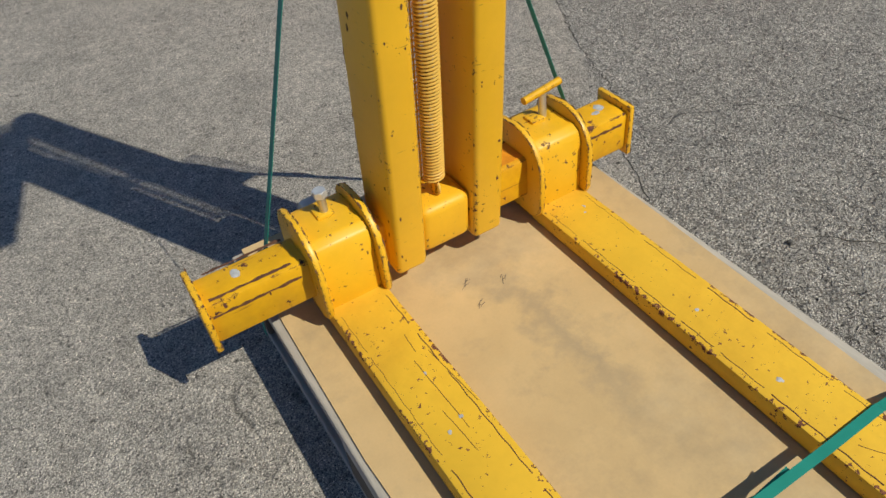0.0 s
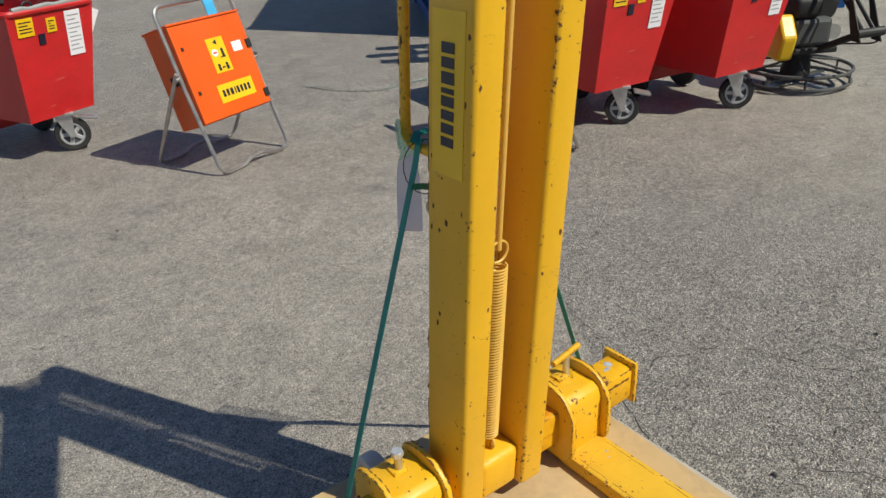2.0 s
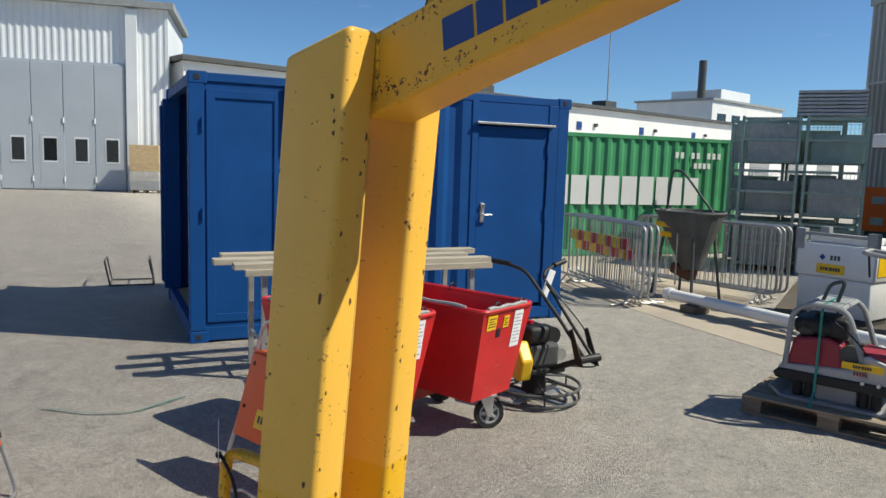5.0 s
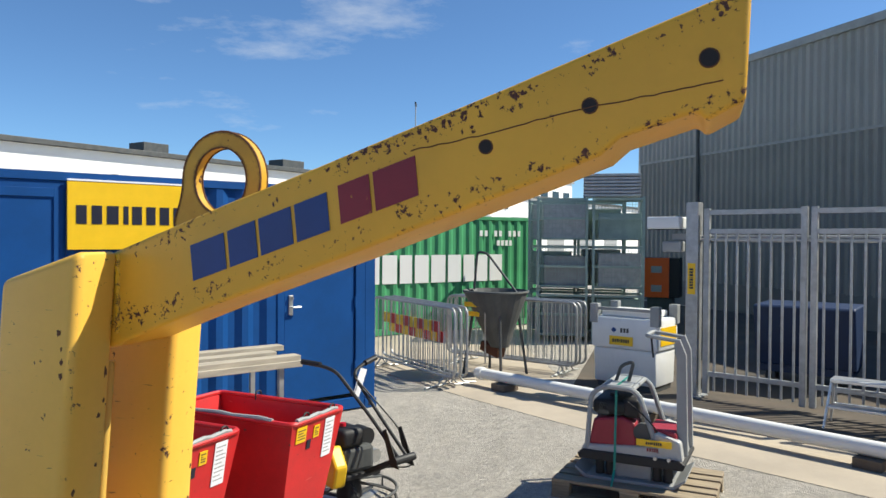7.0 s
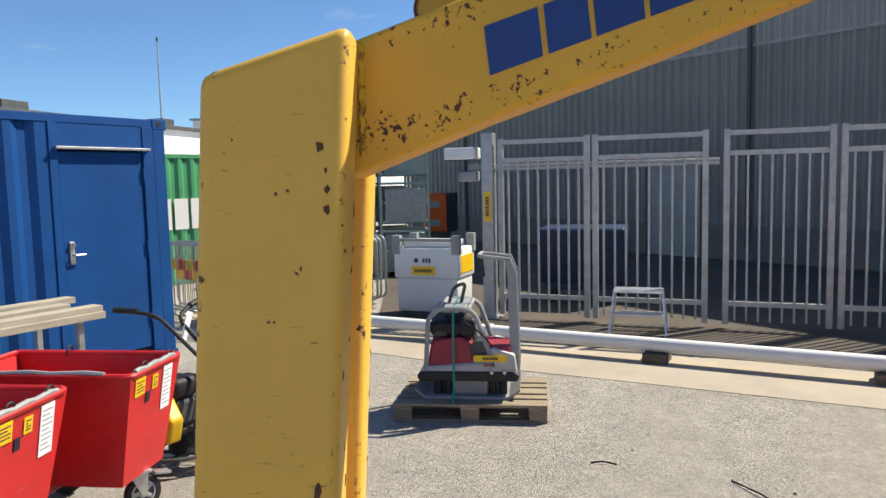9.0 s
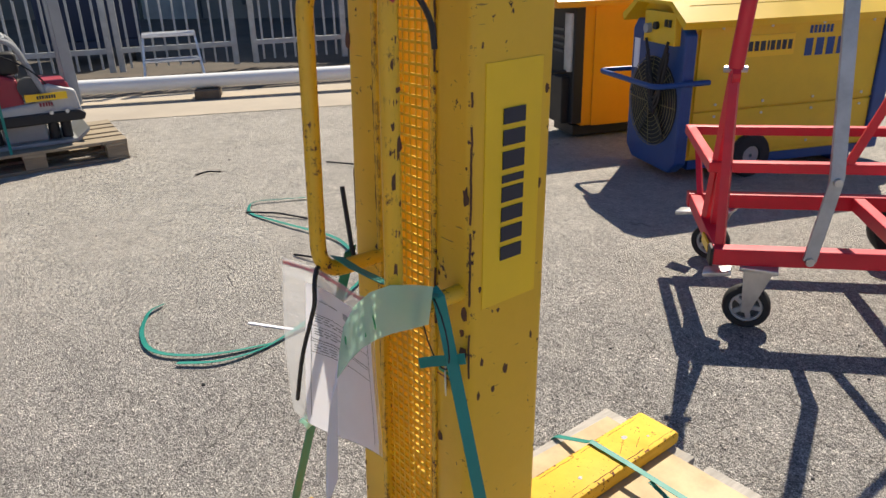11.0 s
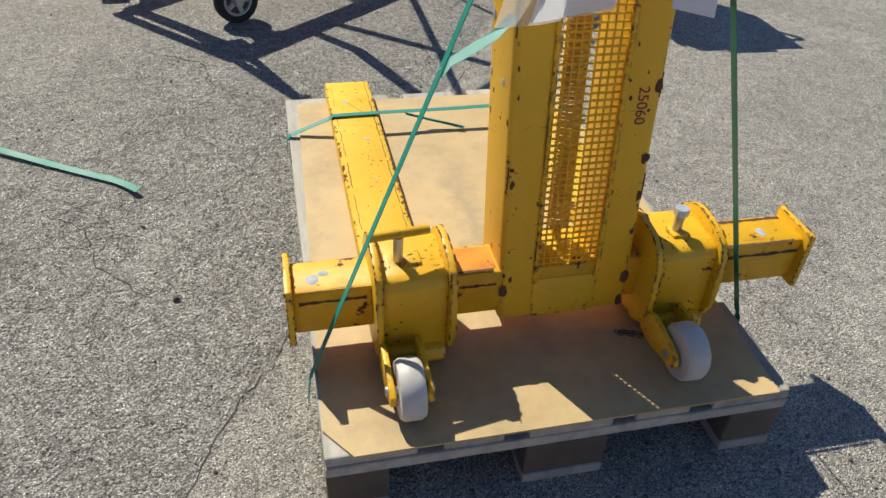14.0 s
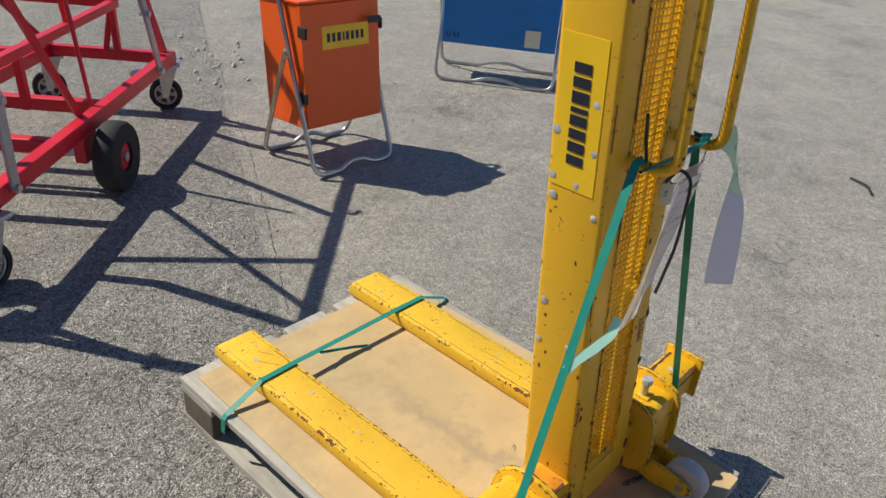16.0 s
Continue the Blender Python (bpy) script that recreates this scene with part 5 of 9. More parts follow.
def tie(name, points, label, r=0.0022, group="cut cable ties on the ground"):
    part(name, tube(rounded(points, 0.03, 4), r, 6), BLACK, None, label, category="cable tie", group=group)


for pts in ([(0.046, 0.425, 0.984), (0.040, 0.440, 1.014), (0.024, 0.456, 0.995), (0.022, 0.458, 0.972), (0.050, 0.470, 0.89), (0.082, 0.468, 0.81)],
            [(0.044, 0.378, 0.984), (0.047, 0.386, 1.006), (0.058, 0.383, 1.04), (0.069, 0.381, 1.09)],
            [(-0.116, 0.432, 1.338), (-0.124, 0.414, 1.335), (-0.126, 0.394, 1.318), (-0.126, 0.382, 1.295), (-0.126, 0.380, 1.272)]):
    tie("cable_tie", pts, "black nylon cable tie with a long free end", r=0.003, group="cable ties on the handles")
loop = [(-0.117 + 0.040 * math.cos(a), 0.386 - 0.012 * math.cos(a) + 0.006 * math.sin(a), 0.968 + 0.050 * math.sin(a)) for a in [radians(20 * i) for i in range(18)]]
part("wire_loop", tube(loop, 0.0010, 5, closed=True), BLACK, None, "thin dark wire loop round the mast edge", category="wire")
part("seal_tag", tube([(-0.158, 0.376, 0.944), (-0.142, 0.384, 0.938), (-0.12, 0.392, 0.930), (-0.103, 0.398, 0.922)], 0, flat=(0.012, 0.002, (0, 1, 0.2))), STRAP, None, "small green plastic seal on the wire loop", category="seal")


# ---- cracks in the asphalt and the joint of two layers ----
def crack(points, width, label):
    rnd = random.Random(len(points) * 3 + int(points[0][0] * 100))
    line = []
    for a, b in zip(points, points[1:]):
        k = max(3, int((Vector(b) - Vector(a)).length / 0.02))
        for i in range(k):
            p = Vector(a).lerp(Vector(b), i / k)
            line.append(Vector((p.x + rnd.gauss(0, 0.004), p.y + rnd.gauss(0, 0.004), 0.0012)))
    bm = bmesh.new()
    rows = []
    for i, p in enumerate(line):
        d = (line[min(i + 1, len(line) - 1)] - line[max(i - 1, 0)]).normalized()
        s = Vector((-d.y, d.x, 0)) * width * rnd.uniform(0.15, 1.0) * 0.5
        rows.append((bm.verts.new(p - s), bm.verts.new(p + s)))
    for a, b in zip(rows, rows[1:]):
        bm.faces.new((a[0], b[0], b[1], a[1]))
    part("ground_crack", bm, CRACK, None, label, kind="structure")


CRACK = mat("dark_crack", (0.05, 0.046, 0.04), 0.95, var=0.3, scale=30, bump=0.2)
for pts in ([(0.80, 0.72), (0.67, 0.60), (0.61, 0.48), (0.56, 0.37), (0.45, 0.20), (0.42, 0.08)],
            [(1.42, 1.98), (1.12, 1.46), (0.9, 1.02), (0.80, 0.72)],
            [(-0.1, -0.81), (-0.22, -1.02), (-0.37, -1.28), (-0.6, -1.70), (-0.82, -2.11), (-1.1, -2.7), (-1.43, -3.33)],
            [(0.72, 0.02), (0.84, -0.10), (0.90, -0.26), (1.02, -0.36)], [(1.0, 0.5), (1.14, 0.36), (1.18, 0.2), (1.3, 0.06)],
            [(0.5, -0.9), (0.62, -1.02), (0.66, -1.2), (0.82, -1.3)]):
    crack(pts, 0.004, "dark crack in the asphalt")


def chain():
    """A short end of chain lying on the board beside the sleeve."""
    ch = thing("small_chain", (-0.15, 0.42, 0.149), 0, "short end of thin grey chain lying on the board", "chain")
    for i in range(11):
        t = i / 10
        p = Vector((-0.055 * t, 0.02 * t + 0.004 * math.sin(i * 2.0), 0.004))
        link = [(0.0055 * math.cos(a), 0.0034 * math.sin(a), 0) for a in [radians(30 * k) for k in range(12)]]
        m = Matrix.Translation(p) @ pose(0, 0, 0, 70 if i % 2 else 10, 0, 155 + 12 * math.sin(i))
        part("link", tube([m @ Vector(q) for q in link], 0.0011, 5, closed=True), GREY_DARK, ch, smooth=True)


chain()

# ---- concrete strip in front of the gates ----
def slab():
    near = [(10.9, 6.2), (9.5, 4.35), (8.0, 2.2), (6.75, 0.2), (5.85, -1.6), (4.6, -4.0), (2.9, -7.2)]
    far = [(15.5, 5.2), (12.6, 2.6), (9.2, 1.15), (7.75, -0.5), (6.85, -2.3), (5.6, -4.7), (3.9, -7.9)]
    bm = bmesh.new()
    a = [bm.verts.new((x, y, 0.005)) for x, y in near]
    c = [bm.verts.new((x, y, 0.005)) for x, y in far]
    for i in range(len(a) - 1):
        bm.faces.new((a[i], c[i], c[i + 1], a[i + 1]))
    part("pavement", bm, CONCRETE, None, "pale tan concrete strip beside the asphalt", kind="structure")


def dark_ground_strip():
    """Dark ground behind the pipe, under the gates and up to the hall."""
    near = [(9.2, 1.15), (7.75, -0.5), (6.85, -2.3), (5.6, -4.7), (3.9, -7.9)]
    far = [(25.0, 2.0), (20.0, -2.6), (14.5, -7.0), (9.5, -10.9), (5.2, -14.3)]
    bm = bmesh.new()
    a = [bm.verts.new((x, y, 0.004)) for x, y in near]
    c = [bm.verts.new((x, y, 0.004)) for x, y in far]
    for i in range(len(a) - 1):
        bm.faces.new((a[i], c[i], c[i + 1], a[i + 1]))
    part("dark_ground", bm, DARK_STRIP, None, "dark ground behind the gates", kind="structure")


slab()
DARK_STRIP = mat("dark_strip_tone", (0.085, 0.072, 0.058), 0.95, var=0.3, scale=1.3, fine=40, bump=0.4, dist=0.004, dirt=0.6, dirt_color=(0.15, 0.10, 0.065))
dark_ground_strip()


# ---- containers ----
def corrugated(x0, x1, z0, z1, y, depth=0.036, pitch=0.28, bm=None):
    """A trapezoid-profiled sheet in the x-z plane."""
    bm = bm or bmesh.new()
    prof, x = [], x0
    while x < x1 - 1e-6:
        for f, d in ((0.0, 0.0), (0.25, 0.0), (0.5, 1.0), (0.75, 1.0)):
            if x + f * pitch < x1:
                prof.append((x + f * pitch, d))
        x += pitch
    prof.append((x1, 0.0))
    lo = [bm.verts.new((px, y + d * depth, z0)) for px, d in prof]
    hi = [bm.verts.new((px, y + d * depth, z1)) for px, d in prof]
    lo2 = [bm.verts.new((px, y + d * depth + 0.004, z0)) for px, d in prof]
    hi2 = [bm.verts.new((px, y + d * depth + 0.004, z1)) for px, d in prof]
    for i in range(len(prof) - 1):
        bm.faces.new((lo[i], lo[i + 1], hi[i + 1], hi[i]))
        bm.faces.new((lo2[i + 1], lo2[i], hi2[i], hi2[i + 1]))
        bm.faces.new((lo[i], lo2[i], lo2[i + 1], lo[i + 1]))
        bm.faces.new((hi[i], hi[i + 1], hi2[i + 1], hi2[i]))
    return bm


def container_frame(c, length, width, height, paint):
    """Posts, rails, roof, floor and corner castings; the front is y = 0, the left end x = 0."""
    for x in (0.0, length - 0.14):
        for y in (0.0, width - 0.14):
            part("corner_post", box(x, x + 0.14, y, y + 0.14, 0.12, height - 0.11, 0.006), paint, c)
            for z in (0.0, height - 0.115):
                part("corner_casting", box(x - 0.004, x + 0.168, y - 0.004, y + 0.158, z, z + 0.115, 0.008), paint, c)
                if y == 0.0:
                    part("casting_hole", box(x + 0.05, x + 0.10, -0.008, 0.0, z + 0.035, z + 0.085, 0.003), DARK_VOID, c)
    for y in (0.005, width - 0.085):
        part("bottom_rail", box(0.14, length - 0.14, y, y + 0.08, 0.02, 0.15, 0.004), paint, c)
        part("top_rail", box(0.14, length - 0.14, y, y + 0.07, height - 0.09, height - 0.01, 0.004), paint, c)
    for x in (0.01, length - 0.09):
        part("end_rail", box(x, x + 0.08, 0.14, width - 0.14, height - 0.12, height - 0.01, 0.004), paint, c)
        part("sill", box(x, x + 0.08, 0.14, width - 0.14, 0.02, 0.16, 0.004), paint, c)
    part("roof", box(0.05, length - 0.05, 0.05, width - 0.05, height - 0.05, height - 0.02), paint, c)
    part("floor", box(0.08, length - 0.08, 0.08, width - 0.08, 0.10, 0.15), TIMBER, c)


def blue_container():
    L, W, HT = 4.25, 2.44, 2.60
    c = thing("workshop_container", (3.55, 5.355, 0.0), -31.05, "blue steel workshop container with an open end and a side door", "container")
    container_frame(c, L, W, HT, BLUE_PAINT)
    # flat framed panel beside the open end
    panel = part("flat_panel", box(0.14, 0.90, 0.02, 0.05, 0.15, HT - 0.09, 0.003), BLUE_PAINT, c)
    for x0, x1, z0, z1 in ((0.16, 0.24, 0.2, 2.44), (0.80, 0.88, 0.2, 2.44), (0.24, 0.80, 0.2, 0.28), (0.24, 0.80, 2.36, 2.44)):
        part("panel_frame", box(x0, x1, 0.006, 0.022, z0, z1, 0.003), BLUE_PAINT, panel)
    for z in (1.2, 2.05):
        part("hinge", rod((0.12, -0.012, z), (0.12, -0.012, z + 0.12), 0.012, 10), BLUE_PAINT, panel)
    part("front_wall", corrugated(0.90, 2.98, 0.15, HT - 0.09, 0.012), BLUE_PAINT, c)
    part("back_wall", corrugated(0.14, L - 0.14, 0.15, HT - 0.09, W - 0.05), BLUE_PAINT, c)
    bm = corrugated(0.14, W - 0.14, 0.15, HT - 0.09, 0.0)
    bmesh.ops.transform(bm, matrix=Matrix.Translation((L - 0.02, 0, 0)) @ pose(0, 0, 0, 0, 0, 90), verts=bm.verts)
    part("end_wall", bm, BLUE_PAINT, c)
    # the side door with its frame, rain strip, handle and hinges
    part("door_frame", box(2.98, 3.06, 0.0, 0.07, 0.15, HT - 0.09, 0.004), BLUE_PAINT, c)
    part("door_frame", box(3.98, 4.11, 0.0, 0.07, 0.15, HT - 0.09, 0.004), BLUE_PAINT, c)
    part("door_head", box(3.06, 3.98, 0.01, 0.07, 2.27, HT - 0.09, 0.004), BLUE_PAINT, c)
    part("rain_strip", box(3.02, 4.04, -0.05, 0.02, 2.26, 2.285, 0.004), GALV, c, "pale metal rain strip")
    door = part("side_door", box(3.07, 3.97, 0.02, 0.055, 0.20, 2.24, 0.004), BLUE_PAINT, c, "flat blue steel side door")
    part("lock_plate", box(3.12, 3.17, 0.008, 0.022, 1.16, 1.38, 0.003), STEEL, door)
    part("door_handle", tube(rounded([(3.145, 0.02, 1.25), (3.145, -0.035, 1.25), (3.25, -0.035, 1.25)], 0.01, 3), 0.009, 8), STEEL, door)
    part("lock_ring", ring_of(0.028, 0.017, 0.014, 18, "y", at=(3.145, 0.0, 1.345)), STEEL, door)
    for z in (0.45, 1.2, 1.95):
        part("hinge", rod((3.975, 0.005, z), (3.975, 0.005, z + 0.13), 0.013, 10), BLUE_PAINT, door)
    # interior seen through the open end
    part("inner_lining", box(0.3, L - 0.2, W - 0.11, W - 0.09, 0.15, HT - 0.1), TIMBER, c, "brown plywood lining")
    for z in (0.6, 1.2, 1.8):
        part("shelf", box(0.25, 2.4, W - 0.55, W - 0.12, z, z + 0.03), TIMBER, c)
    # end door leaf folded back along the far side
    leaf = part("end_door", box(-0.05, 0.0, W - 0.14, W - 0.02, 0.16, HT - 0.12, 0.004), BLUE_PAINT, c)
    for y in (W - 0.12, W - 0.05):
        part("lock_bar", rod((-0.07, y, 0.25), (-0.07, y, HT - 0.2), 0.016, 10), BLUE_PAINT, leaf)
    part("end_door", box(-0.34, -0.02, 0.02, 0.07, 0.16, HT - 0.12, 0.004, m=Matrix.Translation((0.0, 0.0, 0)) @ pose(0, W, 0, 0, 0, -80)), BLUE_PAINT, c)
    sg = thing("name_sign", (0, 0, 0), 0, "yellow company sign with dark blocks on a blue container", "sign")
    sg.matrix_world = c.matrix_world @ Matrix.Translation((0.90, -0.035, 1.94))
    part("board", box(0.0, 1.13, 0.0, 0.03, -0.05, 0.57, 0.004), STICKER, sg)
    part("edge_strip", box(0.0, 1.13, -0.004, 0.03, 0.572, 0.59, 0.002), PAPER, sg)
    letters(NAME8, 0.17, 0.003, 0.24, INK, sg, Matrix.Translation((0.56, -0.001, 0.27)))


blue_container()


def green_container():
    a, b = Vector((11.5, 6.6, 0)), Vector((16.35, 3.2, 0))
    d = (b - a).normalized()
    turn = math.degrees(math.atan2(d.y, d.x))
    L = 6.06
    start = b - d * L
    c = thing("shipping_container", (start.x, start.y, 0.0), turn, "green corrugated shipping container with white block lettering", "container")
    container_frame(c, L, 2.44, 2.52, GREEN_PAINT)
    part("front_wall", corrugated(0.14, L - 0.14, 0.15, 2.43, 0.012), GREEN_PAINT, c)
    part("back_wall", corrugated(0.14, L - 0.14, 0.15, 2.43, 2.39), GREEN_PAINT, c)
    for x in (0.02, L - 0.06):
        part("end_wall", box(x, x + 0.04, 0.14, 2.3, 0.15, 2.42), GREEN_PAINT, c)
    x = 1.42
    for w in (0.41, 0.42, 0.37, 0.42, 0.44, 0.42, 0.37, 0.37, 0.43):
        part("name_block", box(x, x + w - 0.07, 0.004, 0.010, 1.07, 1.66), WHITE_PAINT, c, "white name block")
        x += w
    for k in range(9):
        if k not in (2, 5):
            part("code_block", box(4.35 + k * 0.14, 4.43 + k * 0.14, 0.004, 0.010, 2.07, 2.2), WHITE_PAINT, c)
    for k in range(4):
        part("code_block", box(4.85 + k * 0.12, 4.93 + k * 0.12, 0.004, 0.010, 1.86, 1.98), WHITE_PAINT, c)


green_container()


# ---- buildings round the yard ----
def wall_frame(a, b):
    d = (Vector(b) - Vector(a))
    return d.length, Matrix.Translation((a[0], a[1], 0)) @ pose(0, 0, 0, 0, 0, math.degrees(math.atan2(d.y, d.x)))


# lower cladding: two-tone grey, part of its darkness is wall shade in colour
LOWER_CLAD = mat("lower_grey_cladding", (0.235, 0.226, 0.208), 0.6, 0.05, var=0.12, scale=0.5, fine=20, bump=0.03, dirt=0.4, dirt_color=(0.15, 0.143, 0.13))


def grey_hall():
    n, m = wall_frame((25.06, 1.49), (-4.0, -21.4))
    ob = thing("grey_hall", (0, 0, 0), 0, "tall grey hall clad in ribbed sheet metal", "building")
    ob.matrix_world = m
    part("wall", corrugated(0.0, n, 0.75, 4.55, -0.06, 0.06, 0.24), LOWER_CLAD, ob, "ribbed grey steel cladding")
    part("upper_wall", corrugated(0.0, n, 4.6, 6.9, -0.08, 0.06, 0.24), STEEL_CLAD, ob, "ribbed grey steel cladding")
    part("plinth", box(0.0, n, -0.05, 0.2, 0.0, 0.78, 0.01), CONCRETE_GREY, ob, "grey concrete plinth")
    part("core", box(0.0, n, 0.05, 0.3, 0.0, 6.85), STEEL_CLAD, ob)
    part("gable_wall", box(-0.03, 0.03, 0.0, 14.0, 0.0, 6.9), STEEL_CLAD, ob)
    part("corner_trim", box(-0.06, 0.06, -0.07, 0.06, 0.0, 6.9, 0.006), GALV, ob)
    part("roof_edge", box(-0.1, n + 0.08, -0.14, 0.1, 6.88, 7.08, 0.01), GREY_MID, ob)
    part("roof", box(-0.1, n, 0.1, 14.0, 6.96, 7.06), GREY_MID, ob)
    part("sheet_joint", box(0.0, n, -0.056, -0.02, 4.54, 4.61), GREY_MID, ob)
    for x, z0, z1 in ((19.4, 0.9, 1.35), (19.75, 0.9, 1.35), (12.6, 0.3, 5.2), (3.1, 0.3, 6.7)):
        part("downpipe", rod((x, -0.11, z0), (x, -0.11, z1), 0.05, 10), GREY_DARK, ob)
    part("cable_tray", box(18.4, 24.0, -0.10, -0.05, 0.86, 0.90, 0.004), GREY_DARK, ob)
    part("wall_door", box(10.05, 11.45, -0.08, -0.02, 0.0, 2.1, 0.006), GREY_MID, ob, "grey steel door")
    part("door_jamb", box(9.97, 10.05, -0.1, -0.02, 0.0, 2.18, 0.004), GREY_DARK, ob)
    part("door_jamb", box(11.45, 11.53, -0.1, -0.02, 0.0, 2.18, 0.004), GREY_DARK, ob)


CONCRETE_GREY = mat("grey_concrete", (0.17, 0.162, 0.15), 0.85, var=0.12, scale=1.5, fine=40, bump=0.2, dirt=0.4, dirt_color=(0.12, 0.115, 0.105))
grey_hall()


def pale_hall():
    """The large hall with folding doors at the far side of the yard."""
    n, m = wall_frame((6.5, 43.2), (21.2, 30.2))
    ob = thing("pale_hall", (0, 0, 0), 0, "pale grey industrial hall with large doors", "building")
    ob.matrix_world = m
    part("wall", corrugated(0.0, n, 0.0, 8.5, -0.04, 0.03, 0.3), HALL_CLAD, ob, "white ribbed cladding")
    part("core", box(0.0, n, 0.06, 8.0, 0.0, 8.5), HALL_CLAD, ob)
    part("roof", box(-0.3, n + 0.3, -0.4, 8.2, 8.5, 8.8), GREY_MID, ob)
    door = part("folding_door", box(12.42, 17.75, -0.16, -0.06, 0.02, 5.9, 0.01), DOOR_GREY, ob, "pale grey four-leaf folding door")
    for k in range(4):
        x = 12.44 + 1.325 * k
        leaf = part("leaf", box(x + 0.02, x + 1.305, -0.21, -0.16, 0.06, 5.8, 0.01), DOOR_GREY, door)
        part("pane_frame", box(x + 0.43, x + 1.05, -0.222, -0.20, 1.28, 2.46, 0.008), HALL_CLAD, leaf)
        part("pane", box(x + 0.48, x + 1.0, -0.226, -0.20, 1.36, 2.38, 0.004), GLASS_DARK, leaf, "dark window pane")
        for z in (0.4, 3.1):
            part("hinge", rod((x, -0.22, z), (x, -0.22, z + 0.25), 0.04, 8), HALL_CLAD, leaf)
    part("wicket_door", box(14.07, 15.12, -0.218, -0.2, 0.12, 2.62, 0.006), DOOR_GREY, door, "small door in the folding door")
    part("pane", box(14.27, 14.80, -0.226, -0.2, 1.37, 2.38, 0.004), GLASS_DARK, door)
    part("doorway", box(11.42, 12.34, -0.14, -0.05, 0.0, 2.72, 0.004), DARK_VOID, ob, "open dark doorway")
    for x in (11.24, 12.34):
        part("door_jamb", box(x, x + 0.10, -0.20, -0.02, 0.0, 2.8, 0.006), DOOR_GREY, ob)
    part("door_leaf", box(11.16, 11.3, -1.0, -0.2, 0.05, 2.68, 0.006), DOOR_GREY, ob, "grey door leaf standing open")
    part("name_sign", box(10.7, 12.4, -0.16, -0.1, 3.28, 4.3, 0.006), STICKER, ob, "yellow sign")
    for x in (9.5, 18.0):
        part("pilaster", box(x - 0.2, x + 0.3, -0.28, -0.04, 0.0, 8.4, 0.01), HALL_CLAD, ob, "white pilaster")
    part("downpipe", rod((10.2, -0.12, 0), (10.2, -0.12, 8.5), 0.07, 10), GALV, ob)
    g = part("sectional_door", box(3.6, 8.9, -0.14, -0.05, 0.02, 4.6, 0.01), GREY_MID, ob, "grey sectional door")
    for z in (0.7, 1.4, 2.1, 2.8, 3.5, 4.2):
        part("panel_joint", box(3.65, 8.85, -0.146, -0.138, z, z + 0.03), GREY_DARK, g)
    # goods stacked on pallets before the hall
    for x, wd, tops, lab in ((9.05, 1.15, (0.14, 0.42, 0.78, 1.12), "block of new boards stacked on a pallet"), (18.05, 1.3, (0.14, 0.55, 1.0, 1.35, 2.2), "tall stack of wrapped goods and boards on a pallet")):
        st = thing("goods_stack", (0, 0, 0), 0, lab, "stack", "stacks before the hall")
        st.matrix_world = m @ Matrix.Translation((x, -1.5, 0))
        for bx in (0.0, wd / 2 - 0.07, wd - 0.14):
            part("pallet_block", box(bx, bx + 0.14, 0, 0.9, 0.0, 0.11), BLOCK_WOOD, st)
        z = 0.11
        for k, zt in enumerate(tops):
            part("layer", box(0.02 * (k % 2), wd - 0.02 * (k % 3), 0.01 * k, 0.9, z, zt, 0.012), (BLOCK_WOOD, GREY_MID, CARDBOARD, TIMBER, TIMBER)[k], st)
            z = zt + 0.003
    

CARDBOARD = mat("pale_wrapped_goods", (0.42, 0.40, 0.37), 0.6, var=0.2, scale=3, fine=20, bump=0.2, dirt=0.4, dirt_color=(0.25, 0.2, 0.15))
pale_hall()


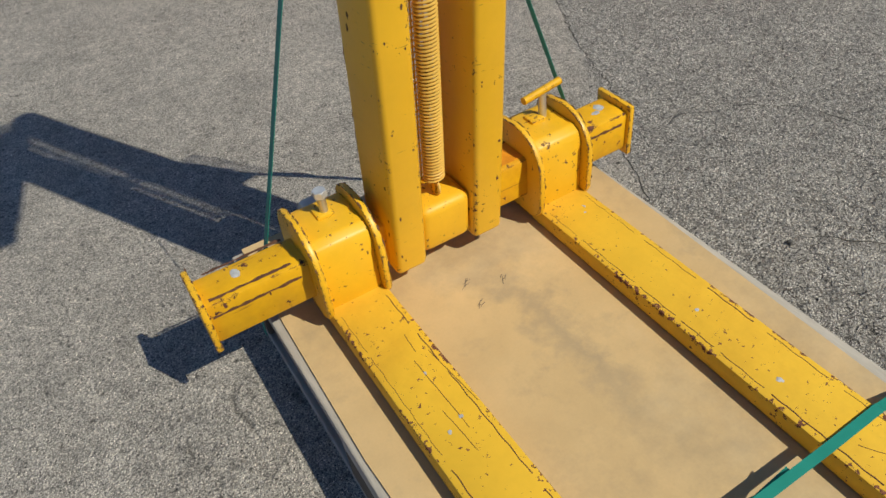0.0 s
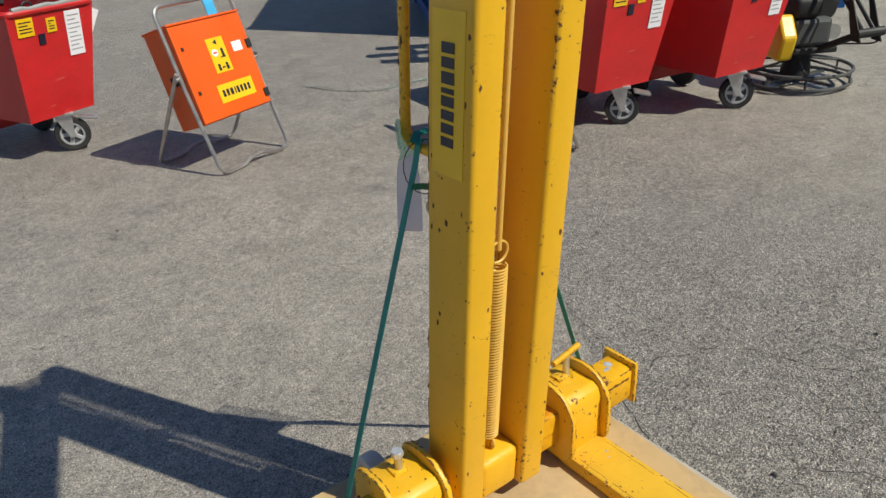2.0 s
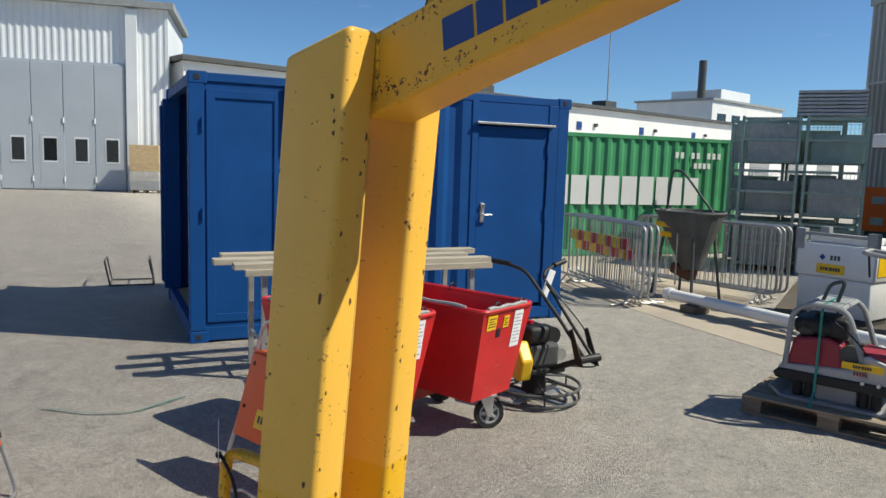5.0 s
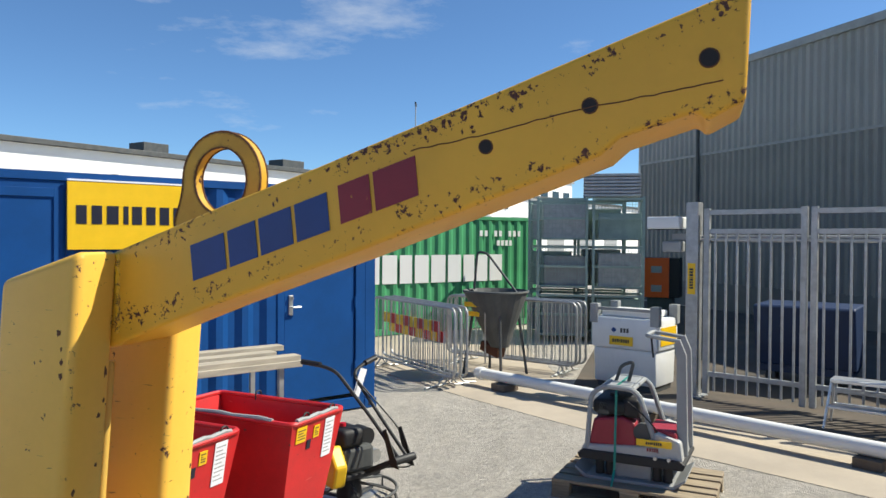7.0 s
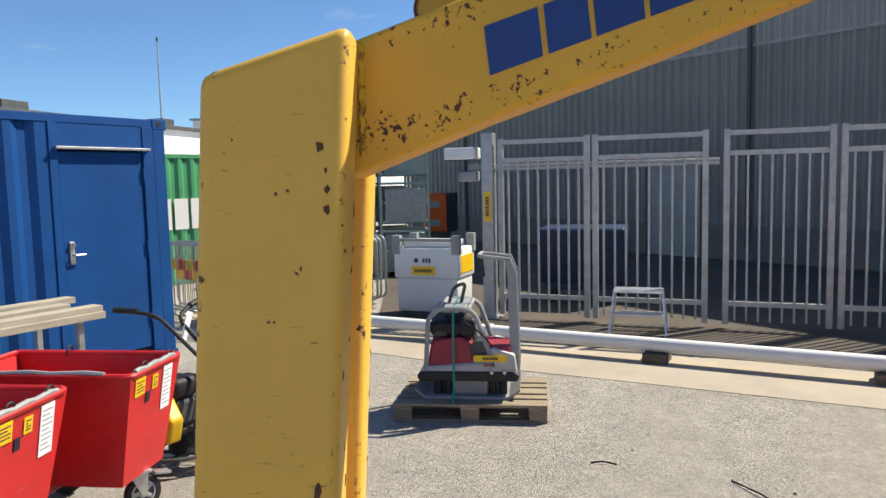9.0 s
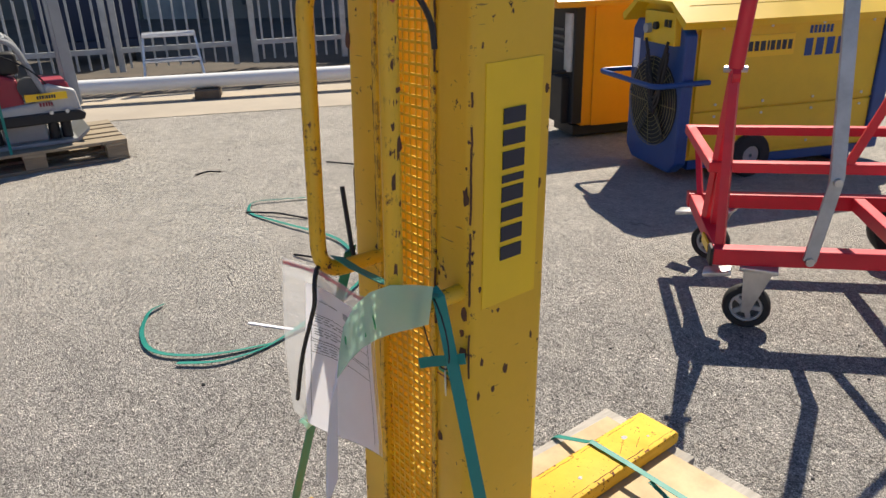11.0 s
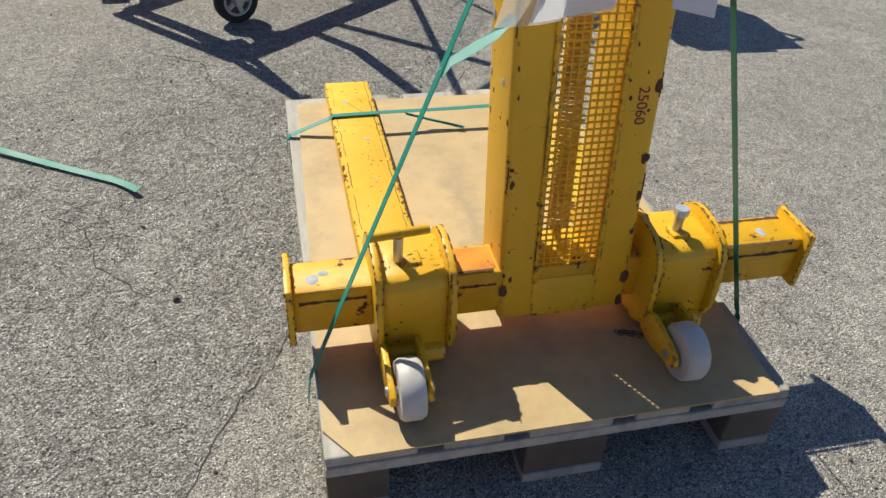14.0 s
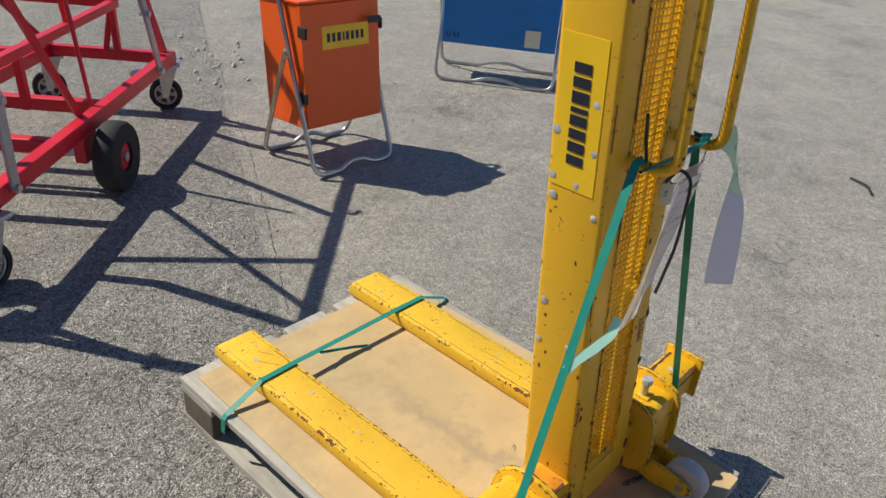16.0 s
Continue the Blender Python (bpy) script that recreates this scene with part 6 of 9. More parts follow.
def white_building():
    n, m = wall_frame((21.6, 29.6), (110.0, 6.9))
    ob = thing("white_building", (0, 0, 0), 0, "long white low industrial building with grey roller doors", "building")
    ob.matrix_world = m
    part("wall", box(0.0, n, 0.0, 0.4, 0.0, 6.25, 0.01), WHITE_PAINT, ob, "white painted wall")
    part("body", box(0.0, n, 0.4, 12.0, 0.0, 6.2), WHITE_PAINT, ob)
    part("roof", box(-0.2, n + 0.2, -0.35, 12.2, 6.25, 6.5, 0.02), GREY_DARK, ob, "dark flat roof edge")
    for k in range(9):
        x = 8.5 + k * 8.2
        d = part("roller_door", box(x, x + 4.2, -0.06, 0.02, 0.0, 4.2, 0.01), GREY_MID, ob, "grey roller door")
        for z in range(1, 9):
            part("slat_joint", box(x + 0.02, x + 4.18, -0.066, -0.058, z * 0.46, z * 0.46 + 0.03), GREY_DARK, d)
        part("number_sign", box(x + 4.9, x + 5.5, -0.05, 0.0, 4.6, 5.2, 0.01), BLUE_INK, ob, "small blue number sign")
        part("wall_lamp", box(x - 1.2, x - 0.9, -0.2, 0.0, 4.9, 5.15, 0.02), GREY_DARK, ob)
    for x, w in ((10.5, 1.6), (21.0, 2.0), (36.0, 1.5)):
        part("roof_vent", box(x, x + w, 2.0, 3.4, 6.4, 7.3, 0.02), GREY_DARK, ob)
    part("downpipe", rod((17.6, -0.1, 0), (17.6, -0.1, 6.2), 0.09, 10), GREY_DARK, ob)
    part("downpipe", rod((26.2, -0.1, 0), (26.2, -0.1, 6.2), 0.09, 10), GREY_DARK, ob)
    t = thing("plant_house", (104, 26, 0), -14, "far pale office block with a chimney on its roof", "building")
    part("wall", box(0, 22, 0, 12, 0, 11.5, 0.05), WHITE_PAINT, t)
    part("upper_wall", box(6, 15, 2, 10, 11.5, 13.6, 0.05), HALL_CLAD, t)
    part("roof", box(-0.3, 22.3, -0.3, 12.3, 11.5, 11.8), GREY_MID, t)
    part("chimney", rod((4.0, 4, 11.5), (4.0, 4, 17.5), 0.55, 14), GREY_DARK, t)
    for k in range(5):
        part("window", box(1.5 + k * 4.2, 3.9 + k * 4.2, -0.06, 0.02, 8.2, 9.8), GLASS_DARK, t)
    for p, hgt in (((86.0, 34.0, 0.0), 19.0), ((30.5, 52.0, 0.0), 14.0)):
        mast_ = thing("light_mast", p, 20, "tall thin grey light mast", "mast", "light masts")
        part("pole", rod((0, 0, 0), (0, 0, hgt), 0.14, 10, r2=0.07), GALV, mast_)
        part("lamp_bar", box(-1.2, 1.2, -0.1, 0.1, hgt - 0.15, hgt + 0.1), GREY_DARK, mast_)
    # plain sheds added out of view, to close the yard behind the camera
    for a, b, h in (((-45.0, 30.0), (4.0, 46.0), 6.5), ((-45.0, -30.0), (-45.0, 30.0), 6.0), ((0.0, -34.0), (-45.0, -30.0), 6.5), ((26.0, -24.0), (0.0, -34.0), 7.0)):
        n, m = wall_frame(a, b)
        q = thing("far_shed", (0, 0, 0), 0, "plain pale shed, added unseen to close the yard", "building", "sheds round the yard")
        q.matrix_world = m
        part("wall", corrugated(0, n, 0, h, 0.0, 0.04, 0.5), HALL_CLAD, q)
        part("roof", box(0, n, -0.3, 8.0, h, h + 0.25), GREY_MID, q)


white_building()


# ---- gates, fence posts and pipe ----
GATE_A = Vector((9.25, -0.42, 0))
GATE_D = Vector((-0.355, -0.935, 0)).normalized()
GATE_TURN = math.degrees(math.atan2(GATE_D.y, GATE_D.x))


def gate_leaf(s, width, name="sliding_gate"):
    g = thing(name, tuple(GATE_A + GATE_D * s), GATE_TURN, "galvanised steel bar gate leaf", "gate", "gate leaves")
    for x in (0.0, width - 0.07):
        part("stile", box(x, x + 0.07, -0.035, 0.035, 0.06, 2.42, 0.004), GALV, g)
    for z in (0.28, 2.10, 2.34):
        part("rail", box(0.07, width - 0.07, -0.025, 0.025, z, z + 0.06, 0.003), GALV, g)
    k = int((width - 0.2) / 0.125)
    for i in range(k):
        x = 0.14 + (width - 0.28) * i / max(1, k - 1)
        part("bar", box(x - 0.0125, x + 0.0125, -0.0125, 0.0125, 0.10, 2.12), GALV, g)
    return g


for s, w in ((0.12, 1.22), (1.38, 1.40), (2.95, 1.2), (4.2, 1.15)):
    gate_leaf(s, w)


def gate_post():
    p = thing("gate_post", tuple(GATE_A), GATE_TURN, "thick galvanised gate post with a floodlight and yellow sign", "post")
    part("column", box(-0.09, 0.07, -0.09, 0.07, 0.0, 2.5, 0.006), GALV, p)
    part("base_plate", box(-0.16, 0.14, -0.16, 0.14, 0.0, 0.02), GALV, p)
    lamp = part("floodlight", box(-0.60, -0.16, -0.16, 0.12, 2.16, 2.32, 0.02), WHITE_PLASTIC, p, "white floodlight housing")
    part("lamp_glass", box(-0.58, -0.2, -0.14, 0.1, 2.150, 2.162), GLASS_DARK, lamp)
    part("lamp_arm", box(-0.3, -0.08, -0.03, 0.03, 2.02, 2.10, 0.004), GREY_MID, p)
    part("camera_box", box(-0.42, -0.16, -0.08, 0.08, 1.86, 2.0, 0.02), GREY_MID, p)
    part("yellow_sign", box(-0.06, 0.04, -0.1, -0.092, 1.32, 1.72, 0.002), STICKER, p)
    letters(NAME8, 0.05, 0.001, 0.15, INK, p, Matrix.Translation((-0.01, -0.1005, 1.52)) @ pose(0, 0, 0, 0, 90, 0), name="name_block")
    for z, y in ((2.02, 0.02), (2.06, 0.05)):
        part("slide_tube", rod((0.0, y, z), (2.9, y, z), 0.025, 10), GALV, p)
    # the other end of the gates
    e = thing("gate_end_post", tuple(GATE_A + GATE_D * 5.42), GATE_TURN, "galvanised gate end post with switches", "post")
    part("column", box(-0.06, 0.1, -0.08, 0.08, 0.0, 2.45, 0.006), GALV, e)
    for z in (1.12, 1.28, 1.42):
        part("switch_box", box(0.0, 0.09, -0.13, -0.08, z, z + 0.11, 0.006), WHITE_PLASTIC if z != 1.28 else RED_FRAME, e)
    cab = thing("control_cabinet", (6.62, -5.3, 0.0), GATE_TURN, "white steel control cabinet on a stand beside the gate", "cabinet")
    part("stand", box(-0.04, 0.04, 0.04, 0.10, 0.0, 1.0, 0.004), GALV, cab)
    part("body", box(-0.20, 0.30, -0.1, 0.12, 0.96, 1.58, 0.008), WHITE_PLASTIC, cab)
    part("door", box(-0.19, 0.29, -0.115, -0.1, 0.975, 1.565, 0.004), WHITE_PLASTIC, cab)
    part("name_sticker", box(-0.02, 0.2, -0.12, -0.114, 1.25, 1.32), STICKER, cab)
    part("warning_sticker", box(-0.12, -0.06, -0.12, -0.114, 1.42, 1.48), BLUE_INK, cab)


gate_post()


def long_pipe(a, b, ends, blocks):
    a, b = Vector(a), Vector(b)
    off = Vector((a.x, a.y, 0.1))
    p = thing("white_pipe", (a.x, a.y, 0.1), 0, "long white steel pipe lying on timber blocks", "pipe", "white pipes")
    part("tube", rod(a - off, b - off, 0.072, 24), WHITE_PAINT, p, smooth=True)
    d = (b - a).normalized()
    for e in ends:
        q = a.lerp(b, e)
        part("end_flange", rod(q - off - d * 0.035, q - off + d * 0.035, 0.086, 24), WHITE_PLASTIC, p, smooth=True)
    turn = math.degrees(math.atan2(d.y, d.x))
    for k in blocks:
        q = a.lerp(b, k)
        ob = part("timber_block", box(-0.12, 0.12, -0.14, 0.14, 0.0, 0.0955, 0.008), BLOCK_WOOD, None, "dark weathered timber block under a pipe", category="timber block", group="blocks under the pipe")
        ob.matrix_world = pose(q.x, q.y, 0.004, 0, 0, turn)


long_pipe((8.90, 2.40, 0.172), (5.0, -5.1, 0.172), (0.01, 0.36, 0.98), (0.06, 0.31, 0.58, 0.82))


def step_stool():
    s = thing("step_stool", (8.2, -1.82, 0.0), GATE_TURN + 2, "small aluminium folding step stool", "step stool")
    for x in (0.0, 0.66):
        dx = 0.05 if x == 0 else -0.05
        for y0, y1 in ((-0.2, -0.07), (0.2, 0.07)):
            part("leg", tube([(x, y0, 0.0), (x + dx, y1, 0.5)], 0, flat=(0.05, 0.022, (1, 0, 0))), ALU, s)
    part("tread", box(0.04, 0.62, -0.13, 0.13, 0.49, 0.53, 0.006), ALU, s)
    part("step", box(0.03, 0.63, -0.2, -0.1, 0.22, 0.25, 0.005), ALU, s)
    part("brace", box(0.03, 0.63, 0.13, 0.17, 0.2, 0.23, 0.005), ALU, s)


ALU = mat("aluminium", (0.70, 0.71, 0.72), 0.4, 0.75, var=0.08, scale=10, bump=0.03)
step_stool()


def fuel_tank():
    a, b = Vector((9.46, 0.92, 0)), Vector((9.12, 0.04, 0))
    d = b - a
    t = thing("fuel_tank", (a.x, a.y, 0.0), math.degrees(math.atan2(d.y, d.x)), "white square fuel tank with a grey cover frame", "tank")
    part("lower_body", prism([(0.03, 0.08), (0.0, 0.5), (0.0, 0.55), (0.62, 0.55), (0.62, 0.5), (0.59, 0.08)], 0.03, 0.93, 0.02), WHITE_PLASTIC, t, smooth=True)
    part("upper_body", box(0.0, 0.96, -0.02, 0.64, 0.55, 0.97, 0.03), WHITE_PLASTIC, t, smooth=True)
    part("foot", box(0.06, 0.9, 0.06, 0.56, 0.0, 0.09, 0.01), GREY_DARK, t)
    for x in (-0.02, 0.86):
        for y in (-0.03, 0.56):
            part("corner_bracket", box(x, x + 0.12, y, y + 0.1, 0.88, 1.14, 0.01), GREY_MID, t)
    part("lid", box(0.12, 0.84, 0.05, 0.58, 0.97, 1.06, 0.02), WHITE_PLASTIC, t)
    part("cover_frame", box(0.1, 0.86, -0.02, 0.02, 1.06, 1.1, 0.006), GREY_MID, t)
    part("name_plate", box(0.28, 0.62, -0.028, -0.018, 0.60, 0.72), STICKER, t)
    letters(NAME8, 0.045, 0.001, 0.18, INK, t, Matrix.Translation((0.45, -0.0285, 0.66)), name="name_block")
    letters((1, 1, 1), 0.06, 0.001, 0.2, GREY_DARK, t, Matrix.Translation((0.5, -0.0205, 0.80)), name="maker_block")
    part("maker_mark", rod((0.34, -0.0215, 0.80), (0.34, -0.019, 0.80), 0.04, 4), BLUE_INK, t)
    part("side_sign", box(0.962, 0.968, 0.08, 0.56, 0.62, 0.86), STICKER, t)


fuel_tank()


# ---- barriers ----
def barrier(length=2.3):
    b = thing("crowd_barrier", (0, 0, 0), 0, "galvanised crowd-control barrier with upright bars", "barrier", "crowd barriers")
    loop = rounded([(0.0, 0, 0.15), (0.0, 0, 1.08), (length, 0, 1.08), (length, 0, 0.15)], 0.12, 6, closed=True)
    part("frame", tube(loop, 0.019, 8, closed=True), GALV, b, smooth=True)
    k = 17
    for i in range(1, k):
        x = length * i / k
        part("bar", rod((x, 0, 0.16), (x, 0, 1.07), 0.0075, 6), GALV, b)
    for x in (0.25, length - 0.25):
        part("foot", tube(rounded([(x, -0.3, 0.012), (x, -0.1, 0.03), (x, 0, 0.16), (x, 0.1, 0.03), (x, 0.3, 0.012)], 0.06, 3), 0.012, 6), GALV, b)
    return b


bar_turn = math.degrees(math.atan2(0.79, 0.61))
bars = barrier()
bars.matrix_world = pose(8.42, 2.57, 0.004, 0, 0, bar_turn)
for x, y, t in ((8.52, 2.52, bar_turn - 1.5), (8.64, 2.47, bar_turn - 2.5), (9.98, 1.22, 74.0), (10.1, 1.18, 75.0), (10.25, 1.12, 76.0)):
    copy_thing(bars, pose(x, y, 0.004, 0, 0, t))
for k, off in enumerate((0.0, 0.16)):
    r = thing("reflector_board", (0, 0, 0), 0, "red and yellow striped reflector board on a barrier", "reflector", "reflector boards")
    r.matrix_world = pose(8.42 + 0.12 * k, 2.57 - 0.04 * k, 0.72 - off, 0, 0, bar_turn)
    for i in range(8):
        part("stripe", box(0.42 + i * 0.2, 0.62 + i * 0.2, -0.026, -0.02, 0.0, 0.15), (RED, STICKER)[i % 2], r)


SKIP_STEEL = mat("cement_stained_steel", (0.085, 0.09, 0.088), 0.75, 0.1, var=0.2, scale=4, bump=0.2, dirt=0.6, dirt_color=(0.2, 0.195, 0.18))


def concrete_hopper():
    h = thing("concrete_skip", (9.75, 2.38, 0.0), GATE_TURN, "dark grey steel concrete skip with a lifting yoke", "concrete skip")
    bm = bmesh.new()
    rings = []
    for z, w, dx in ((0.42, 0.17, 0.1), (0.62, 0.27, 0.06), (1.22, 0.58, 0.0), (1.25, 0.58, 0.0), (1.22, 0.55, 0.0), (0.66, 0.25, 0.05)):
        rings.append([bm.verts.new((math.cos(a) * w + dx, math.sin(a) * w, z)) for a in [radians(15 * k) for k in range(24)]])
    for i in range(len(rings) - 1):
        for j in range(24):
            bm.faces.new((rings[i][j], rings[i][(j + 1) % 24], rings[i + 1][(j + 1) % 24], rings[i + 1][j]))
    bm.faces.new(rings[0][::-1])
    bm.faces.new(rings[-1])
    part("bucket", bm, SKIP_STEEL, h, "dark grey conical bucket")
    part("rim", tube([(0.585 * math.cos(a), 0.585 * math.sin(a), 1.235) for a in [radians(15 * k) for k in range(24)]], 0.022, 6, closed=True), SKIP_STEEL, h, smooth=True)
    part("yoke", tube(rounded([(-0.5, 0, 1.2), (-0.42, 0, 1.82), (-0.2, 0, 1.8), (0.5, 0, 1.2)], 0.08, 4), 0.02, 8), GREY_DARK, h)
    for x in (-0.5, 0.5):
        part("pivot", rod((x, -0.06, 1.2), (x, 0.06, 1.2), 0.05, 12), GREY_DARK, h)
    for sx in (-0.42, 0.42):
        for sy in (-0.4, 0.4):
            part("leg", tube([(sx, sy, 0.0), (sx * 0.72, sy * 0.72, 0.9)], 0.026, 8), GREY_DARK, h)
    part("chute", box(-0.35, 0.05, -0.12, 0.12, 0.28, 0.42, 0.01, m=pose(0, 0, 0, 0, 14, 0)), RUST, h)
    part("lever", rod((0.0, -0.3, 0.2), (0.08, -0.42, 0.95), 0.014, 8), GALV, h)
    for k in range(2):
        part("print_block", box(-0.35 + 0.02 * k, -0.05, -0.47 + 0.045 * k, -0.46 + 0.045 * k, 1.02 - 0.14 * k, 1.09 - 0.14 * k, m=pose(0, 0, 0, 0, 0, 0)), STICKER, h)
    return h


skip = concrete_hopper()
skip.scale = (0.82, 0.82, 1.0)


# ---- stillage cages and things behind the gate ----
def cage():
    c = thing("stillage_cage", (0, 0, 0), 0, "grey-green steel mesh stillage cage, stacked", "stillage", "stacked stillages")
    for x in (0.0, 0.95):
        for y in (0.0, 0.75):
            part("post", box(x, x + 0.05, y, y + 0.05, 0.0, 0.95), CAGE_GREEN, c)
    for z in (0.1, 0.5, 0.88):
        for y in (0.0, 0.76):
            part("rail", box(0.05, 0.95, y, y + 0.04, z, z + 0.045), CAGE_GREEN, c)
        for x in (0.0, 0.96):
            part("side_rail", box(x, x + 0.04, 0.05, 0.75, z, z + 0.045), CAGE_GREEN, c)
    part("deck", box(0.0, 1.0, 0.0, 0.8, 0.1, 0.125), CAGE_GREEN, c)
    bm = bmesh.new()
    for z in (0.22, 0.32, 0.42, 0.62, 0.72, 0.8):
        box(0.05, 0.95, 0.012, 0.018, z - 0.003, z + 0.003, bm=bm)
        box(0.012, 0.018, 0.05, 0.75, z - 0.003, z + 0.003, bm=bm)
    for i in range(1, 14):
        box(0.05 + 0.9 * i / 14 - 0.003, 0.05 + 0.9 * i / 14 + 0.003, 0.012, 0.018, 0.12, 0.9, bm=bm)
        box(0.012, 0.018, 0.05 + 0.7 * i / 14 - 0.003, 0.05 + 0.7 * i / 14 + 0.003, 0.12, 0.9, bm=bm)
    part("mesh_panel", bm, CAGE_GREEN, c, kind="stuff")
    return c


CAGE_GREEN = mat("grey_green_steel", (0.30, 0.39, 0.35), 0.55, 0.3, var=0.15, scale=5, bump=0.05)
CAGE_TURN = -81.7
first = cage()
first.matrix_world = pose(13.6, 2.6, 0.004, 0, 0, CAGE_TURN)
cd = Vector((math.cos(radians(CAGE_TURN)), math.sin(radians(CAGE_TURN)), 0))
for col in range(2):
    for lev in range(3):
        if col or lev:
            q = Vector((13.6, 2.6, 0)) + cd * (1.08 * col)
            copy_thing(first, pose(q.x, q.y, 0.004 + 0.95 * lev, 0, 0, CAGE_TURN))
for col in range(2):
    for lev in range(3):
        q = Vector((13.6, 2.6, 0)) + cd * (1.02 * col - 0.25) + Vector((-cd.y, cd.x, 0)) * 0.95
        copy_thing(first, pose(q.x, q.y, 0.004 + 0.95 * lev, 0, 0, CAGE_TURN))
        ob = part("stacked_panel", box(0.08, 0.9, 0.1, 0.7, 0, 0.62 + 0.05 * ((col + lev) % 3), 0.01), (GREY_MID, CAGE_GREEN, GALV)[(col * 2 + lev) % 3], None, "grey panel block stacked in a cage", category="panels", group="stacked panels")
        ob.matrix_world = pose(q.x, q.y, 0.134 + 0.95 * lev, 0, 0, CAGE_TURN)
for k, (s, z0, hh) in enumerate(((0.05, 0.13, 0.70), (1.12, 1.08, 0.66), (1.1, 0.13, 0.72), (0.06, 1.08, 0.6), (0.05, 2.03, 0.68), (1.12, 2.03, 0.5))):
    q = Vector((13.6, 2.6, 0)) + cd * s
    ob = part("stacked_panel", box(0.08, 0.9, 0.1, 0.7, 0, hh, 0.01), (GREY_MID, GALV, CAGE_GREEN)[k % 3], None, "grey panel block stacked in a cage", category="panels", group="stacked panels")
    ob.matrix_world = pose(q.x, q.y, 0.004 + z0, 0, 0, CAGE_TURN)
q = Vector((13.6, 2.6, 0)) + cd * 0.9
for k in range(7):
    ob = part("metal_tray", box(0.0, 1.1, 0.05, 0.75, 0, 0.055, 0.01), GALV, None, "pale metal tray stacked on top of cages", category="tray", group="stacked trays")
    ob.matrix_world = pose(q.x + 0.01 * (k % 3), q.y, 2.858 + 0.066 * k, 0, 0, CAGE_TURN)


def red_cabinet():
    c = thing("hose_cabinet", (17.75, 0.86, 0.0), GATE_TURN + 16, "orange-red cabinet with two small windows on a stand", "cabinet")
    part("stand", box(0.1, 0.7, 0.05, 0.45, 0.0, 0.67, 0.01), GREY_DARK, c)
    part("body", box(0.0, 0.86, 0.0, 0.6, 0.62, 1.58, 0.015), BLACK, c)
    part("door", box(-0.005, 0.62, -0.03, 0.0, 0.62, 1.58, 0.01), ORANGE, c)
    for z in (0.76, 1.22):
        part("window", box(0.2, 0.45, -0.036, -0.028, z, z + 0.16, 0.004), GREY_MID, c)


red_cabinet()


# blue paint darkened to carry the shade behind the gates
SHADED_BLUE = mat("shaded_blue_paint", (0.004, 0.022, 0.075), 0.5, var=0.15, scale=3, bump=0.05, dirt=0.35, dirt_color=(0.02, 0.03, 0.06))


def blue_skip():
    b = thing("tipping_skip", (10.3, -1.2, 0.0), GATE_TURN + 4, "blue steel tipping skip on castors behind the gate, painted as shaded", "skip")
    part("tub", prism([(0.1, 0.3), (-0.1, 1.12), (-0.06, 1.14), (0.9, 1.14), (0.9, 0.3)], 0.0, 1.25, 0.02), SHADED_BLUE, b)
    part("frame", box(0.05, 1.2, 0.12, 0.85, 0.2, 0.3, 0.01), SHADED_BLUE, b)
    for x in (0.15, 1.1):
        for y in (0.2, 0.78):
            part("castor", ring_of(0.1, 0.02, 0.05, 18, "x", at=(x, y, 0.1)), RUBBER, b)


blue_skip()


# ---- plate compactor on its pallet ----
AGED_PINE = mat("aged_pine", (0.27, 0.215, 0.145), 0.85, var=0.22, scale=5, fine=26, bump=0.4, stretch=(6, 1, 6), dirt=0.5, dirt_color=(0.15, 0.12, 0.09), rand=0.2)
HOOD_GREY = mat("pale_grey_hood", (0.42, 0.42, 0.41), 0.5, var=0.1, scale=6, bump=0.05, dirt=0.5, dirt_color=(0.26, 0.25, 0.23))


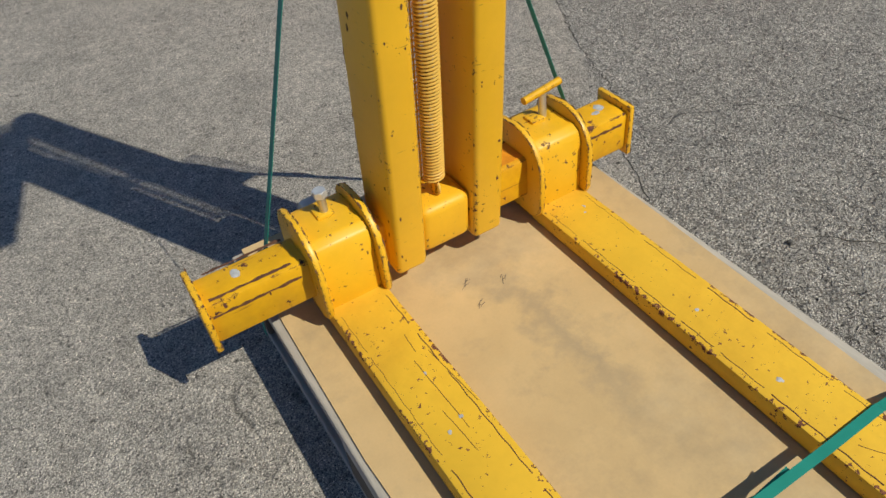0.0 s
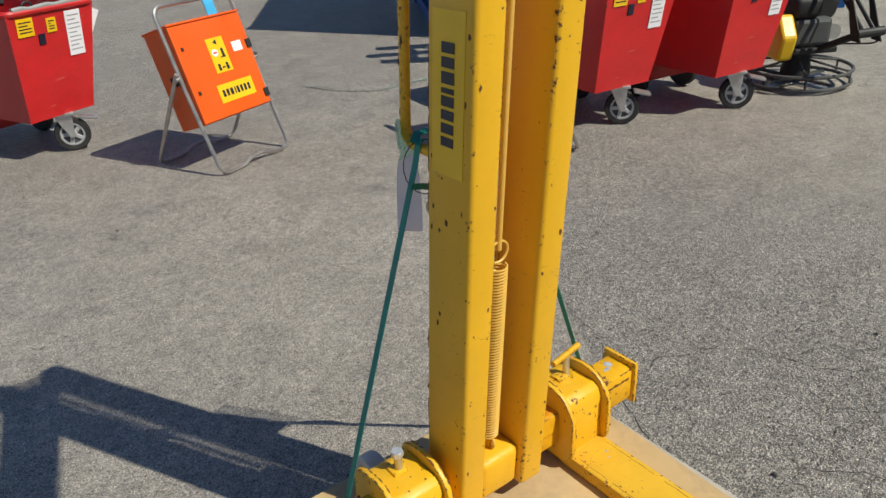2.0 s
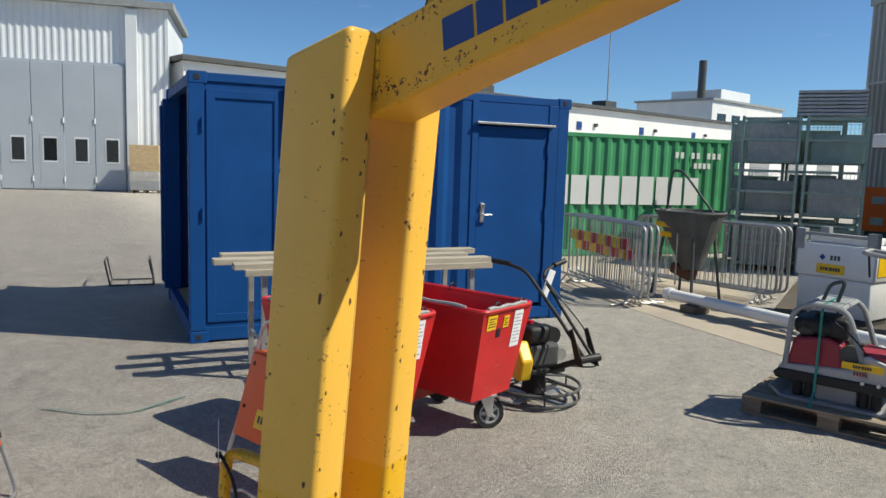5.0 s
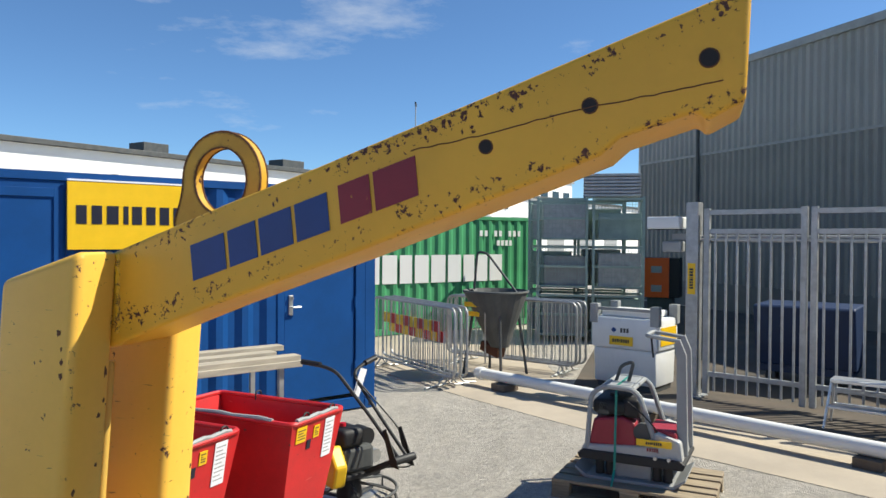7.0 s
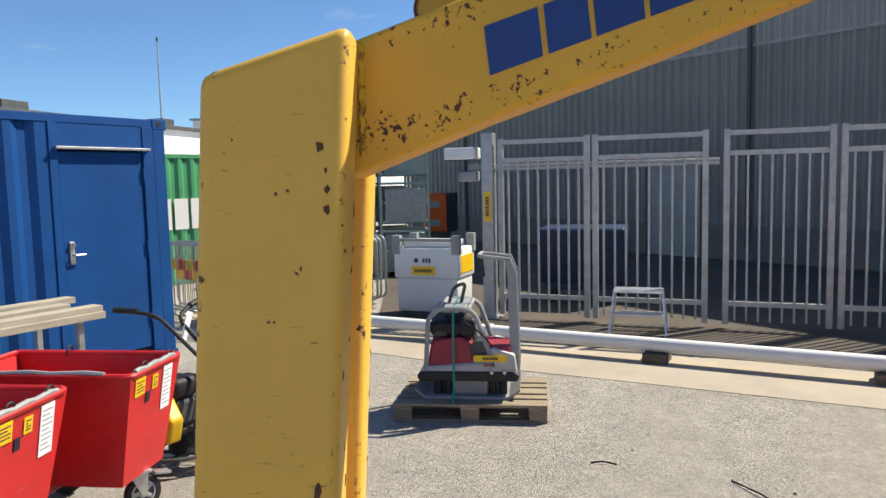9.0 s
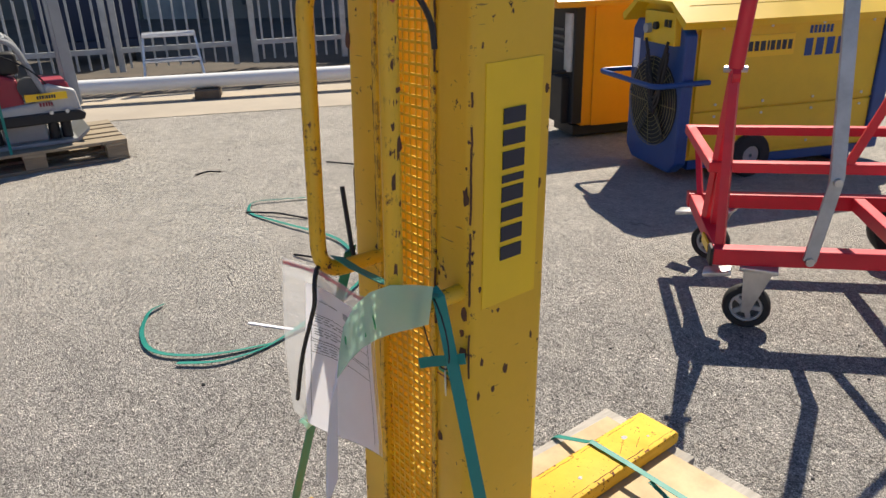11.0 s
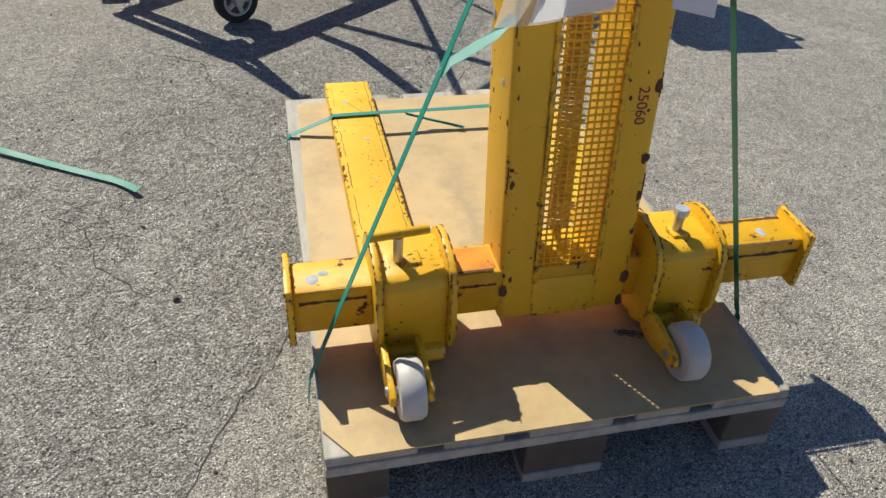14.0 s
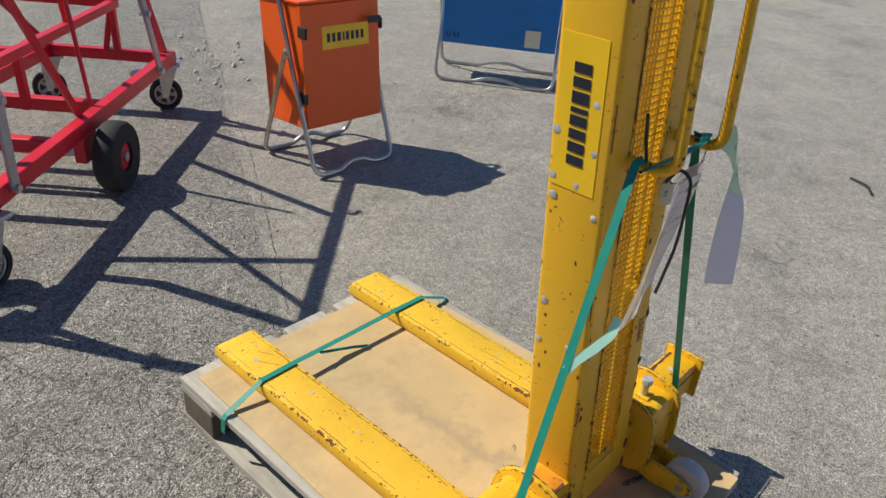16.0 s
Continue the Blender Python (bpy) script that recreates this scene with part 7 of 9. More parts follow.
def compactor():
    cp = copy_thing(main_pallet, pose(5.25, -0.05, 0.0, 0, 0, -6.5))
    tagged(cp, "brown wooden pallet under a plate compactor")
    for o in cp.children:
        o.data = o.data.copy()
        o.data.materials[0] = AGED_PINE
    c = thing("plate_compactor", (5.25, -0.02, 0.145), -6.5, "grey and red plate compactor strapped on a pallet", "compactor")
    part("base_plate", prism([(-0.42, 0.07), (-0.34, 0.0), (0.34, 0.0), (0.42, 0.07), (0.42, 0.09), (0.33, 0.025), (-0.33, 0.025), (-0.42, 0.09)], -0.27, 0.27, 0.004), GREY_MID, c, "worn steel base plate")
    part("exciter", box(-0.2, 0.2, -0.16, 0.12, 0.02, 0.16, 0.02), GREY_MID, c)
    for y in (-0.28, -0.20, 0.16, 0.24):
        part("rubber_mount", rod((-0.18, y, 0.03), (-0.18, y, 0.15), 0.035, 12), BLACK, c, smooth=True)
    part("hood_skirt", prism([(-0.40, 0.15), (-0.42, 0.195), (-0.38, 0.225), (0.36, 0.225), (0.40, 0.19), (0.38, 0.15)], -0.28, 0.28, 0.012), BLACK, c, "black rubber skirt")
    part("hood", prism([(-0.40, 0.20), (-0.38, 0.36), (-0.2, 0.42), (-0.12, 0.30), (0.36, 0.26), (0.38, 0.2)], -0.26, 0.26, 0.02), HOOD_GREY, c, "grey moulded hood")
    part("engine_cover", prism([(-0.06, 0.26), (-0.04, 0.46), (0.05, 0.50), (0.28, 0.47), (0.32, 0.26)], -0.24, -0.02, 0.02), RED_DULL, c, "dull red engine cover")
    part("engine_cover", prism([(-0.36, 0.33), (-0.34, 0.42), (-0.14, 0.44), (-0.1, 0.33)], -0.22, 0.1, 0.015), RED_DULL, c)
    part("engine_block", box(-0.05, 0.22, -0.05, 0.30, 0.28, 0.48, 0.03), BLACK, c)
    part("fuel_tank", box(-0.22, 0.2, 0.02, 0.30, 0.50, 0.62, 0.04, seg=3), BLACK, c, smooth=True)
    part("air_filter", box(-0.22, -0.10, -0.07, 0.06, 0.49, 0.64, 0.03, seg=3), BLACK, c, smooth=True)
    part("carburettor", box(-0.21, -0.12, 0.07, 0.12, 0.50, 0.60, 0.01), GREY_DARK, c)
    part("fan_cover", rod((-0.20, -0.10, 0.40), (-0.245, -0.10, 0.40), 0.07, 18), GREY_DARK, c, smooth=True)
    for k in range(4):
        part("cooling_fin", box(-0.235, -0.14, -0.16, -0.05, 0.30 + 0.022 * k, 0.309 + 0.022 * k), GALV, c)
    part("throttle_cable", tube(rounded([(-0.23, 0.02, 0.62), (-0.27, -0.10, 0.55), (-0.25, -0.20, 0.44), (-0.2, -0.24, 0.3)], 0.06, 4), 0.006, 6), BLACK, c)
    part("fuel_cap", rod((-0.05, 0.16, 0.62), (-0.05, 0.16, 0.645), 0.035, 14), BLACK, c)
    part("silencer", box(-0.22, -0.08, 0.15, 0.27, 0.49, 0.61, 0.03, seg=3), GREY_DARK, c, smooth=True)
    for x in (-0.245, 0.245):
        line = rounded([(x, 0.33, 0.2), (x, 0.30, 0.66), (x, 0.2, 0.73), (x, -0.06, 0.72), (x, -0.22, 0.26)], 0.09, 5)
        part("guard_tube", tube(line, 0.02, 8), GREY_MID, c, smooth=True)
    for y, z in ((0.2, 0.73), (-0.02, 0.72)):
        part("guard_bar", rod((-0.245, y, z), (0.245, y, z), 0.018, 8), GREY_MID, c)
    part("guard_top", box(-0.25, 0.25, 0.0, 0.2, 0.715, 0.735, 0.006), GREY_MID, c)
    part("lifting_lug", tube(rounded([(0, 0.16, 0.73), (0, 0.12, 0.86), (0, 0.02, 0.9), (0, 0.06, 0.73)], 0.04, 4), 0.014, 8), GREY_DARK, c)
    for x in (-0.14, 0.14):
        part("drawbar", prism([(-0.34, 0.2), (-0.42, 0.24), (-0.40, 1.0), (-0.35, 1.12), (-0.31, 1.08), (-0.33, 0.96)], x - 0.02, x + 0.02, 0.004), GREY_MID, c, "grey steel drawbar")
    part("grip_bar", tube(rounded([(-0.14, -0.35, 1.1), (-0.14, -0.1, 1.13), (0.14, -0.1, 1.13), (0.14, -0.35, 1.1)], 0.04, 4), 0.016, 8), GREY_MID, c)
    part("lever", rod((-0.05, -0.12, 1.13), (-0.05, -0.14, 0.95), 0.008, 8), BLACK, c)
    part("name_sticker", box(-0.284, -0.279, -0.32, -0.06, 0.31, 0.36), STICKER, c)
    letters(NAME8, 0.022, 0.001, 0.16, INK, c, Matrix.Translation((-0.2845, -0.19, 0.335)) @ pose(0, 0, 0, 0, 0, -90), name="name_block")
    letters((1, 1, 0.8, 0.8, 0.8), 0.026, 0.001, 0.2, RED_INK, c, Matrix.Translation((-0.2805, -0.18, 0.285)) @ pose(0, 0, 0, 0, 0, -90), name="model_block")
    for y in (-0.3, -0.2):
        part("bolt", rod((-0.29, y, 0.225), (-0.27, y, 0.225), 0.014, 8), STEEL, c)
    st = [(-0.40, 0.1, 0.0), (-0.30, 0.1, 0.10), (-0.285, 0.1, 0.3), (-0.26, 0.1, 0.7), (-0.22, 0.1, 0.74), (0.22, 0.1, 0.74), (0.3, 0.1, 0.3), (0.40, 0.1, 0.0)]
    ob = part("packing_strap", tube(st, 0, flat=(0.018, 0.002, (-0.7, 0, 0.7))), STRAP, None, "green plastic strap over a plate compactor", category="strap")
    ob.matrix_world = pose(5.25, -0.02, 0.145, 0, 0, -6.5)


RED_DULL = mat("dull_red_plastic", (0.30, 0.018, 0.035), 0.5, var=0.12, scale=6, bump=0.05, dirt=0.35, dirt_color=(0.2, 0.08, 0.07))
compactor()

# ---- red wheeled bins ----
HUB_GREY = mat("light_grey_wheel_hub", (0.50, 0.51, 0.52), 0.5, 0.3, var=0.12, scale=25, bump=0.06, dirt=0.4, dirt_color=(0.22, 0.20, 0.18))


def castor(parent, x, y, r=0.1, turn=0.0, fork=True, top=0.2):
    m = Matrix.Translation((x, y, 0)) @ pose(0, 0, 0, 0, 0, turn)

    def put(name, bm, ma, par=parent, label=""):
        bmesh.ops.transform(bm, matrix=m, verts=bm.verts)
        return part(name, bm, ma, par, label, True)
    w = put("castor_wheel", ring_of(r, r * 0.70, 0.045, 28, "x", at=(0, 0.03, r)), RUBBER)
    put("hub_backing", ring_of(r * 0.62, 0.012, 0.010, 20, "x", at=(0, 0.03, r)), GREY_DARK, w)
    put("hub_rim", ring_of(r * 0.72, r * 0.58, 0.038, 24, "x", at=(0, 0.03, r)), HUB_GREY, w)
    put("hub", ring_of(r * 0.26, 0.010, 0.044, 16, "x", at=(0, 0.03, r)), HUB_GREY, w)
    for k in range(5):
        put("spoke", box(-0.014, 0.014, -r * 0.11, r * 0.11, r * 0.22, r * 0.60, 0.002, m=Matrix.Translation((0, 0.03, r)) @ pose(0, 0, 0, 72 * k + 20, 0, 0)), HUB_GREY, w)
    if fork:
        for s in (-0.033, 0.033):
            put("fork_plate", prism([(-0.045, top), (0.05, top), (0.055, top - 0.02), (0.045, r - 0.015), (0.018, r - 0.015), (-0.04, top - 0.03)], s - 0.003, s + 0.003), STEEL, w)
        put("mount_plate", box(-0.06, 0.06, -0.06, 0.07, top - 0.012, top + 0.004, 0.003), STEEL, w)
        put("brake_pedal", box(-0.036, 0.036, 0.05, 0.150, top - 0.030, top - 0.014, 0.004, m=pose(0, 0, 0, -12)), STEEL, w)


def bin_cart(at, turn, label, lit=True):
    b = thing("bin_cart", at, turn, label, "bin cart", "red bin carts")
    z0, z1 = 0.245, 0.86
    lo = [(0.0, 0.0), (0.43, 0.0), (0.43, 0.78), (0.0, 0.78)]
    hi = [(-0.02, -0.10), (0.53, -0.10), (0.53, 0.98), (-0.02, 0.98)]
    bm = bmesh.new()
    rings = []
    for z, pts, ins in ((z0, lo, 0.0), (z1, hi, 0.0), (z1, hi, 0.012), (z0 + 0.012, lo, 0.012)):
        cx, cy = sum(p[0] for p in pts) / 4, sum(p[1] for p in pts) / 4
        rings.append([bm.verts.new((x + (ins if x < cx else -ins), y + (ins if y < cy else -ins), z)) for x, y in pts])
    for i in range(3):
        for j in range(4):
            bm.faces.new((rings[i][j], rings[i][(j + 1) % 4], rings[i + 1][(j + 1) % 4], rings[i + 1][j]))
    bm.faces.new(rings[0][::-1])
    bm.faces.new(rings[3])
    part("tub", bm, RED, b, "tapered red sheet-steel tub with scuffs")
    rim = [Vector((x, y, z1 + 0.008)) for x, y in hi]
    part("rim_tube", tube(rounded(rim, 0.05, 4, closed=True), 0.018, 8, closed=True), RED, b, smooth=True)
    for k in (0, 3):
        a, c = rim[k], rim[(k + 1) % 4]
        a, c = a.lerp(c, 0.08), a.lerp(c, 0.86)
        pts = [a.lerp(c, i / 8) + Vector((0, 0, 0.017 + 0.005 * math.sin(i * 2.1))) for i in range(9)]
        part("rim_wrap", tube(pts, 0.0145, 7), GREY_MID, b, "grey taped rim cover", True)
    for x, y in ((0.12, -0.10), (0.4, -0.10), (0.5, 0.6)):
        part("hook", tube(rounded([(x - 0.03, y, z1), (x - 0.03, y, z1 + 0.06), (x + 0.03, y, z1 + 0.06), (x + 0.03, y, z1)], 0.03, 4), 0.006, 6), BLACK, b)
    slope = math.degrees(math.atan2(0.10, z1 - z0))
    face = Matrix.Translation((0, 0, z0)) @ pose(0, 0, 0, slope, 0, 0)
    for x0, x1, za, zb, ma, lab in ((0.03, 0.13, 0.50, 0.60, STICKER, "yellow warning sticker"), (0.15, 0.19, 0.44, 0.50, INK, "small black notice"), (0.21, 0.27, 0.50, 0.58, STICKER, ""), (0.33, 0.43, 0.34, 0.60, PAPER, "white paper in a pocket")):
        note = part("notice", box(x0, x1, -0.006, -0.002, za, zb, m=face), ma, b, lab)
        if ma is not INK:
            rows = 4 if ma is STICKER else 9
            for k in range(rows):
                z = zb - (zb - za) * (k + 1.0) / (rows + 1.5)
                part("print_line", box(x0 + 0.012, x1 - 0.012 - 0.022 * (k % 3 == 1), -0.0072, -0.005, z - 0.006, z, m=face), INK if ma is STICKER else GREY_MID, note)
    castor(b, 0.24, 0.06, r=0.105, turn=-128, top=0.245)
    for x in (-0.02, 0.45):
        part("rear_wheel", ring_of(0.125, 0.03, 0.05, 24, "x", at=(x, 0.66, 0.125)), RUBBER, b, smooth=True)
    part("axle", rod((-0.04, 0.66, 0.125), (0.47, 0.66, 0.125), 0.012, 8), STEEL, b)
    part("chassis", box(0.03, 0.40, 0.55, 0.76, 0.12, 0.245, 0.005), RED, b)
    return b


bin_cart((3.15, 1.93, 0), -6.5, "red steel bin cart with taped rim beside a power trowel")
bin_cart((2.41, 2.23, 0), -6, "red steel bin cart with papers taped to its front")
bin_cart((-0.26, 4.19, 0), 23, "red steel bin cart with hoses lying on top")
for k, (x, y) in enumerate(((-0.05, 4.6), (0.05, 4.75))):
    ob = part("rubber_hose", tube(rounded([(-0.1, -0.05, 0.88), (0.0, 0.0, 1.0 + 0.03 * k), (0.18, 0.1, 1.02), (0.3, 0.3, 0.95), (0.2, 0.5, 0.86)], 0.1, 5), 0.016, 8), BLACK, None, "black rubber hose lying over a bin cart", category="hose", group="hoses on the cart")
    ob.matrix_world = pose(x - 0.2, y - 0.1, 0, 0, 0, 28 + 20 * k)
ob = part("document_bag", box(0, 0.16, -0.004, 0.0, -0.22, 0.0, 0.001, m=pose(0, 0, 0, 8, 28, 0)), PAPER, None, "clear bag with white paper hanging from a bin cart", category="document bag")
ob.matrix_world = pose(0.20, 4.44, 0.86, 0, 0, 20)


# ---- portable distribution boxes on folding steel frames ----
def power_box(at, turn, label, paint=None, w=0.47, h=0.48, d=0.22, tilt=17.0, lift=0.28, kind=0, deep=0.5, sticker=(0.29, 0.13)):
    """Origin at the front-left foot; the front looks along -y."""
    b = thing("distribution_box", at, turn, label, "power box", "portable power boxes")
    m = Matrix.Translation((0.0, 0.075, lift)) @ pose(0, 0, 0, -tilt, 0, 0)
    paint = paint or ORANGE
    body = part("housing", box(0.0, w, 0.02, d, 0.0, h, 0.006, m=m), paint, b)
    lid = part("door", box(-0.004, w + 0.004, 0.0, 0.02, 0.006, h - 0.012, 0.004, m=m), paint, b)
    part("top_flange", box(-0.008, w + 0.008, -0.004, d + 0.004, h - 0.008, h + 0.004, 0.003, m=m), paint, body)
    if kind == 0:
        part("warning_sticker", box(0.20, 0.32, -0.003, 0.0, 0.24, 0.43, m=m), STICKER, lid)
        flat = m @ pose(0, 0, 0, 90, 0, 0)
        for sx, sz, r, k, ma in ((0.26, 0.405, 0.017, 3, INK), (0.235, 0.35, 0.021, 18, PAPER), (0.288, 0.36, 0.009, 10, INK), (0.288, 0.28, 0.009, 10, INK), (0.232, 0.28, 0.009, 10, INK)):
            disc = bmesh.new()
            bmesh.ops.create_cone(disc, cap_ends=True, segments=k, radius1=r, radius2=r, depth=0.002, matrix=flat @ Matrix.Translation((sx, sz, 0.0035)) @ pose(0, 0, 0, 0, 0, 90))
            part("pictogram", disc, ma, lid)
        for x0, x1, z0, z1, ma in ((0.222, 0.248, 0.346, 0.354, RED), (0.280, 0.296, 0.325, 0.352, INK), (0.264, 0.30, 0.318, 0.324, INK), (0.224, 0.240, 0.252, 0.272, INK), (0.280, 0.298, 0.250, 0.272, INK), (0.250, 0.270, 0.262, 0.270, INK)):
            part("pictogram", box(x0, x1, -0.0055, -0.0025, z0, z1, m=m), ma, lid)
        part("label_plate", box(0.37, 0.44, -0.003, 0.0, 0.33, 0.385, m=m), PAPER, lid)
        for zz in (0.33, 0.04):
            part("catch", box(w - 0.025, w + 0.012, -0.008, 0.03, zz, zz + 0.05, 0.003, m=m), BLACK, lid)
        for zz in (0.40, 0.16):
            part("lock", box(0.03, 0.045, -0.005, 0.0, zz, zz + 0.02, m=m), BLACK, lid)
        part("side_socket", box(-0.014, 0.0, 0.07, 0.13, 0.24, 0.29, 0.004, m=m), BLACK, body)
    if sticker:
        sx, sz = sticker
        part("name_sticker", box(sx - 0.13, sx + 0.13, -0.003, 0.0, sz - 0.05, sz + 0.05, m=m), STICKER, lid)
        letters(NAME8, 0.038, 0.001, 0.20, INK, lid, m @ Matrix.Translation((sx, -0.0032, sz)), fill=0.74)
    top = 0.89
    ty = 0.30
    wav = [(w * 0.30, 0.0, 0.013), (w * 0.42, 0.004, 0.045), (w * 0.62, 0.004, 0.045), (w * 0.76, 0.0, 0.013)]
    loop = [(-0.02, 0.16, 0.45), (-0.02, ty, top), (w + 0.02, ty, top), (w + 0.02, 0.16, 0.45)]
    front = [loop[0], (-0.02, 0.0, 0.013)] + wav + [(w + 0.02, 0.0, 0.013), loop[3]]
    pts = rounded(front[1:-1] + [loop[3], loop[2], loop[1], loop[0]], 0.065, 5, closed=True)
    part("front_frame", tube(pts, 0.0115, 8, closed=True), FRAME_STEEL, b, "bent bright steel tube frame", True)
    rear = [(-0.045, 0.18, 0.56), (-0.045, deep, 0.013), (w * 0.3, deep, 0.013), (w * 0.42, deep, 0.045), (w * 0.62, deep, 0.045), (w * 0.76, deep, 0.013), (w + 0.045, deep, 0.013), (w + 0.045, 0.18, 0.56)]
    part("rear_frame", tube(rounded(rear, 0.065, 5), 0.0115, 8), FRAME_STEEL, b, "bent bright steel tube stand", True)
    for x in (-0.032, w + 0.032):
        part("pivot_bolt", rod((x - 0.02, 0.19, 0.53), (x + 0.02, 0.19, 0.53), 0.012, 10), STEEL, b)
    return b


FRAME_STEEL = mat("bright_steel_tube", (0.50, 0.48, 0.45), 0.38, 0.9, var=0.15, scale=12, bump=0.04, dirt=0.3, dirt_color=(0.22, 0.19, 0.16))
SKY_BLUE = mat("sky_blue_plastic", (0.05, 0.42, 0.75), 0.5, var=0.05, bump=0.03)
BOX_BLUE = mat("bright_blue_paint", (0.006, 0.19, 0.52), 0.4, var=0.08, scale=3, bump=0.04, dirt=0.2, dirt_color=(0.05, 0.12, 0.28))
pa = power_box((0.48, 3.18, 0), 21, "orange power distribution box leaning on a folding tube stand", w=0.50, h=0.545)
part("cable_sleeve", tube([(0.33, 0.28, 0.90), (0.33, 0.262, 0.86), (0.335, 0.25, 0.80), (0.34, 0.235, 0.76)], 0, flat=(0.065, 0.006, (0, 1, 0.3))), SKY_BLUE, pa, "sky blue tape on the handle")
power_box((1.69, 2.64, 0), -97, "orange power distribution box standing near bin carts")
pc = power_box((-0.86, -1.60, 0), 177, "orange-red power distribution box on a steel tube stand", w=0.42, h=0.56, d=0.33, tilt=5, lift=0.21, kind=1, deep=0.40, sticker=(0.23, 0.40))
for zz in (0.33, 0.62):
    part("latch", box(0.424, 0.436, 0.10, 0.16, zz, zz + 0.05, 0.003), BLACK, pc)
    part("latch", box(-0.008, 0.004, 0.08, 0.14, zz, zz + 0.05, 0.003), BLACK, pc)
part("top_sticker", box(0.10, 0.30, 0.10, 0.26, 0.776, 0.779), STICKER, pc)
part("black_label", box(0.33, 0.40, 0.072, 0.077, 0.66, 0.69), INK, pc)
pd = power_box((-2.46, -2.36, 0), 123, "bright blue power distribution box on a steel tube stand", paint=BOX_BLUE, w=0.74, h=0.55, d=0.25, tilt=3, lift=0.23, kind=1, deep=0.42, sticker=None)
bm = text_mesh("U 63", 0.045, 0.0006)
bmesh.ops.transform(bm, matrix=Matrix.Translation((0.07, 0.068, 0.29)) @ pose(0, 0, 0, 90), verts=bm.verts)
part("stencil", bm, INK, pd, "small dark stencil U 63")
part("rating_plate", box(0.54, 0.64, 0.064, 0.07, 0.26, 0.37, 0.002), CREAM, pd, "brass-coloured rating plate")


# ---- trestle bench in front of the container ----
def bench():
    a, c = Vector((3.06, 3.99, 0)), Vector((4.95, 2.85, 0))
    d = c - a
    b = thing("trestle_bench", (a.x, a.y, 0), math.degrees(math.atan2(d.y, d.x)), "long grey plank bench on galvanised trestles", "bench")
    n = d.length
    for y, z, x0, x1 in ((0.0, 0.92, -0.1, n), (0.27, 0.925, -0.22, n - 0.1), (0.56, 0.93, -0.12, n + 0.12)):
        part("plank", box(x0, x1, y, y + 0.13, z, z + 0.05, 0.004), PLANK, b)
    part("edge_beam", box(-0.02, n, -0.03, 0.0, 0.87, 0.925, 0.004), PLANK, b)
    for x in (0.12, n * 0.5, n - 0.2):
        for y in (0.02, 0.6):
            part("leg", box(x, x + 0.045, y, y + 0.045, 0.0, 0.92, 0.003), GALV, b)
        part("bearer", box(x, x + 0.045, -0.02, 0.70, 0.872, 0.92, 0.003), GALV, b)
        part("brace", rod((x + 0.02, 0.04, 0.3), (x + 0.02, 0.62, 0.3), 0.014, 8), GALV, b)
    part("stretcher", rod((0.12, 0.04, 0.35), (n - 0.2, 0.04, 0.35), 0.014, 8), GALV, b)


PLANK = mat("grey_scaffold_plank", (0.40, 0.355, 0.28), 0.8, var=0.2, scale=3, fine=22, bump=0.3, stretch=(1, 5, 5), dirt=0.4, dirt_color=(0.2, 0.18, 0.16))
bench()


def ground_frame():
    f = thing("steel_frame", (4.75, 8.75, 0), -35, "thin steel frame lying on the asphalt beside a container", "frame")
    for y in (0.0, 0.5):
        part("side_tube", tube([(0, y, 0.35), (0.06, y, 0.02), (0.62, y, 0.02), (0.56, y, 0.35)], 0.014, 6), GREY_DARK, f)
    for x, z in ((0.0, 0.35), (0.56, 0.35), (0.06, 0.02), (0.62, 0.02)):
        part("cross_tube", rod((x, 0, z), (x, 0.5, z), 0.012, 6), GREY_DARK, f)


ground_frame()


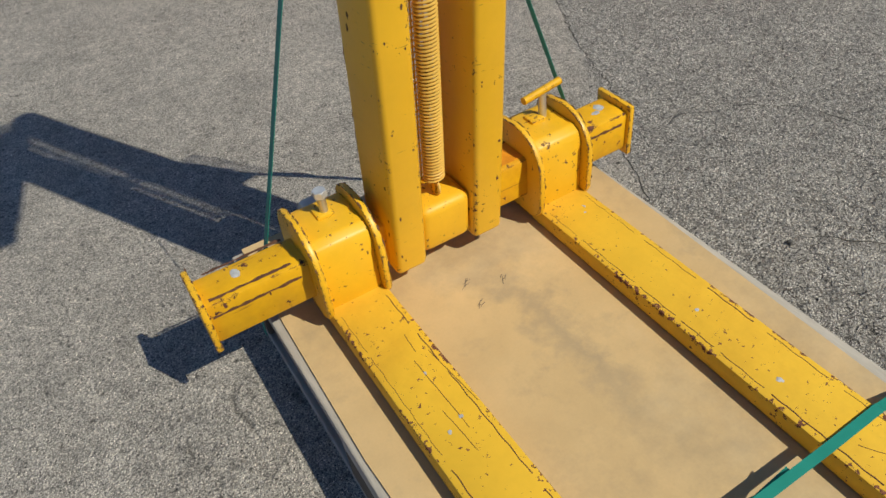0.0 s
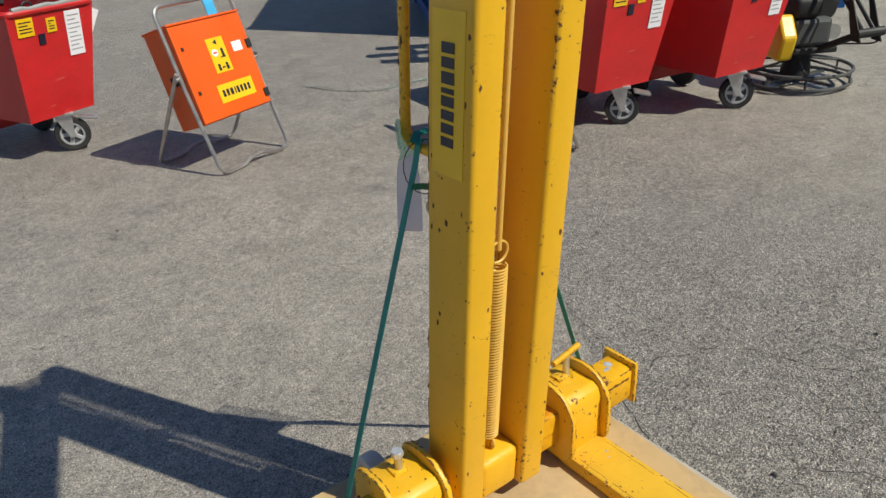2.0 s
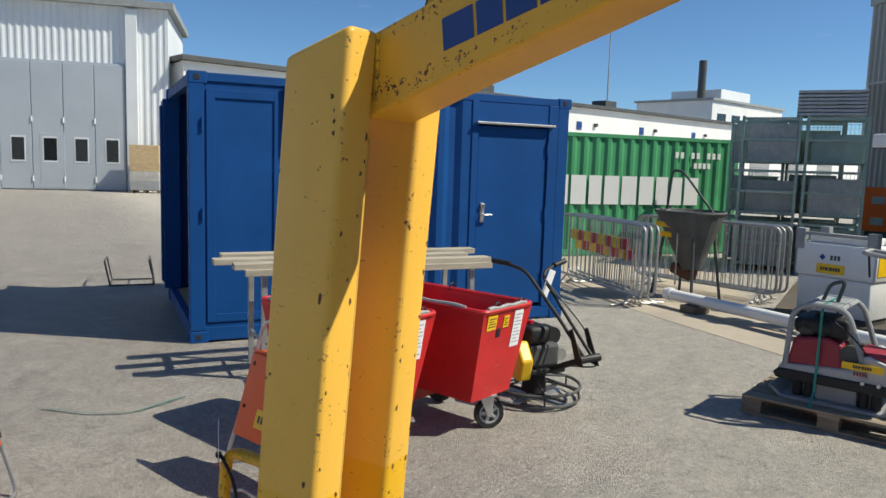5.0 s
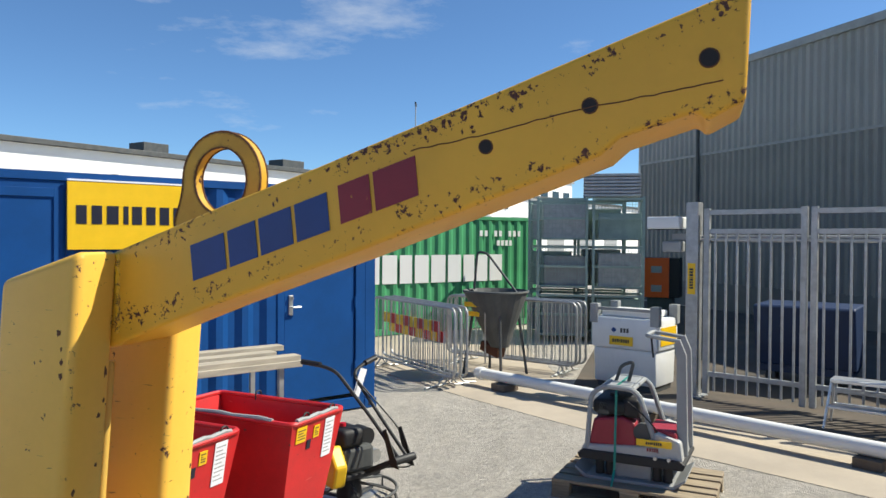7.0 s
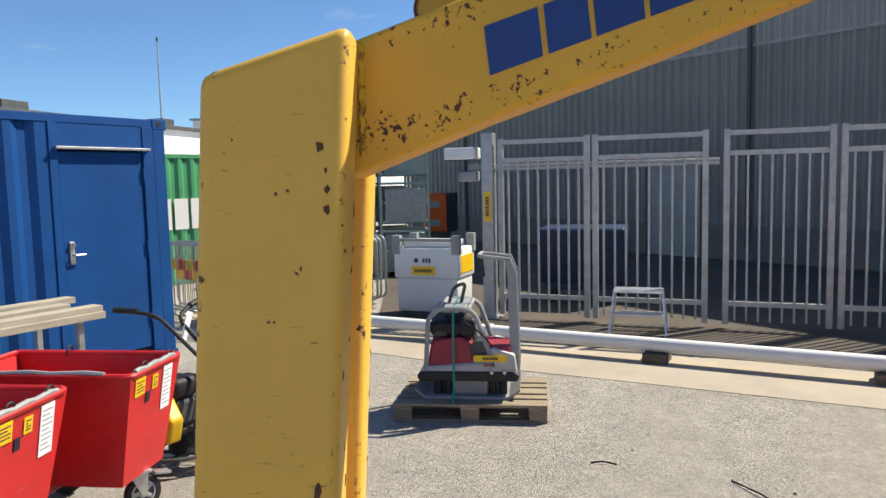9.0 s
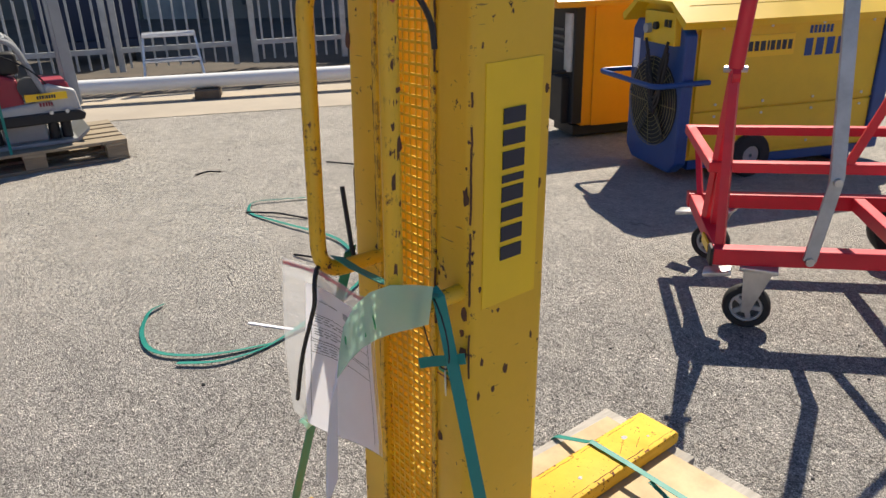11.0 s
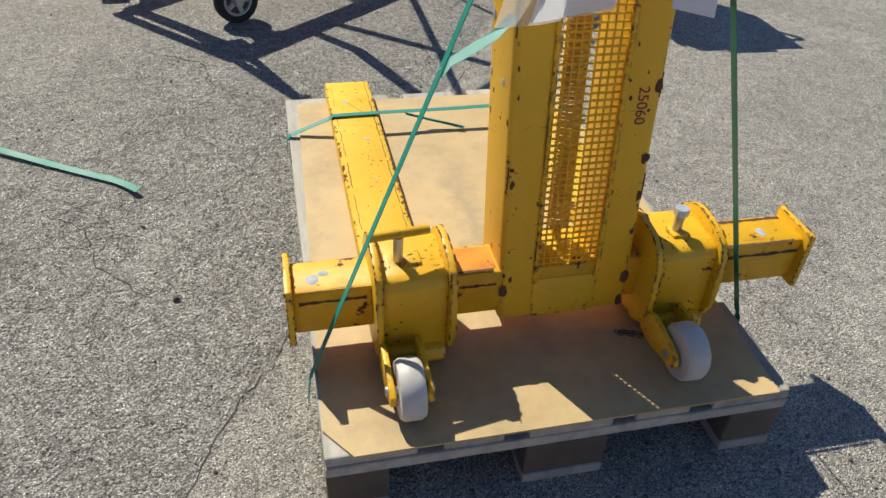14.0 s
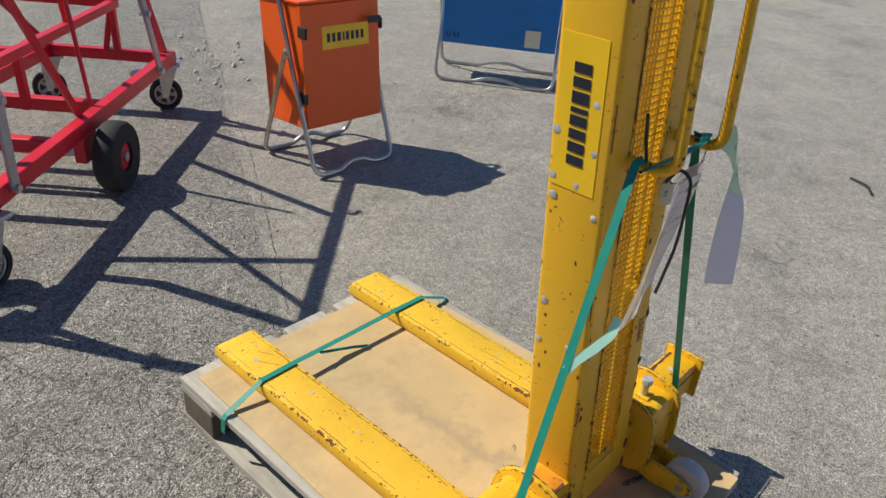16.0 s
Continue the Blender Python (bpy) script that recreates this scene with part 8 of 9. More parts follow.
# ---- power trowel ----
def power_trowel():
    t = thing("power_trowel", (4.22, 2.0, 0), -30, "black and yellow walk-behind power trowel with ring guard", "power trowel")
    for z in (0.035, 0.12):
        ringp = [(0.36 * math.cos(a), 0.36 * math.sin(a), z) for a in [radians(12 * i) for i in range(30)]]
        part("guard_ring", tube(ringp, 0.012, 7, closed=True), GREY_DARK, t, smooth=True)
    for k in range(6):
        a = radians(60 * k + 10)
        part("guard_stay", tube([(0.36 * math.cos(a), 0.36 * math.sin(a), 0.03), (0.36 * math.cos(a), 0.36 * math.sin(a), 0.12), (0.08 * math.cos(a), 0.08 * math.sin(a), 0.17)], 0.009, 6), GREY_DARK, t)
    for k in range(4):
        a = 90 * k + 20
        part("blade", box(0.06, 0.32, -0.055, 0.055, 0.008, 0.012, m=pose(0, 0, 0, 8, 0, a)), STEEL, t)
        part("blade_arm", box(0.0, 0.3, -0.012, 0.012, 0.03, 0.05, m=pose(0, 0, 0, 0, 0, a)), GREY_DARK, t)
    part("gearbox", rod((0, 0, 0.06), (0, 0, 0.24), 0.1, 18, r2=0.08), BLACK, t, smooth=True)
    part("engine_deck", box(-0.18, 0.18, -0.16, 0.16, 0.23, 0.27, 0.01), BLACK, t)
    part("belt_cover", prism([(-0.18, 0.2), (-0.22, 0.36), (-0.12, 0.5), (0.02, 0.46), (0.06, 0.22)], -0.26, -0.15, 0.02), MACHINE_YELLOW, t, "yellow belt cover")
    part("engine", box(-0.13, 0.14, -0.13, 0.13, 0.27, 0.46, 0.03), GREY_DARK, t)
    part("fuel_tank", box(-0.15, 0.05, -0.14, 0.14, 0.46, 0.6, 0.04, seg=3), BLACK, t, smooth=True)
    part("air_filter", rod((0.12, -0.06, 0.5), (0.12, 0.08, 0.5), 0.07, 16), BLACK, t, smooth=True)
    part("silencer", rod((0.16, -0.12, 0.36), (0.16, 0.06, 0.36), 0.05, 14), STEEL, t, smooth=True)
    part("cylinder_head", box(-0.02, 0.10, 0.10, 0.19, 0.30, 0.42, 0.01), STEEL, t, "bare metal cylinder head")
    for k in range(5):
        part("cooling_fin", box(-0.03, 0.11, 0.19, 0.205, 0.305 + 0.024 * k, 0.313 + 0.024 * k), STEEL, t)
    part("recoil_cover", rod((-0.13, 0.0, 0.37), (-0.19, 0.0, 0.37), 0.085, 18), BLACK, t, smooth=True)
    part("fuel_cap", rod((-0.06, 0.0, 0.6), (-0.06, 0.0, 0.625), 0.025, 12), RED_FRAME, t)
    for s_ in (-0.05, 0.09):
        part("yoke_plate", prism([(-0.50, 0.36), (-0.40, 0.36), (-0.30, 0.60), (-0.34, 0.62)], 0.14 + s_, 0.146 + s_, 0.0), BLACK, t)
    part("lower_arm", tube([(0.05, -0.1, 0.24), (0.14, -0.46, 0.42)], 0.024, 8), BLACK, t)
    part("handle_tube", tube(rounded([(0.14, -0.46, 0.40), (0.06, -0.2, 0.68), (-0.05, 0.12, 1.0), (-0.12, 0.3, 1.03)], 0.08, 4), 0.014, 8), BLACK, t, smooth=True)
    part("handle_tube", tube(rounded([(0.20, -0.46, 0.42), (0.14, -0.2, 0.68), (0.06, 0.06, 0.98), (0.22, 0.10, 1.04)], 0.08, 4), 0.014, 8), BLACK, t, smooth=True)
    part("pivot", rod((0.08, -0.46, 0.41), (0.26, -0.46, 0.42), 0.03, 12), BLACK, t)
    part("grip", rod((-0.10, 0.26, 1.03), (-0.17, 0.42, 1.04), 0.022, 10), BLACK, t)
    part("grip", rod((0.2, 0.09, 1.035), (0.33, 0.13, 1.06), 0.022, 10), BLACK, t)
    part("cable", tube(rounded([(0.05, 0.0, 0.95), (0.24, -0.3, 0.6), (0.25, -0.5, 0.35), (0.12, -0.2, 0.3)], 0.1, 5), 0.006, 5), BLACK, t)
    part("paper_tag", box(-0.02, 0.12, -0.002, 0.0, -0.2, 0.02, m=Matrix.Translation((0.1, 0.0, 1.0)) @ pose(0, 0, 0, 12, 15, 35)), PAPER, t, "white paper tag on the handle")


power_trowel()


# ---- heaters ----
def fan_heater():
    """Origin at the near bottom corner; x runs along the flank, y along the fan end (to the other flank)."""
    h = thing("fan_heater", (1.73, -2.9, 0.0), math.degrees(math.atan2(-0.915, -0.40)), "yellow and blue wheeled oil heater with a round fan grille", "heater")
    L, W = 1.30, 0.60
    # the local y axis points to the camera's left flank
    def hp(name, bm, ma, par=None, label="", smooth=False):
        return part(name, bm, ma, par or h, label, smooth)
    body = hp("housing", box(0.016, L, 0.03, W - 0.03, 0.13, 0.94, 0.01), MACHINE_YELLOW, label="yellow sheet-metal housing")
    hp("lower_panel", box(0.04, L - 0.02, 0.018, 0.03, 0.16, 0.42, 0.004), MACHINE_YELLOW, body)
    hp("upper_panel", box(0.04, L - 0.02, 0.018, 0.03, 0.43, 0.92, 0.004), MACHINE_YELLOW, body)
    for x in (0.18, 0.5, 0.85, 1.2):
        for z in (0.19, 0.39, 0.46, 0.89):
            hp("screw", rod((x, 0.012, z), (x, 0.02, z), 0.008, 8), STEEL, body)
    out = [(0.0, 0.12), (0.0, 0.86), (0.05, 0.92), (W - 0.05, 0.92), (W, 0.86), (W, 0.12), (W - 0.08, 0.05), (0.08, 0.05)]
    end = hp("fan_end", prism(out, -0.06, 0.015, 0.012), MACHINE_BLUE, label="blue fan end panel")
    hp("end_flange", prism([(0.0, 0.1), (0.0, 0.9), (W, 0.9), (W, 0.1)], L - 0.02, L + 0.08, 0.012), MACHINE_BLUE)
    hp("outlet", rod((L + 0.08, W / 2, 0.6), (L + 0.34, W / 2, 0.6), 0.26, 32, r2=0.2), MACHINE_BLUE, smooth=True)
    hp("fan_well", rod((-0.063, W / 2, 0.45), (-0.055, W / 2, 0.45), 0.265, 40), DARK_VOID, end)
    for r in (0.05, 0.075, 0.10, 0.125, 0.15, 0.175, 0.20, 0.225, 0.25, 0.268):
        hp("grille_ring", tube([(-0.075 - 0.02 * (1 - r / 0.27), W / 2 + r * math.cos(a), 0.45 + r * math.sin(a)) for a in [radians(10 * i) for i in range(36)]], 0.0017, 5, closed=True), GRILLE, end)
    for k in range(8):
        a = radians(45 * k)
        hp("grille_rib", rod((-0.096, W / 2, 0.45), (-0.074, W / 2 + 0.27 * math.cos(a), 0.45 + 0.27 * math.sin(a)), 0.0025, 5), GRILLE, end)
    for k in range(5):
        a = 72 * k
        hp("fan_blade", box(0.03, 0.24, -0.05, 0.05, -0.002, 0.002, m=Matrix.Translation((-0.068, W / 2, 0.45)) @ pose(0, 0, 0, a, 0, 0) @ pose(0, 0, 0, 0, -90, 0) @ pose(0, 0, 0, 0, 0, 0) @ pose(0, 0, 0, 18, 0, 0)), BLACK, end)
    roof = [(-0.04, 0.90), (-0.06, 0.94), (0.1, 1.04), (W - 0.1, 1.04), (W + 0.06, 0.94), (W + 0.04, 0.90), (W - 0.12, 1.02), (0.12, 1.02)]
    hp("roof", prism(roof, -0.11, L + 0.02, 0.0), MACHINE_YELLOW, label="yellow folded roof sheet")
    hp("roof_filler", box(-0.02, L, 0.06, W - 0.06, 0.9, 1.018), MACHINE_YELLOW)
    box_ = hp("control_panel", box(-0.10, -0.05, 0.06, 0.40, 0.80, 0.98, 0.006), MACHINE_YELLOW, label="yellow control panel with switches")
    for y in (0.10, 0.14):
        hp("switch", box(-0.108, -0.1, y, y + 0.025, 0.9, 0.94), BLACK, box_)
    hp("knob", rod((-0.12, 0.25, 0.9), (-0.1, 0.25, 0.9), 0.022, 14), BLACK, box_)
    hp("socket", rod((-0.13, 0.33, 0.88), (-0.1, 0.33, 0.88), 0.028, 14), GREY_MID, box_)
    hp("notice", box(-0.066, -0.06, 0.50, 0.56, 0.62, 0.80), PAPER, end)
    rnd = random.Random(8)
    for k in range(4):
        pts = [(-0.11, 0.12 + 0.2 * i / 6 + rnd.uniform(-0.03, 0.03), 0.82 - 0.34 * math.sin(math.pi * i / 6) - 0.03 * k) for i in range(7)]
        hp("cable_coil", tube(rounded(pts, 0.08, 4), 0.009, 6), BLACK, end, "black coiled mains cable", True)
    hp("push_handle", tube(rounded([(0.10, -0.02, 0.60), (-0.26, -0.04, 0.60), (-0.26, W + 0.04, 0.60), (0.10, W + 0.02, 0.60)], 0.07, 5), 0.016, 10), MACHINE_BLUE, label="blue tubular push handle", smooth=True)
    hp("chassis_rail", box(0.05, L, 0.04, 0.10, 0.07, 0.14, 0.005), MACHINE_BLUE)
    hp("chassis_rail", box(0.05, L, W - 0.10, W - 0.04, 0.07, 0.14, 0.005), MACHINE_BLUE)
    for y in (0.02, W - 0.02):
        w = hp("wheel", ring_of(0.135, 0.06, 0.07, 26, "y", at=(0.45, y, 0.135)), RUBBER, smooth=True)
        hp("wheel_hub", ring_of(0.062, 0.012, 0.05, 18, "y", at=(0.45, y, 0.135)), GREY_MID, w)
    hp("rear_foot", box(L - 0.12, L - 0.06, 0.06, W - 0.06, 0.0, 0.1, 0.004), MACHINE_BLUE)
    hp("lifting_lug", prism([(W / 2 - 0.04, 1.03), (W / 2 - 0.03, 1.10), (W / 2 + 0.03, 1.10), (W / 2 + 0.04, 1.03)], 0.14, 0.15, 0.0), MACHINE_YELLOW)
    hp("name_sticker", box(0.28, 0.66, 0.010, 0.018, 0.72, 0.84), STICKER, body)
    letters(NAME8, 0.055, 0.001, 0.16, INK, body, Matrix.Translation((0.50, 0.0098, 0.78)), name="name_block")
    letters((1, 1, 1, 1, 1), 0.10, 0.001, 0.2, BLUE_INK, body, Matrix.Translation((0.92, 0.0168, 0.755)), name="maker_block")
    letters((0.8,) * 6, 0.045, 0.001, 0.2, BLUE_INK, body, Matrix.Translation((0.84, 0.0168, 0.855)), name="maker_block")
    hp("fuel_hose", tube(rounded([(0.5, 0.3, 1.04), (0.8, 0.1, 1.06), (1.1, 0.4, 1.06), (1.25, 0.1, 1.05)], 0.15, 6), 0.012, 6), BLACK)


GRILLE = mat("dull_yellow_wire", (0.20, 0.17, 0.07), 0.45, var=0.1, bump=0.03)
fan_heater()


DULL_ZINC = mat("dull_zinc_pipe", (0.33, 0.325, 0.31), 0.65, 0.35, var=0.2, scale=6, bump=0.08, dirt=0.4, dirt_color=(0.2, 0.185, 0.165))


def box_heater():
    h = thing("box_heater", (2.87, -3.26, 0.0), math.degrees(math.atan2(-0.93, -0.37)), "orange and black box heater with a flue pipe on its roof", "heater")
    L, W = 1.45, 0.45
    body = part("housing", box(0.02, L, 0.02, W - 0.02, 0.10, 0.97, 0.01), MACHINE_ORANGE, h, "orange sheet-metal housing")
    part("side_panel", box(0.10, L - 0.1, 0.006, 0.02, 0.10, 0.95, 0.004), MACHINE_ORANGE, body)
    end = part("black_end", box(-0.06, 0.025, 0.01, W - 0.01, 0.12, 0.96, 0.012), BLACK, h, "black end with a louvred panel")
    for z in (0.62, 0.67, 0.72, 0.77):
        part("louvre", box(-0.075, -0.06, 0.15, 0.40, z, z + 0.02, 0.003), GREY_DARK, end)
    part("drum", rod((-0.055, 0.07, 0.50), (-0.055, 0.07, 0.90), 0.045, 16), GALV, end)
    part("lower_box", box(-0.12, 0.0, 0.06, W - 0.06, 0.12, 0.46, 0.01), BLACK, end)
    part("push_handle", tube(rounded([(0.0, 0.06, 0.5), (-0.2, 0.06, 0.5), (-0.2, W - 0.06, 0.5), (0.0, W - 0.06, 0.5)], 0.06, 4), 0.014, 8), BLACK, end, smooth=True)
    part("skid", box(-0.02, L, 0.06, W - 0.06, 0.02, 0.10, 0.006), BLACK, h)
    part("roof", prism([(-0.05, 0.945), (-0.05, 0.985), (0.05, 1.03), (W - 0.05, 1.03), (W + 0.05, 0.985), (W + 0.05, 0.945)], -0.22, L + 0.1, 0.006), MACHINE_ORANGE, h, "orange roof sheet")
    part("roof_cap", rod((0.02, W / 2, 1.025), (0.02, W / 2, 1.075), 0.09, 20), GALV, h)
    for y in (0.10, W - 0.10):
        part("wheel", ring_of(0.09, 0.03, 0.05, 22, "y", at=(0.62, y, 0.09)), RUBBER, h, smooth=True)
    part("foot", box(L - 0.2, L - 0.12, 0.06, W - 0.06, 0.0, 0.04), BLACK, h)
    part("lifting_eye", prism([(0.28, 1.025), (0.28, 1.125), (0.30, 1.155), (0.34, 1.155), (0.36, 1.125), (0.36, 1.025)], 0.78, 0.79, 0.0), GREY_DARK, h)
    for k, (z, hh) in enumerate(((0.72, 0.04), (0.64, 0.07))):
        letters((1,) * (5 - k), hh, 0.001, 0.2, GREY_DARK, body, Matrix.Translation((0.62, 0.0048, z)), name="maker_block")
    part("maker_bar", box(0.46, 0.85, 0.002, 0.006, 0.555, 0.57), GREY_DARK, body)
    part("name_sticker", box(0.58, 0.85, 0.0, 0.006, 0.40, 0.49), STICKER, body)
    f = thing("flue_pipe", (0, 0, 0), 0, "galvanised flue pipe strapped on a heater roof", "pipe")
    f.matrix_world = h.matrix_world @ Matrix.Translation((0.0, -0.04, 1.03))
    part("tube", rod((-0.12, 0.30, 0.185), (0.86, 0.20, 0.155), 0.078, 24), DULL_ZINC, f, smooth=True)
    part("mouth", rod((-0.121, 0.30, 0.185), (-0.117, 0.30, 0.185), 0.073, 24), DARK_VOID, f)
    part("stub", rod((0.14, 0.27, 0.0), (0.14, 0.27, 0.13), 0.03, 12), GALV, f)
    part("prop", box(0.55, 0.6, 0.15, 0.30, 0.0, 0.088), BLACK, f)
    part("rubber_band", ring_of(0.08, 0.074, 0.03, 24, "x", at=(0.52, 0.235, 0.166)), BLACK, f)


box_heater()


# ---- red transport cart ----
def transport_cart():
    a, b = Vector((0.57, -1.54, 0)), Vector((-0.90, -2.87, 0))
    d = b - a
    c = thing("transport_cart", (a.x, a.y, 0), math.degrees(math.atan2(d.y, d.x)), "red steel transport cart with castors and two rubber wheels", "cart")
    n, W, z = d.length, 0.64, 0.29
    # local x runs along the cart, local y to the far side
    def cp(name, bm, ma=None, par=None, label="", smooth=False):
        bmesh.ops.transform(bm, matrix=Matrix.Diagonal((1, 1, 1, 1)), verts=bm.verts)
        return part(name, bm, ma or RED_FRAME, par or c, label, smooth)
    x0, x1 = -0.10, n - 0.10
    for y in (0.0, W):
        cp("side_rail", box(x0, x1, y - 0.026, y + 0.026, z - 0.032, z + 0.032, 0.004))
    for x in (x0 + 0.03, 0.60, 1.05, x1 - 0.03):
        cp("cross_rail", box(x - 0.024, x + 0.024, 0.026, W - 0.026, z - 0.028, z + 0.028, 0.004))
    # raised inner frame on short posts
    up, ya, yb = 0.55, 0.26, 0.86
    for y in (ya, yb):
        cp("upper_rail", box(x0, x1, y - 0.02, y + 0.02, up - 0.02, up + 0.02, 0.003))
    for x in (x0 + 0.02, 0.9, x1 - 0.02):
        cp("upper_cross", box(x - 0.02, x + 0.02, ya + 0.02, yb - 0.02, up - 0.02, up + 0.02, 0.003))
    for x in (x0 + 0.05, 0.9, x1 - 0.05):
        cp("upper_post", box(x - 0.016, x + 0.016, ya - 0.016, ya + 0.016, z + 0.024, up - 0.018, 0.003))
        cp("upper_post", tube([(x, W - 0.02, z + 0.028), (x, yb - 0.02, up - 0.01)], 0.016, 4))
    # a hinged A-frame at each end carries the ridge bar
    top = 1.42
    for x, lean in ((x0 + 0.03, 1), (x1 - 0.03, -1)):
        hinge = (x + 0.01 * lean, 0.175, 0.93)
        foot = cp("leg", tube([(x, 0.03, z + 0.03), hinge], 0.022, 4))
        cp("leg_stay", tube([(x, 0.33, z + 0.026), hinge], 0.020, 4), par=foot)
        cp("leg_top", tube(rounded([hinge, (x + 0.05 * lean, 0.18, top), (x + 0.30 * lean, 0.18, top)], 0.06, 5), 0.027, 10), par=foot, smooth=True)
        cp("hinge_bolt", rod((hinge[0] - 0.04, hinge[1], hinge[2]), (hinge[0] + 0.04, hinge[1], hinge[2]), 0.012, 8), STEEL, foot)
        cp("hinge_lug", rod((hinge[0] - 0.014, hinge[1], hinge[2] - 0.02), (hinge[0] + 0.014, hinge[1], hinge[2] - 0.02), 0.035, 14), par=foot)
    cp("top_bar", rod((x0 + 0.30, 0.18, top), (x1 - 0.30, 0.18, top), 0.027, 10))
    cp("bar_hook", tube(rounded([(1.12, 0.18, top), (1.12, 0.20, top + 0.10), (1.17, 0.20, top + 0.12)], 0.02, 3), 0.012, 6))
    # braces from the inner frame to the ridge, and zinc folding struts
    for xa, xb in ((0.40, 0.70), (n - 0.62, n - 0.92)):
        cp("diagonal", tube([(xa, ya, up + 0.01), (xb, 0.18, top - 0.01)], 0.021, 4))
    cp("diagonal", tube([(0.86, 0.03, z + 0.03), (0.36, 0.16, top - 0.01)], 0.017, 4))
    for xa, lean in ((0.225, 1), (n - 0.36, -1)):
        knee = (xa + 0.05 * lean, -0.012, z + 0.29)
        s = cp("strut", tube([(xa, -0.034, z), knee], 0, flat=(0.045, 0.012, (0, 1, 0))), GALV, label="zinc-coated folding strut")
        cp("strut_arm", tube([knee, (xa + 0.03 * lean, 0.14, top - 0.04)], 0, flat=(0.045, 0.02, (0, 1, 0))), GALV, s)
        cp("bolt", rod((xa, -0.05, z), (xa, 0.0, z), 0.016, 8), STEEL, s)
        cp("bolt", rod((knee[0], -0.035, knee[2]), (knee[0], 0.015, knee[2]), 0.014, 8), STEEL, s)
    cp("upright", tube([(0.98, 0.03, z), (1.0, 0.1, 1.1)], 0.01, 6))
    for y in (-0.10, W + 0.10):
        w = cp("rubber_wheel", ring_of(0.15, 0.06, 0.085, 30, "y", at=(0.86, y, 0.15)), RUBBER, label="black rubber-tyred wheel with red hub", smooth=True)
        cp("hub", ring_of(0.065, 0.014, 0.06, 20, "y", at=(0.86, y, 0.15)), RED_FRAME, w)
        cp("hub_cap", rod((0.86, y - 0.045, 0.15), (0.86, y + 0.045, 0.15), 0.02, 12), STEEL, w)
    cp("axle", rod((0.86, -0.12, 0.15), (0.86, W + 0.12, 0.15), 0.016, 10), STEEL)
    cp("axle_bracket", box(0.80, 0.92, 0.0, 0.05, 0.13, z - 0.03, 0.003))
    cp("axle_bracket", box(0.80, 0.92, W - 0.05, W, 0.13, z - 0.03, 0.003))
    for x, y, t in ((0.075, 0.0, 75), (0.05, W, 60), (n - 0.10, 0.02, 15), (n - 0.12, W, 30)):
        castor(c, x, y, 0.085, t, True, z - 0.035)
    cp("rubber_stop", box(-0.112, -0.10, -0.03, 0.03, z - 0.034, z + 0.034, 0.003), BLACK)
    cp("name_sticker", box(-0.108, -0.10, 0.06, 0.18, z - 0.018, z + 0.018), STICKER)


transport_cart()


# ---- straps, ties and bits lying on the asphalt ----
def lying_strap(points, label, width=0.018):
    rnd = random.Random(len(points) * 7)
    pts = []
    for i, (x, y) in enumerate(points):
        pts.append((x, y, 0.006 + 0.012 * (0.5 + 0.5 * math.sin(i * 2.3))))
    line = rounded(pts, 0.12, 5)
    ob = part("packing_strap", tube(line, 0, flat=(width, 0.0012, (0.25, 0.15, 1))), STRAP, None, label, category="strap", group="cut straps on the ground")
    return ob


lying_strap([(1.69, 0.18), (1.59, 0.07), (1.58, -0.1), (1.63, -0.26), (1.65, -0.53), (1.52, -0.69), (1.28, -0.73), (1.04, -0.58), (0.84, -0.46), (0.79, -0.40)], "cut green packing strap curled on the asphalt")
lying_strap([(3.04, -1.10), (3.2, -0.80), (3.04, -0.71), (2.68, -0.79), (2.36, -0.89), (1.92, -0.79), (1.76, -0.58), (1.64, -0.26)], "cut green packing strap in a loose bend on the asphalt")
lying_strap([(2.20, 0.05), (2.17, 0.12), (2.04, 0.20), (1.82, 0.24), (1.66, 0.08), (1.60, -0.15)], "cut green packing strap in a loop on the asphalt")
lying_strap([(1.73, 4.61), (1.86, 4.25), (2.06, 4.05), (2.26, 4.04), (2.51, 4.05)], "dark green packing strap lying behind a power box", 0.018)
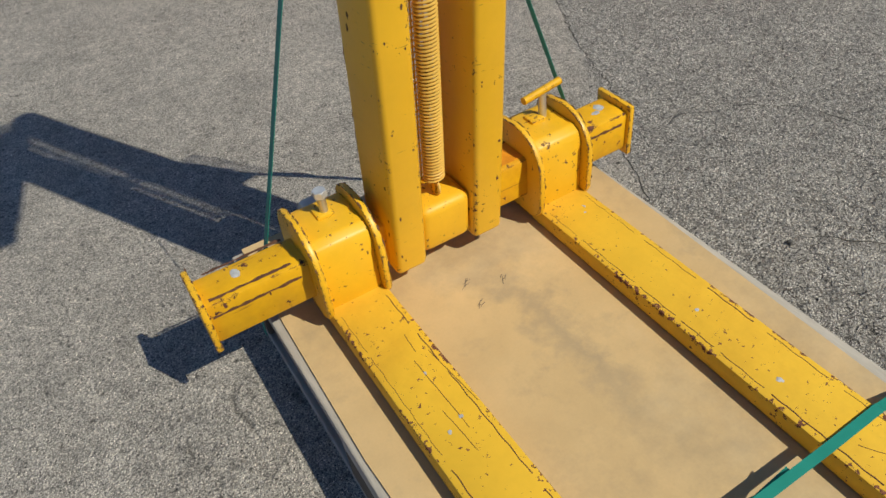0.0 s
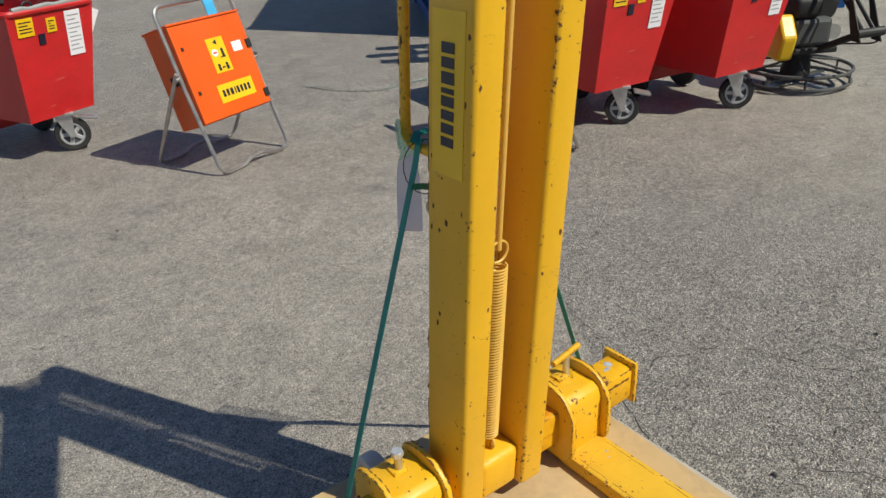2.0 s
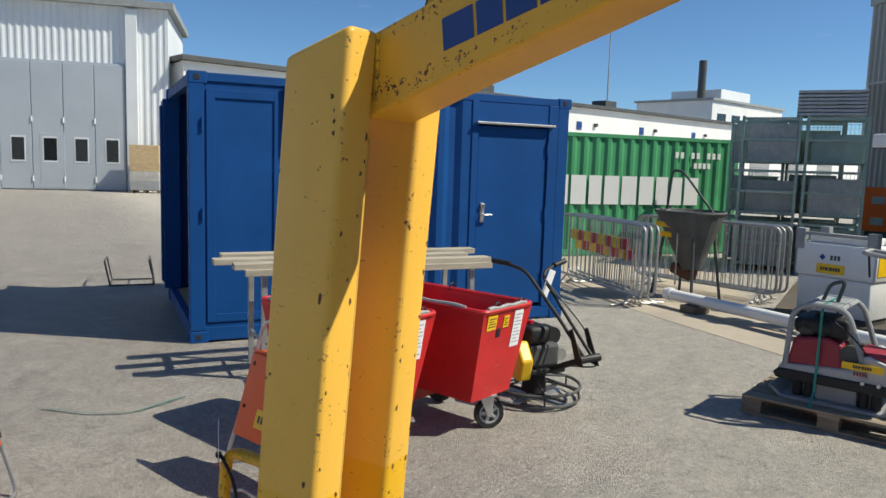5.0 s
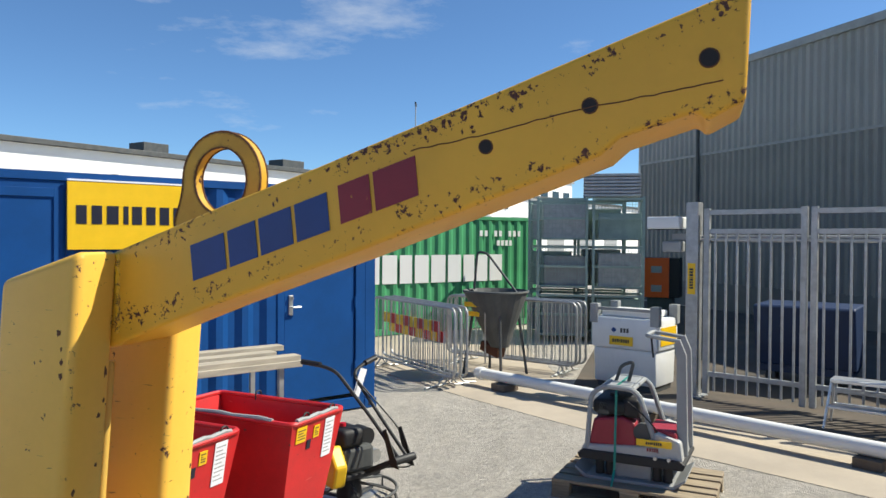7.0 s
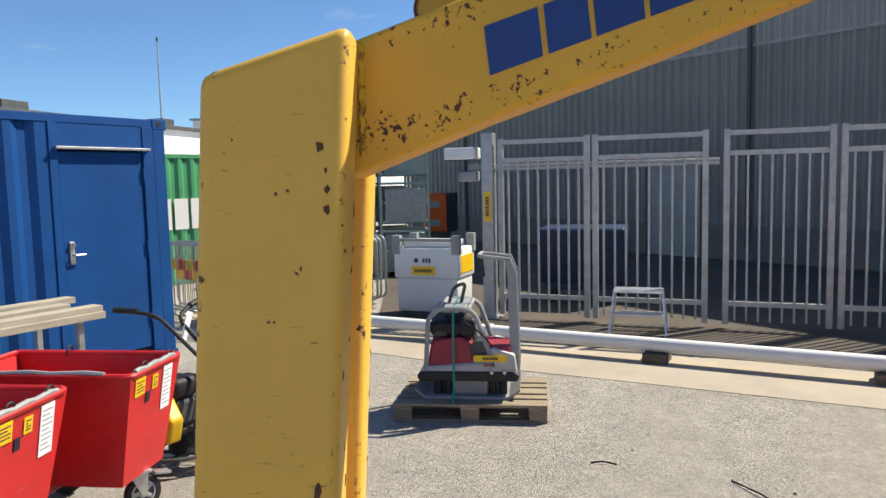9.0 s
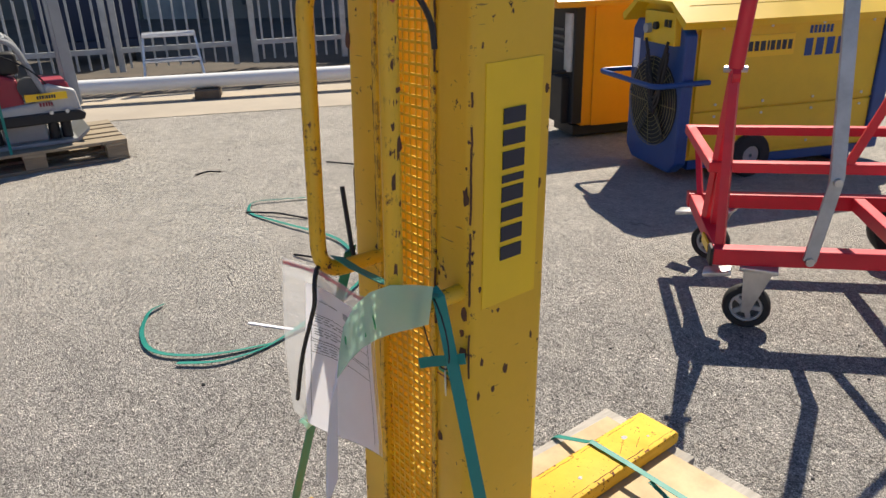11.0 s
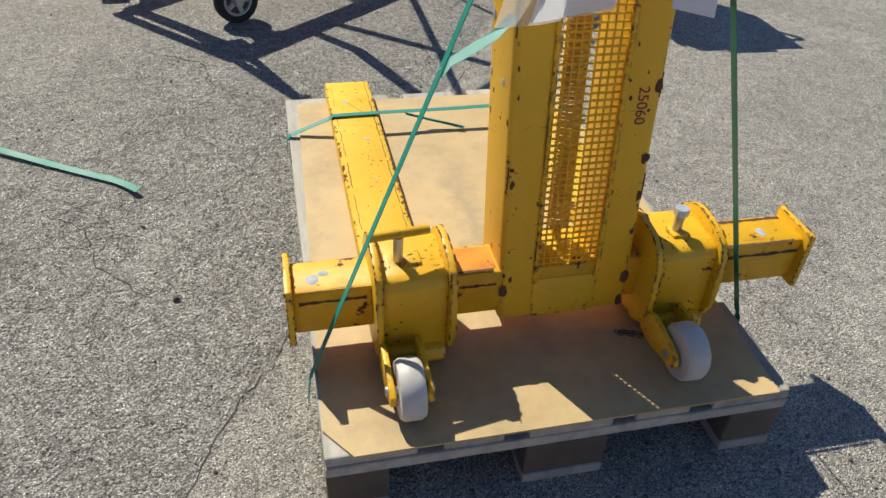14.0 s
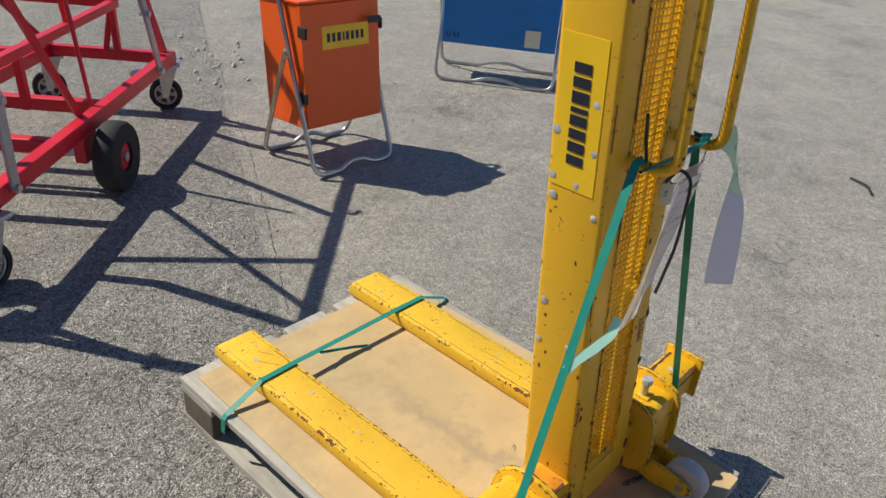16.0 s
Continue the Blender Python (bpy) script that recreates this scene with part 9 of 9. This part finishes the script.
for pts in ([(3.66, -1.58), (3.45, -1.66), (3.27, -1.73)], [(3.25, -2.0), (3.31, -2.04), (3.34, -2.17)], [(2.75, -1.74), (2.9, -1.95), (3.05, -2.17)], [(2.61, -1.95), (2.38, -2.11), (2.25, -2.14)],
            [(1.90, -1.44), (1.70, -1.54), (1.60, -1.58), (1.56, -1.50)], [(1.70, -1.54), (1.62, -1.47), (1.54, -1.46)], [(3.99, -0.78), (3.98, -0.86), (3.95, -0.94)],
            [(3.06, -0.71), (2.9, -0.82), (2.73, -0.92)], [(2.32, -0.62), (2.2, -0.66), (2.12, -0.72)], [(-2.9, 0.25), (-2.98, 0.2), (-3.05, 0.1)]):
    tie("cable_tie", [(x, y, 0.007 + 0.012 * (i == 1)) for i, (x, y) in enumerate(pts)], "cut black cable tie lying on the asphalt", 0.0055)
part("plastic_strip", box(-0.115, 0.115, -0.008, 0.008, 0.0, 0.004, 0.001, m=Matrix.Translation((1.725, -0.215, 0.0)) @ pose(0, 0, 0, 0, 0, 33)), PAPER, None, "white plastic strip lying on the asphalt", category="strip")


def loose_stones():
    """Loose grit and a few pale crumbs of concrete on the asphalt."""
    rnd = random.Random(21)
    bm = bmesh.new()
    for k in range(420):
        r = rnd.random() ** 0.6 * 4.5
        a = rnd.uniform(0, 2 * math.pi)
        x, y = 0.3 + r * math.cos(a), -0.2 + r * math.sin(a)
        if abs(x) < 0.46 and abs(y) < 0.66:
            continue
        s = rnd.uniform(0.0025, 0.006) * (1.8 if rnd.random() < 0.06 else 1)
        made = bmesh.ops.create_icosphere(bm, subdivisions=1, radius=s, matrix=Matrix.LocRotScale((x, y, s * 0.4), Euler((rnd.random(), rnd.random(), rnd.random())), (1, rnd.uniform(0.6, 1.3), rnd.uniform(0.5, 0.8))))
    part("loose_grit", bm, GRIT, None, "loose grit scattered over the asphalt", kind="stuff")
    bm = bmesh.new()
    for k in range(46):
        x, y = -1.5 + rnd.gauss(0, 0.22), -3.45 + rnd.gauss(0, 0.3)
        s = rnd.uniform(0.006, 0.022)
        bmesh.ops.create_icosphere(bm, subdivisions=1, radius=s, matrix=Matrix.LocRotScale((x, y, s * 0.4), Euler((rnd.random(), rnd.random(), rnd.random())), (1, rnd.uniform(0.6, 1.3), 0.7)))
    part("concrete_crumbs", bm, CRUMB, None, "pale crumbs of broken concrete on the asphalt", kind="stuff")


GRIT = mat("grey_grit", (0.16, 0.15, 0.14), 0.9, var=0.3, island=0.5, bump=0.2)
CRUMB = mat("pale_concrete_crumb", (0.46, 0.44, 0.40), 0.9, var=0.2, island=0.25, bump=0.2)
loose_stones()
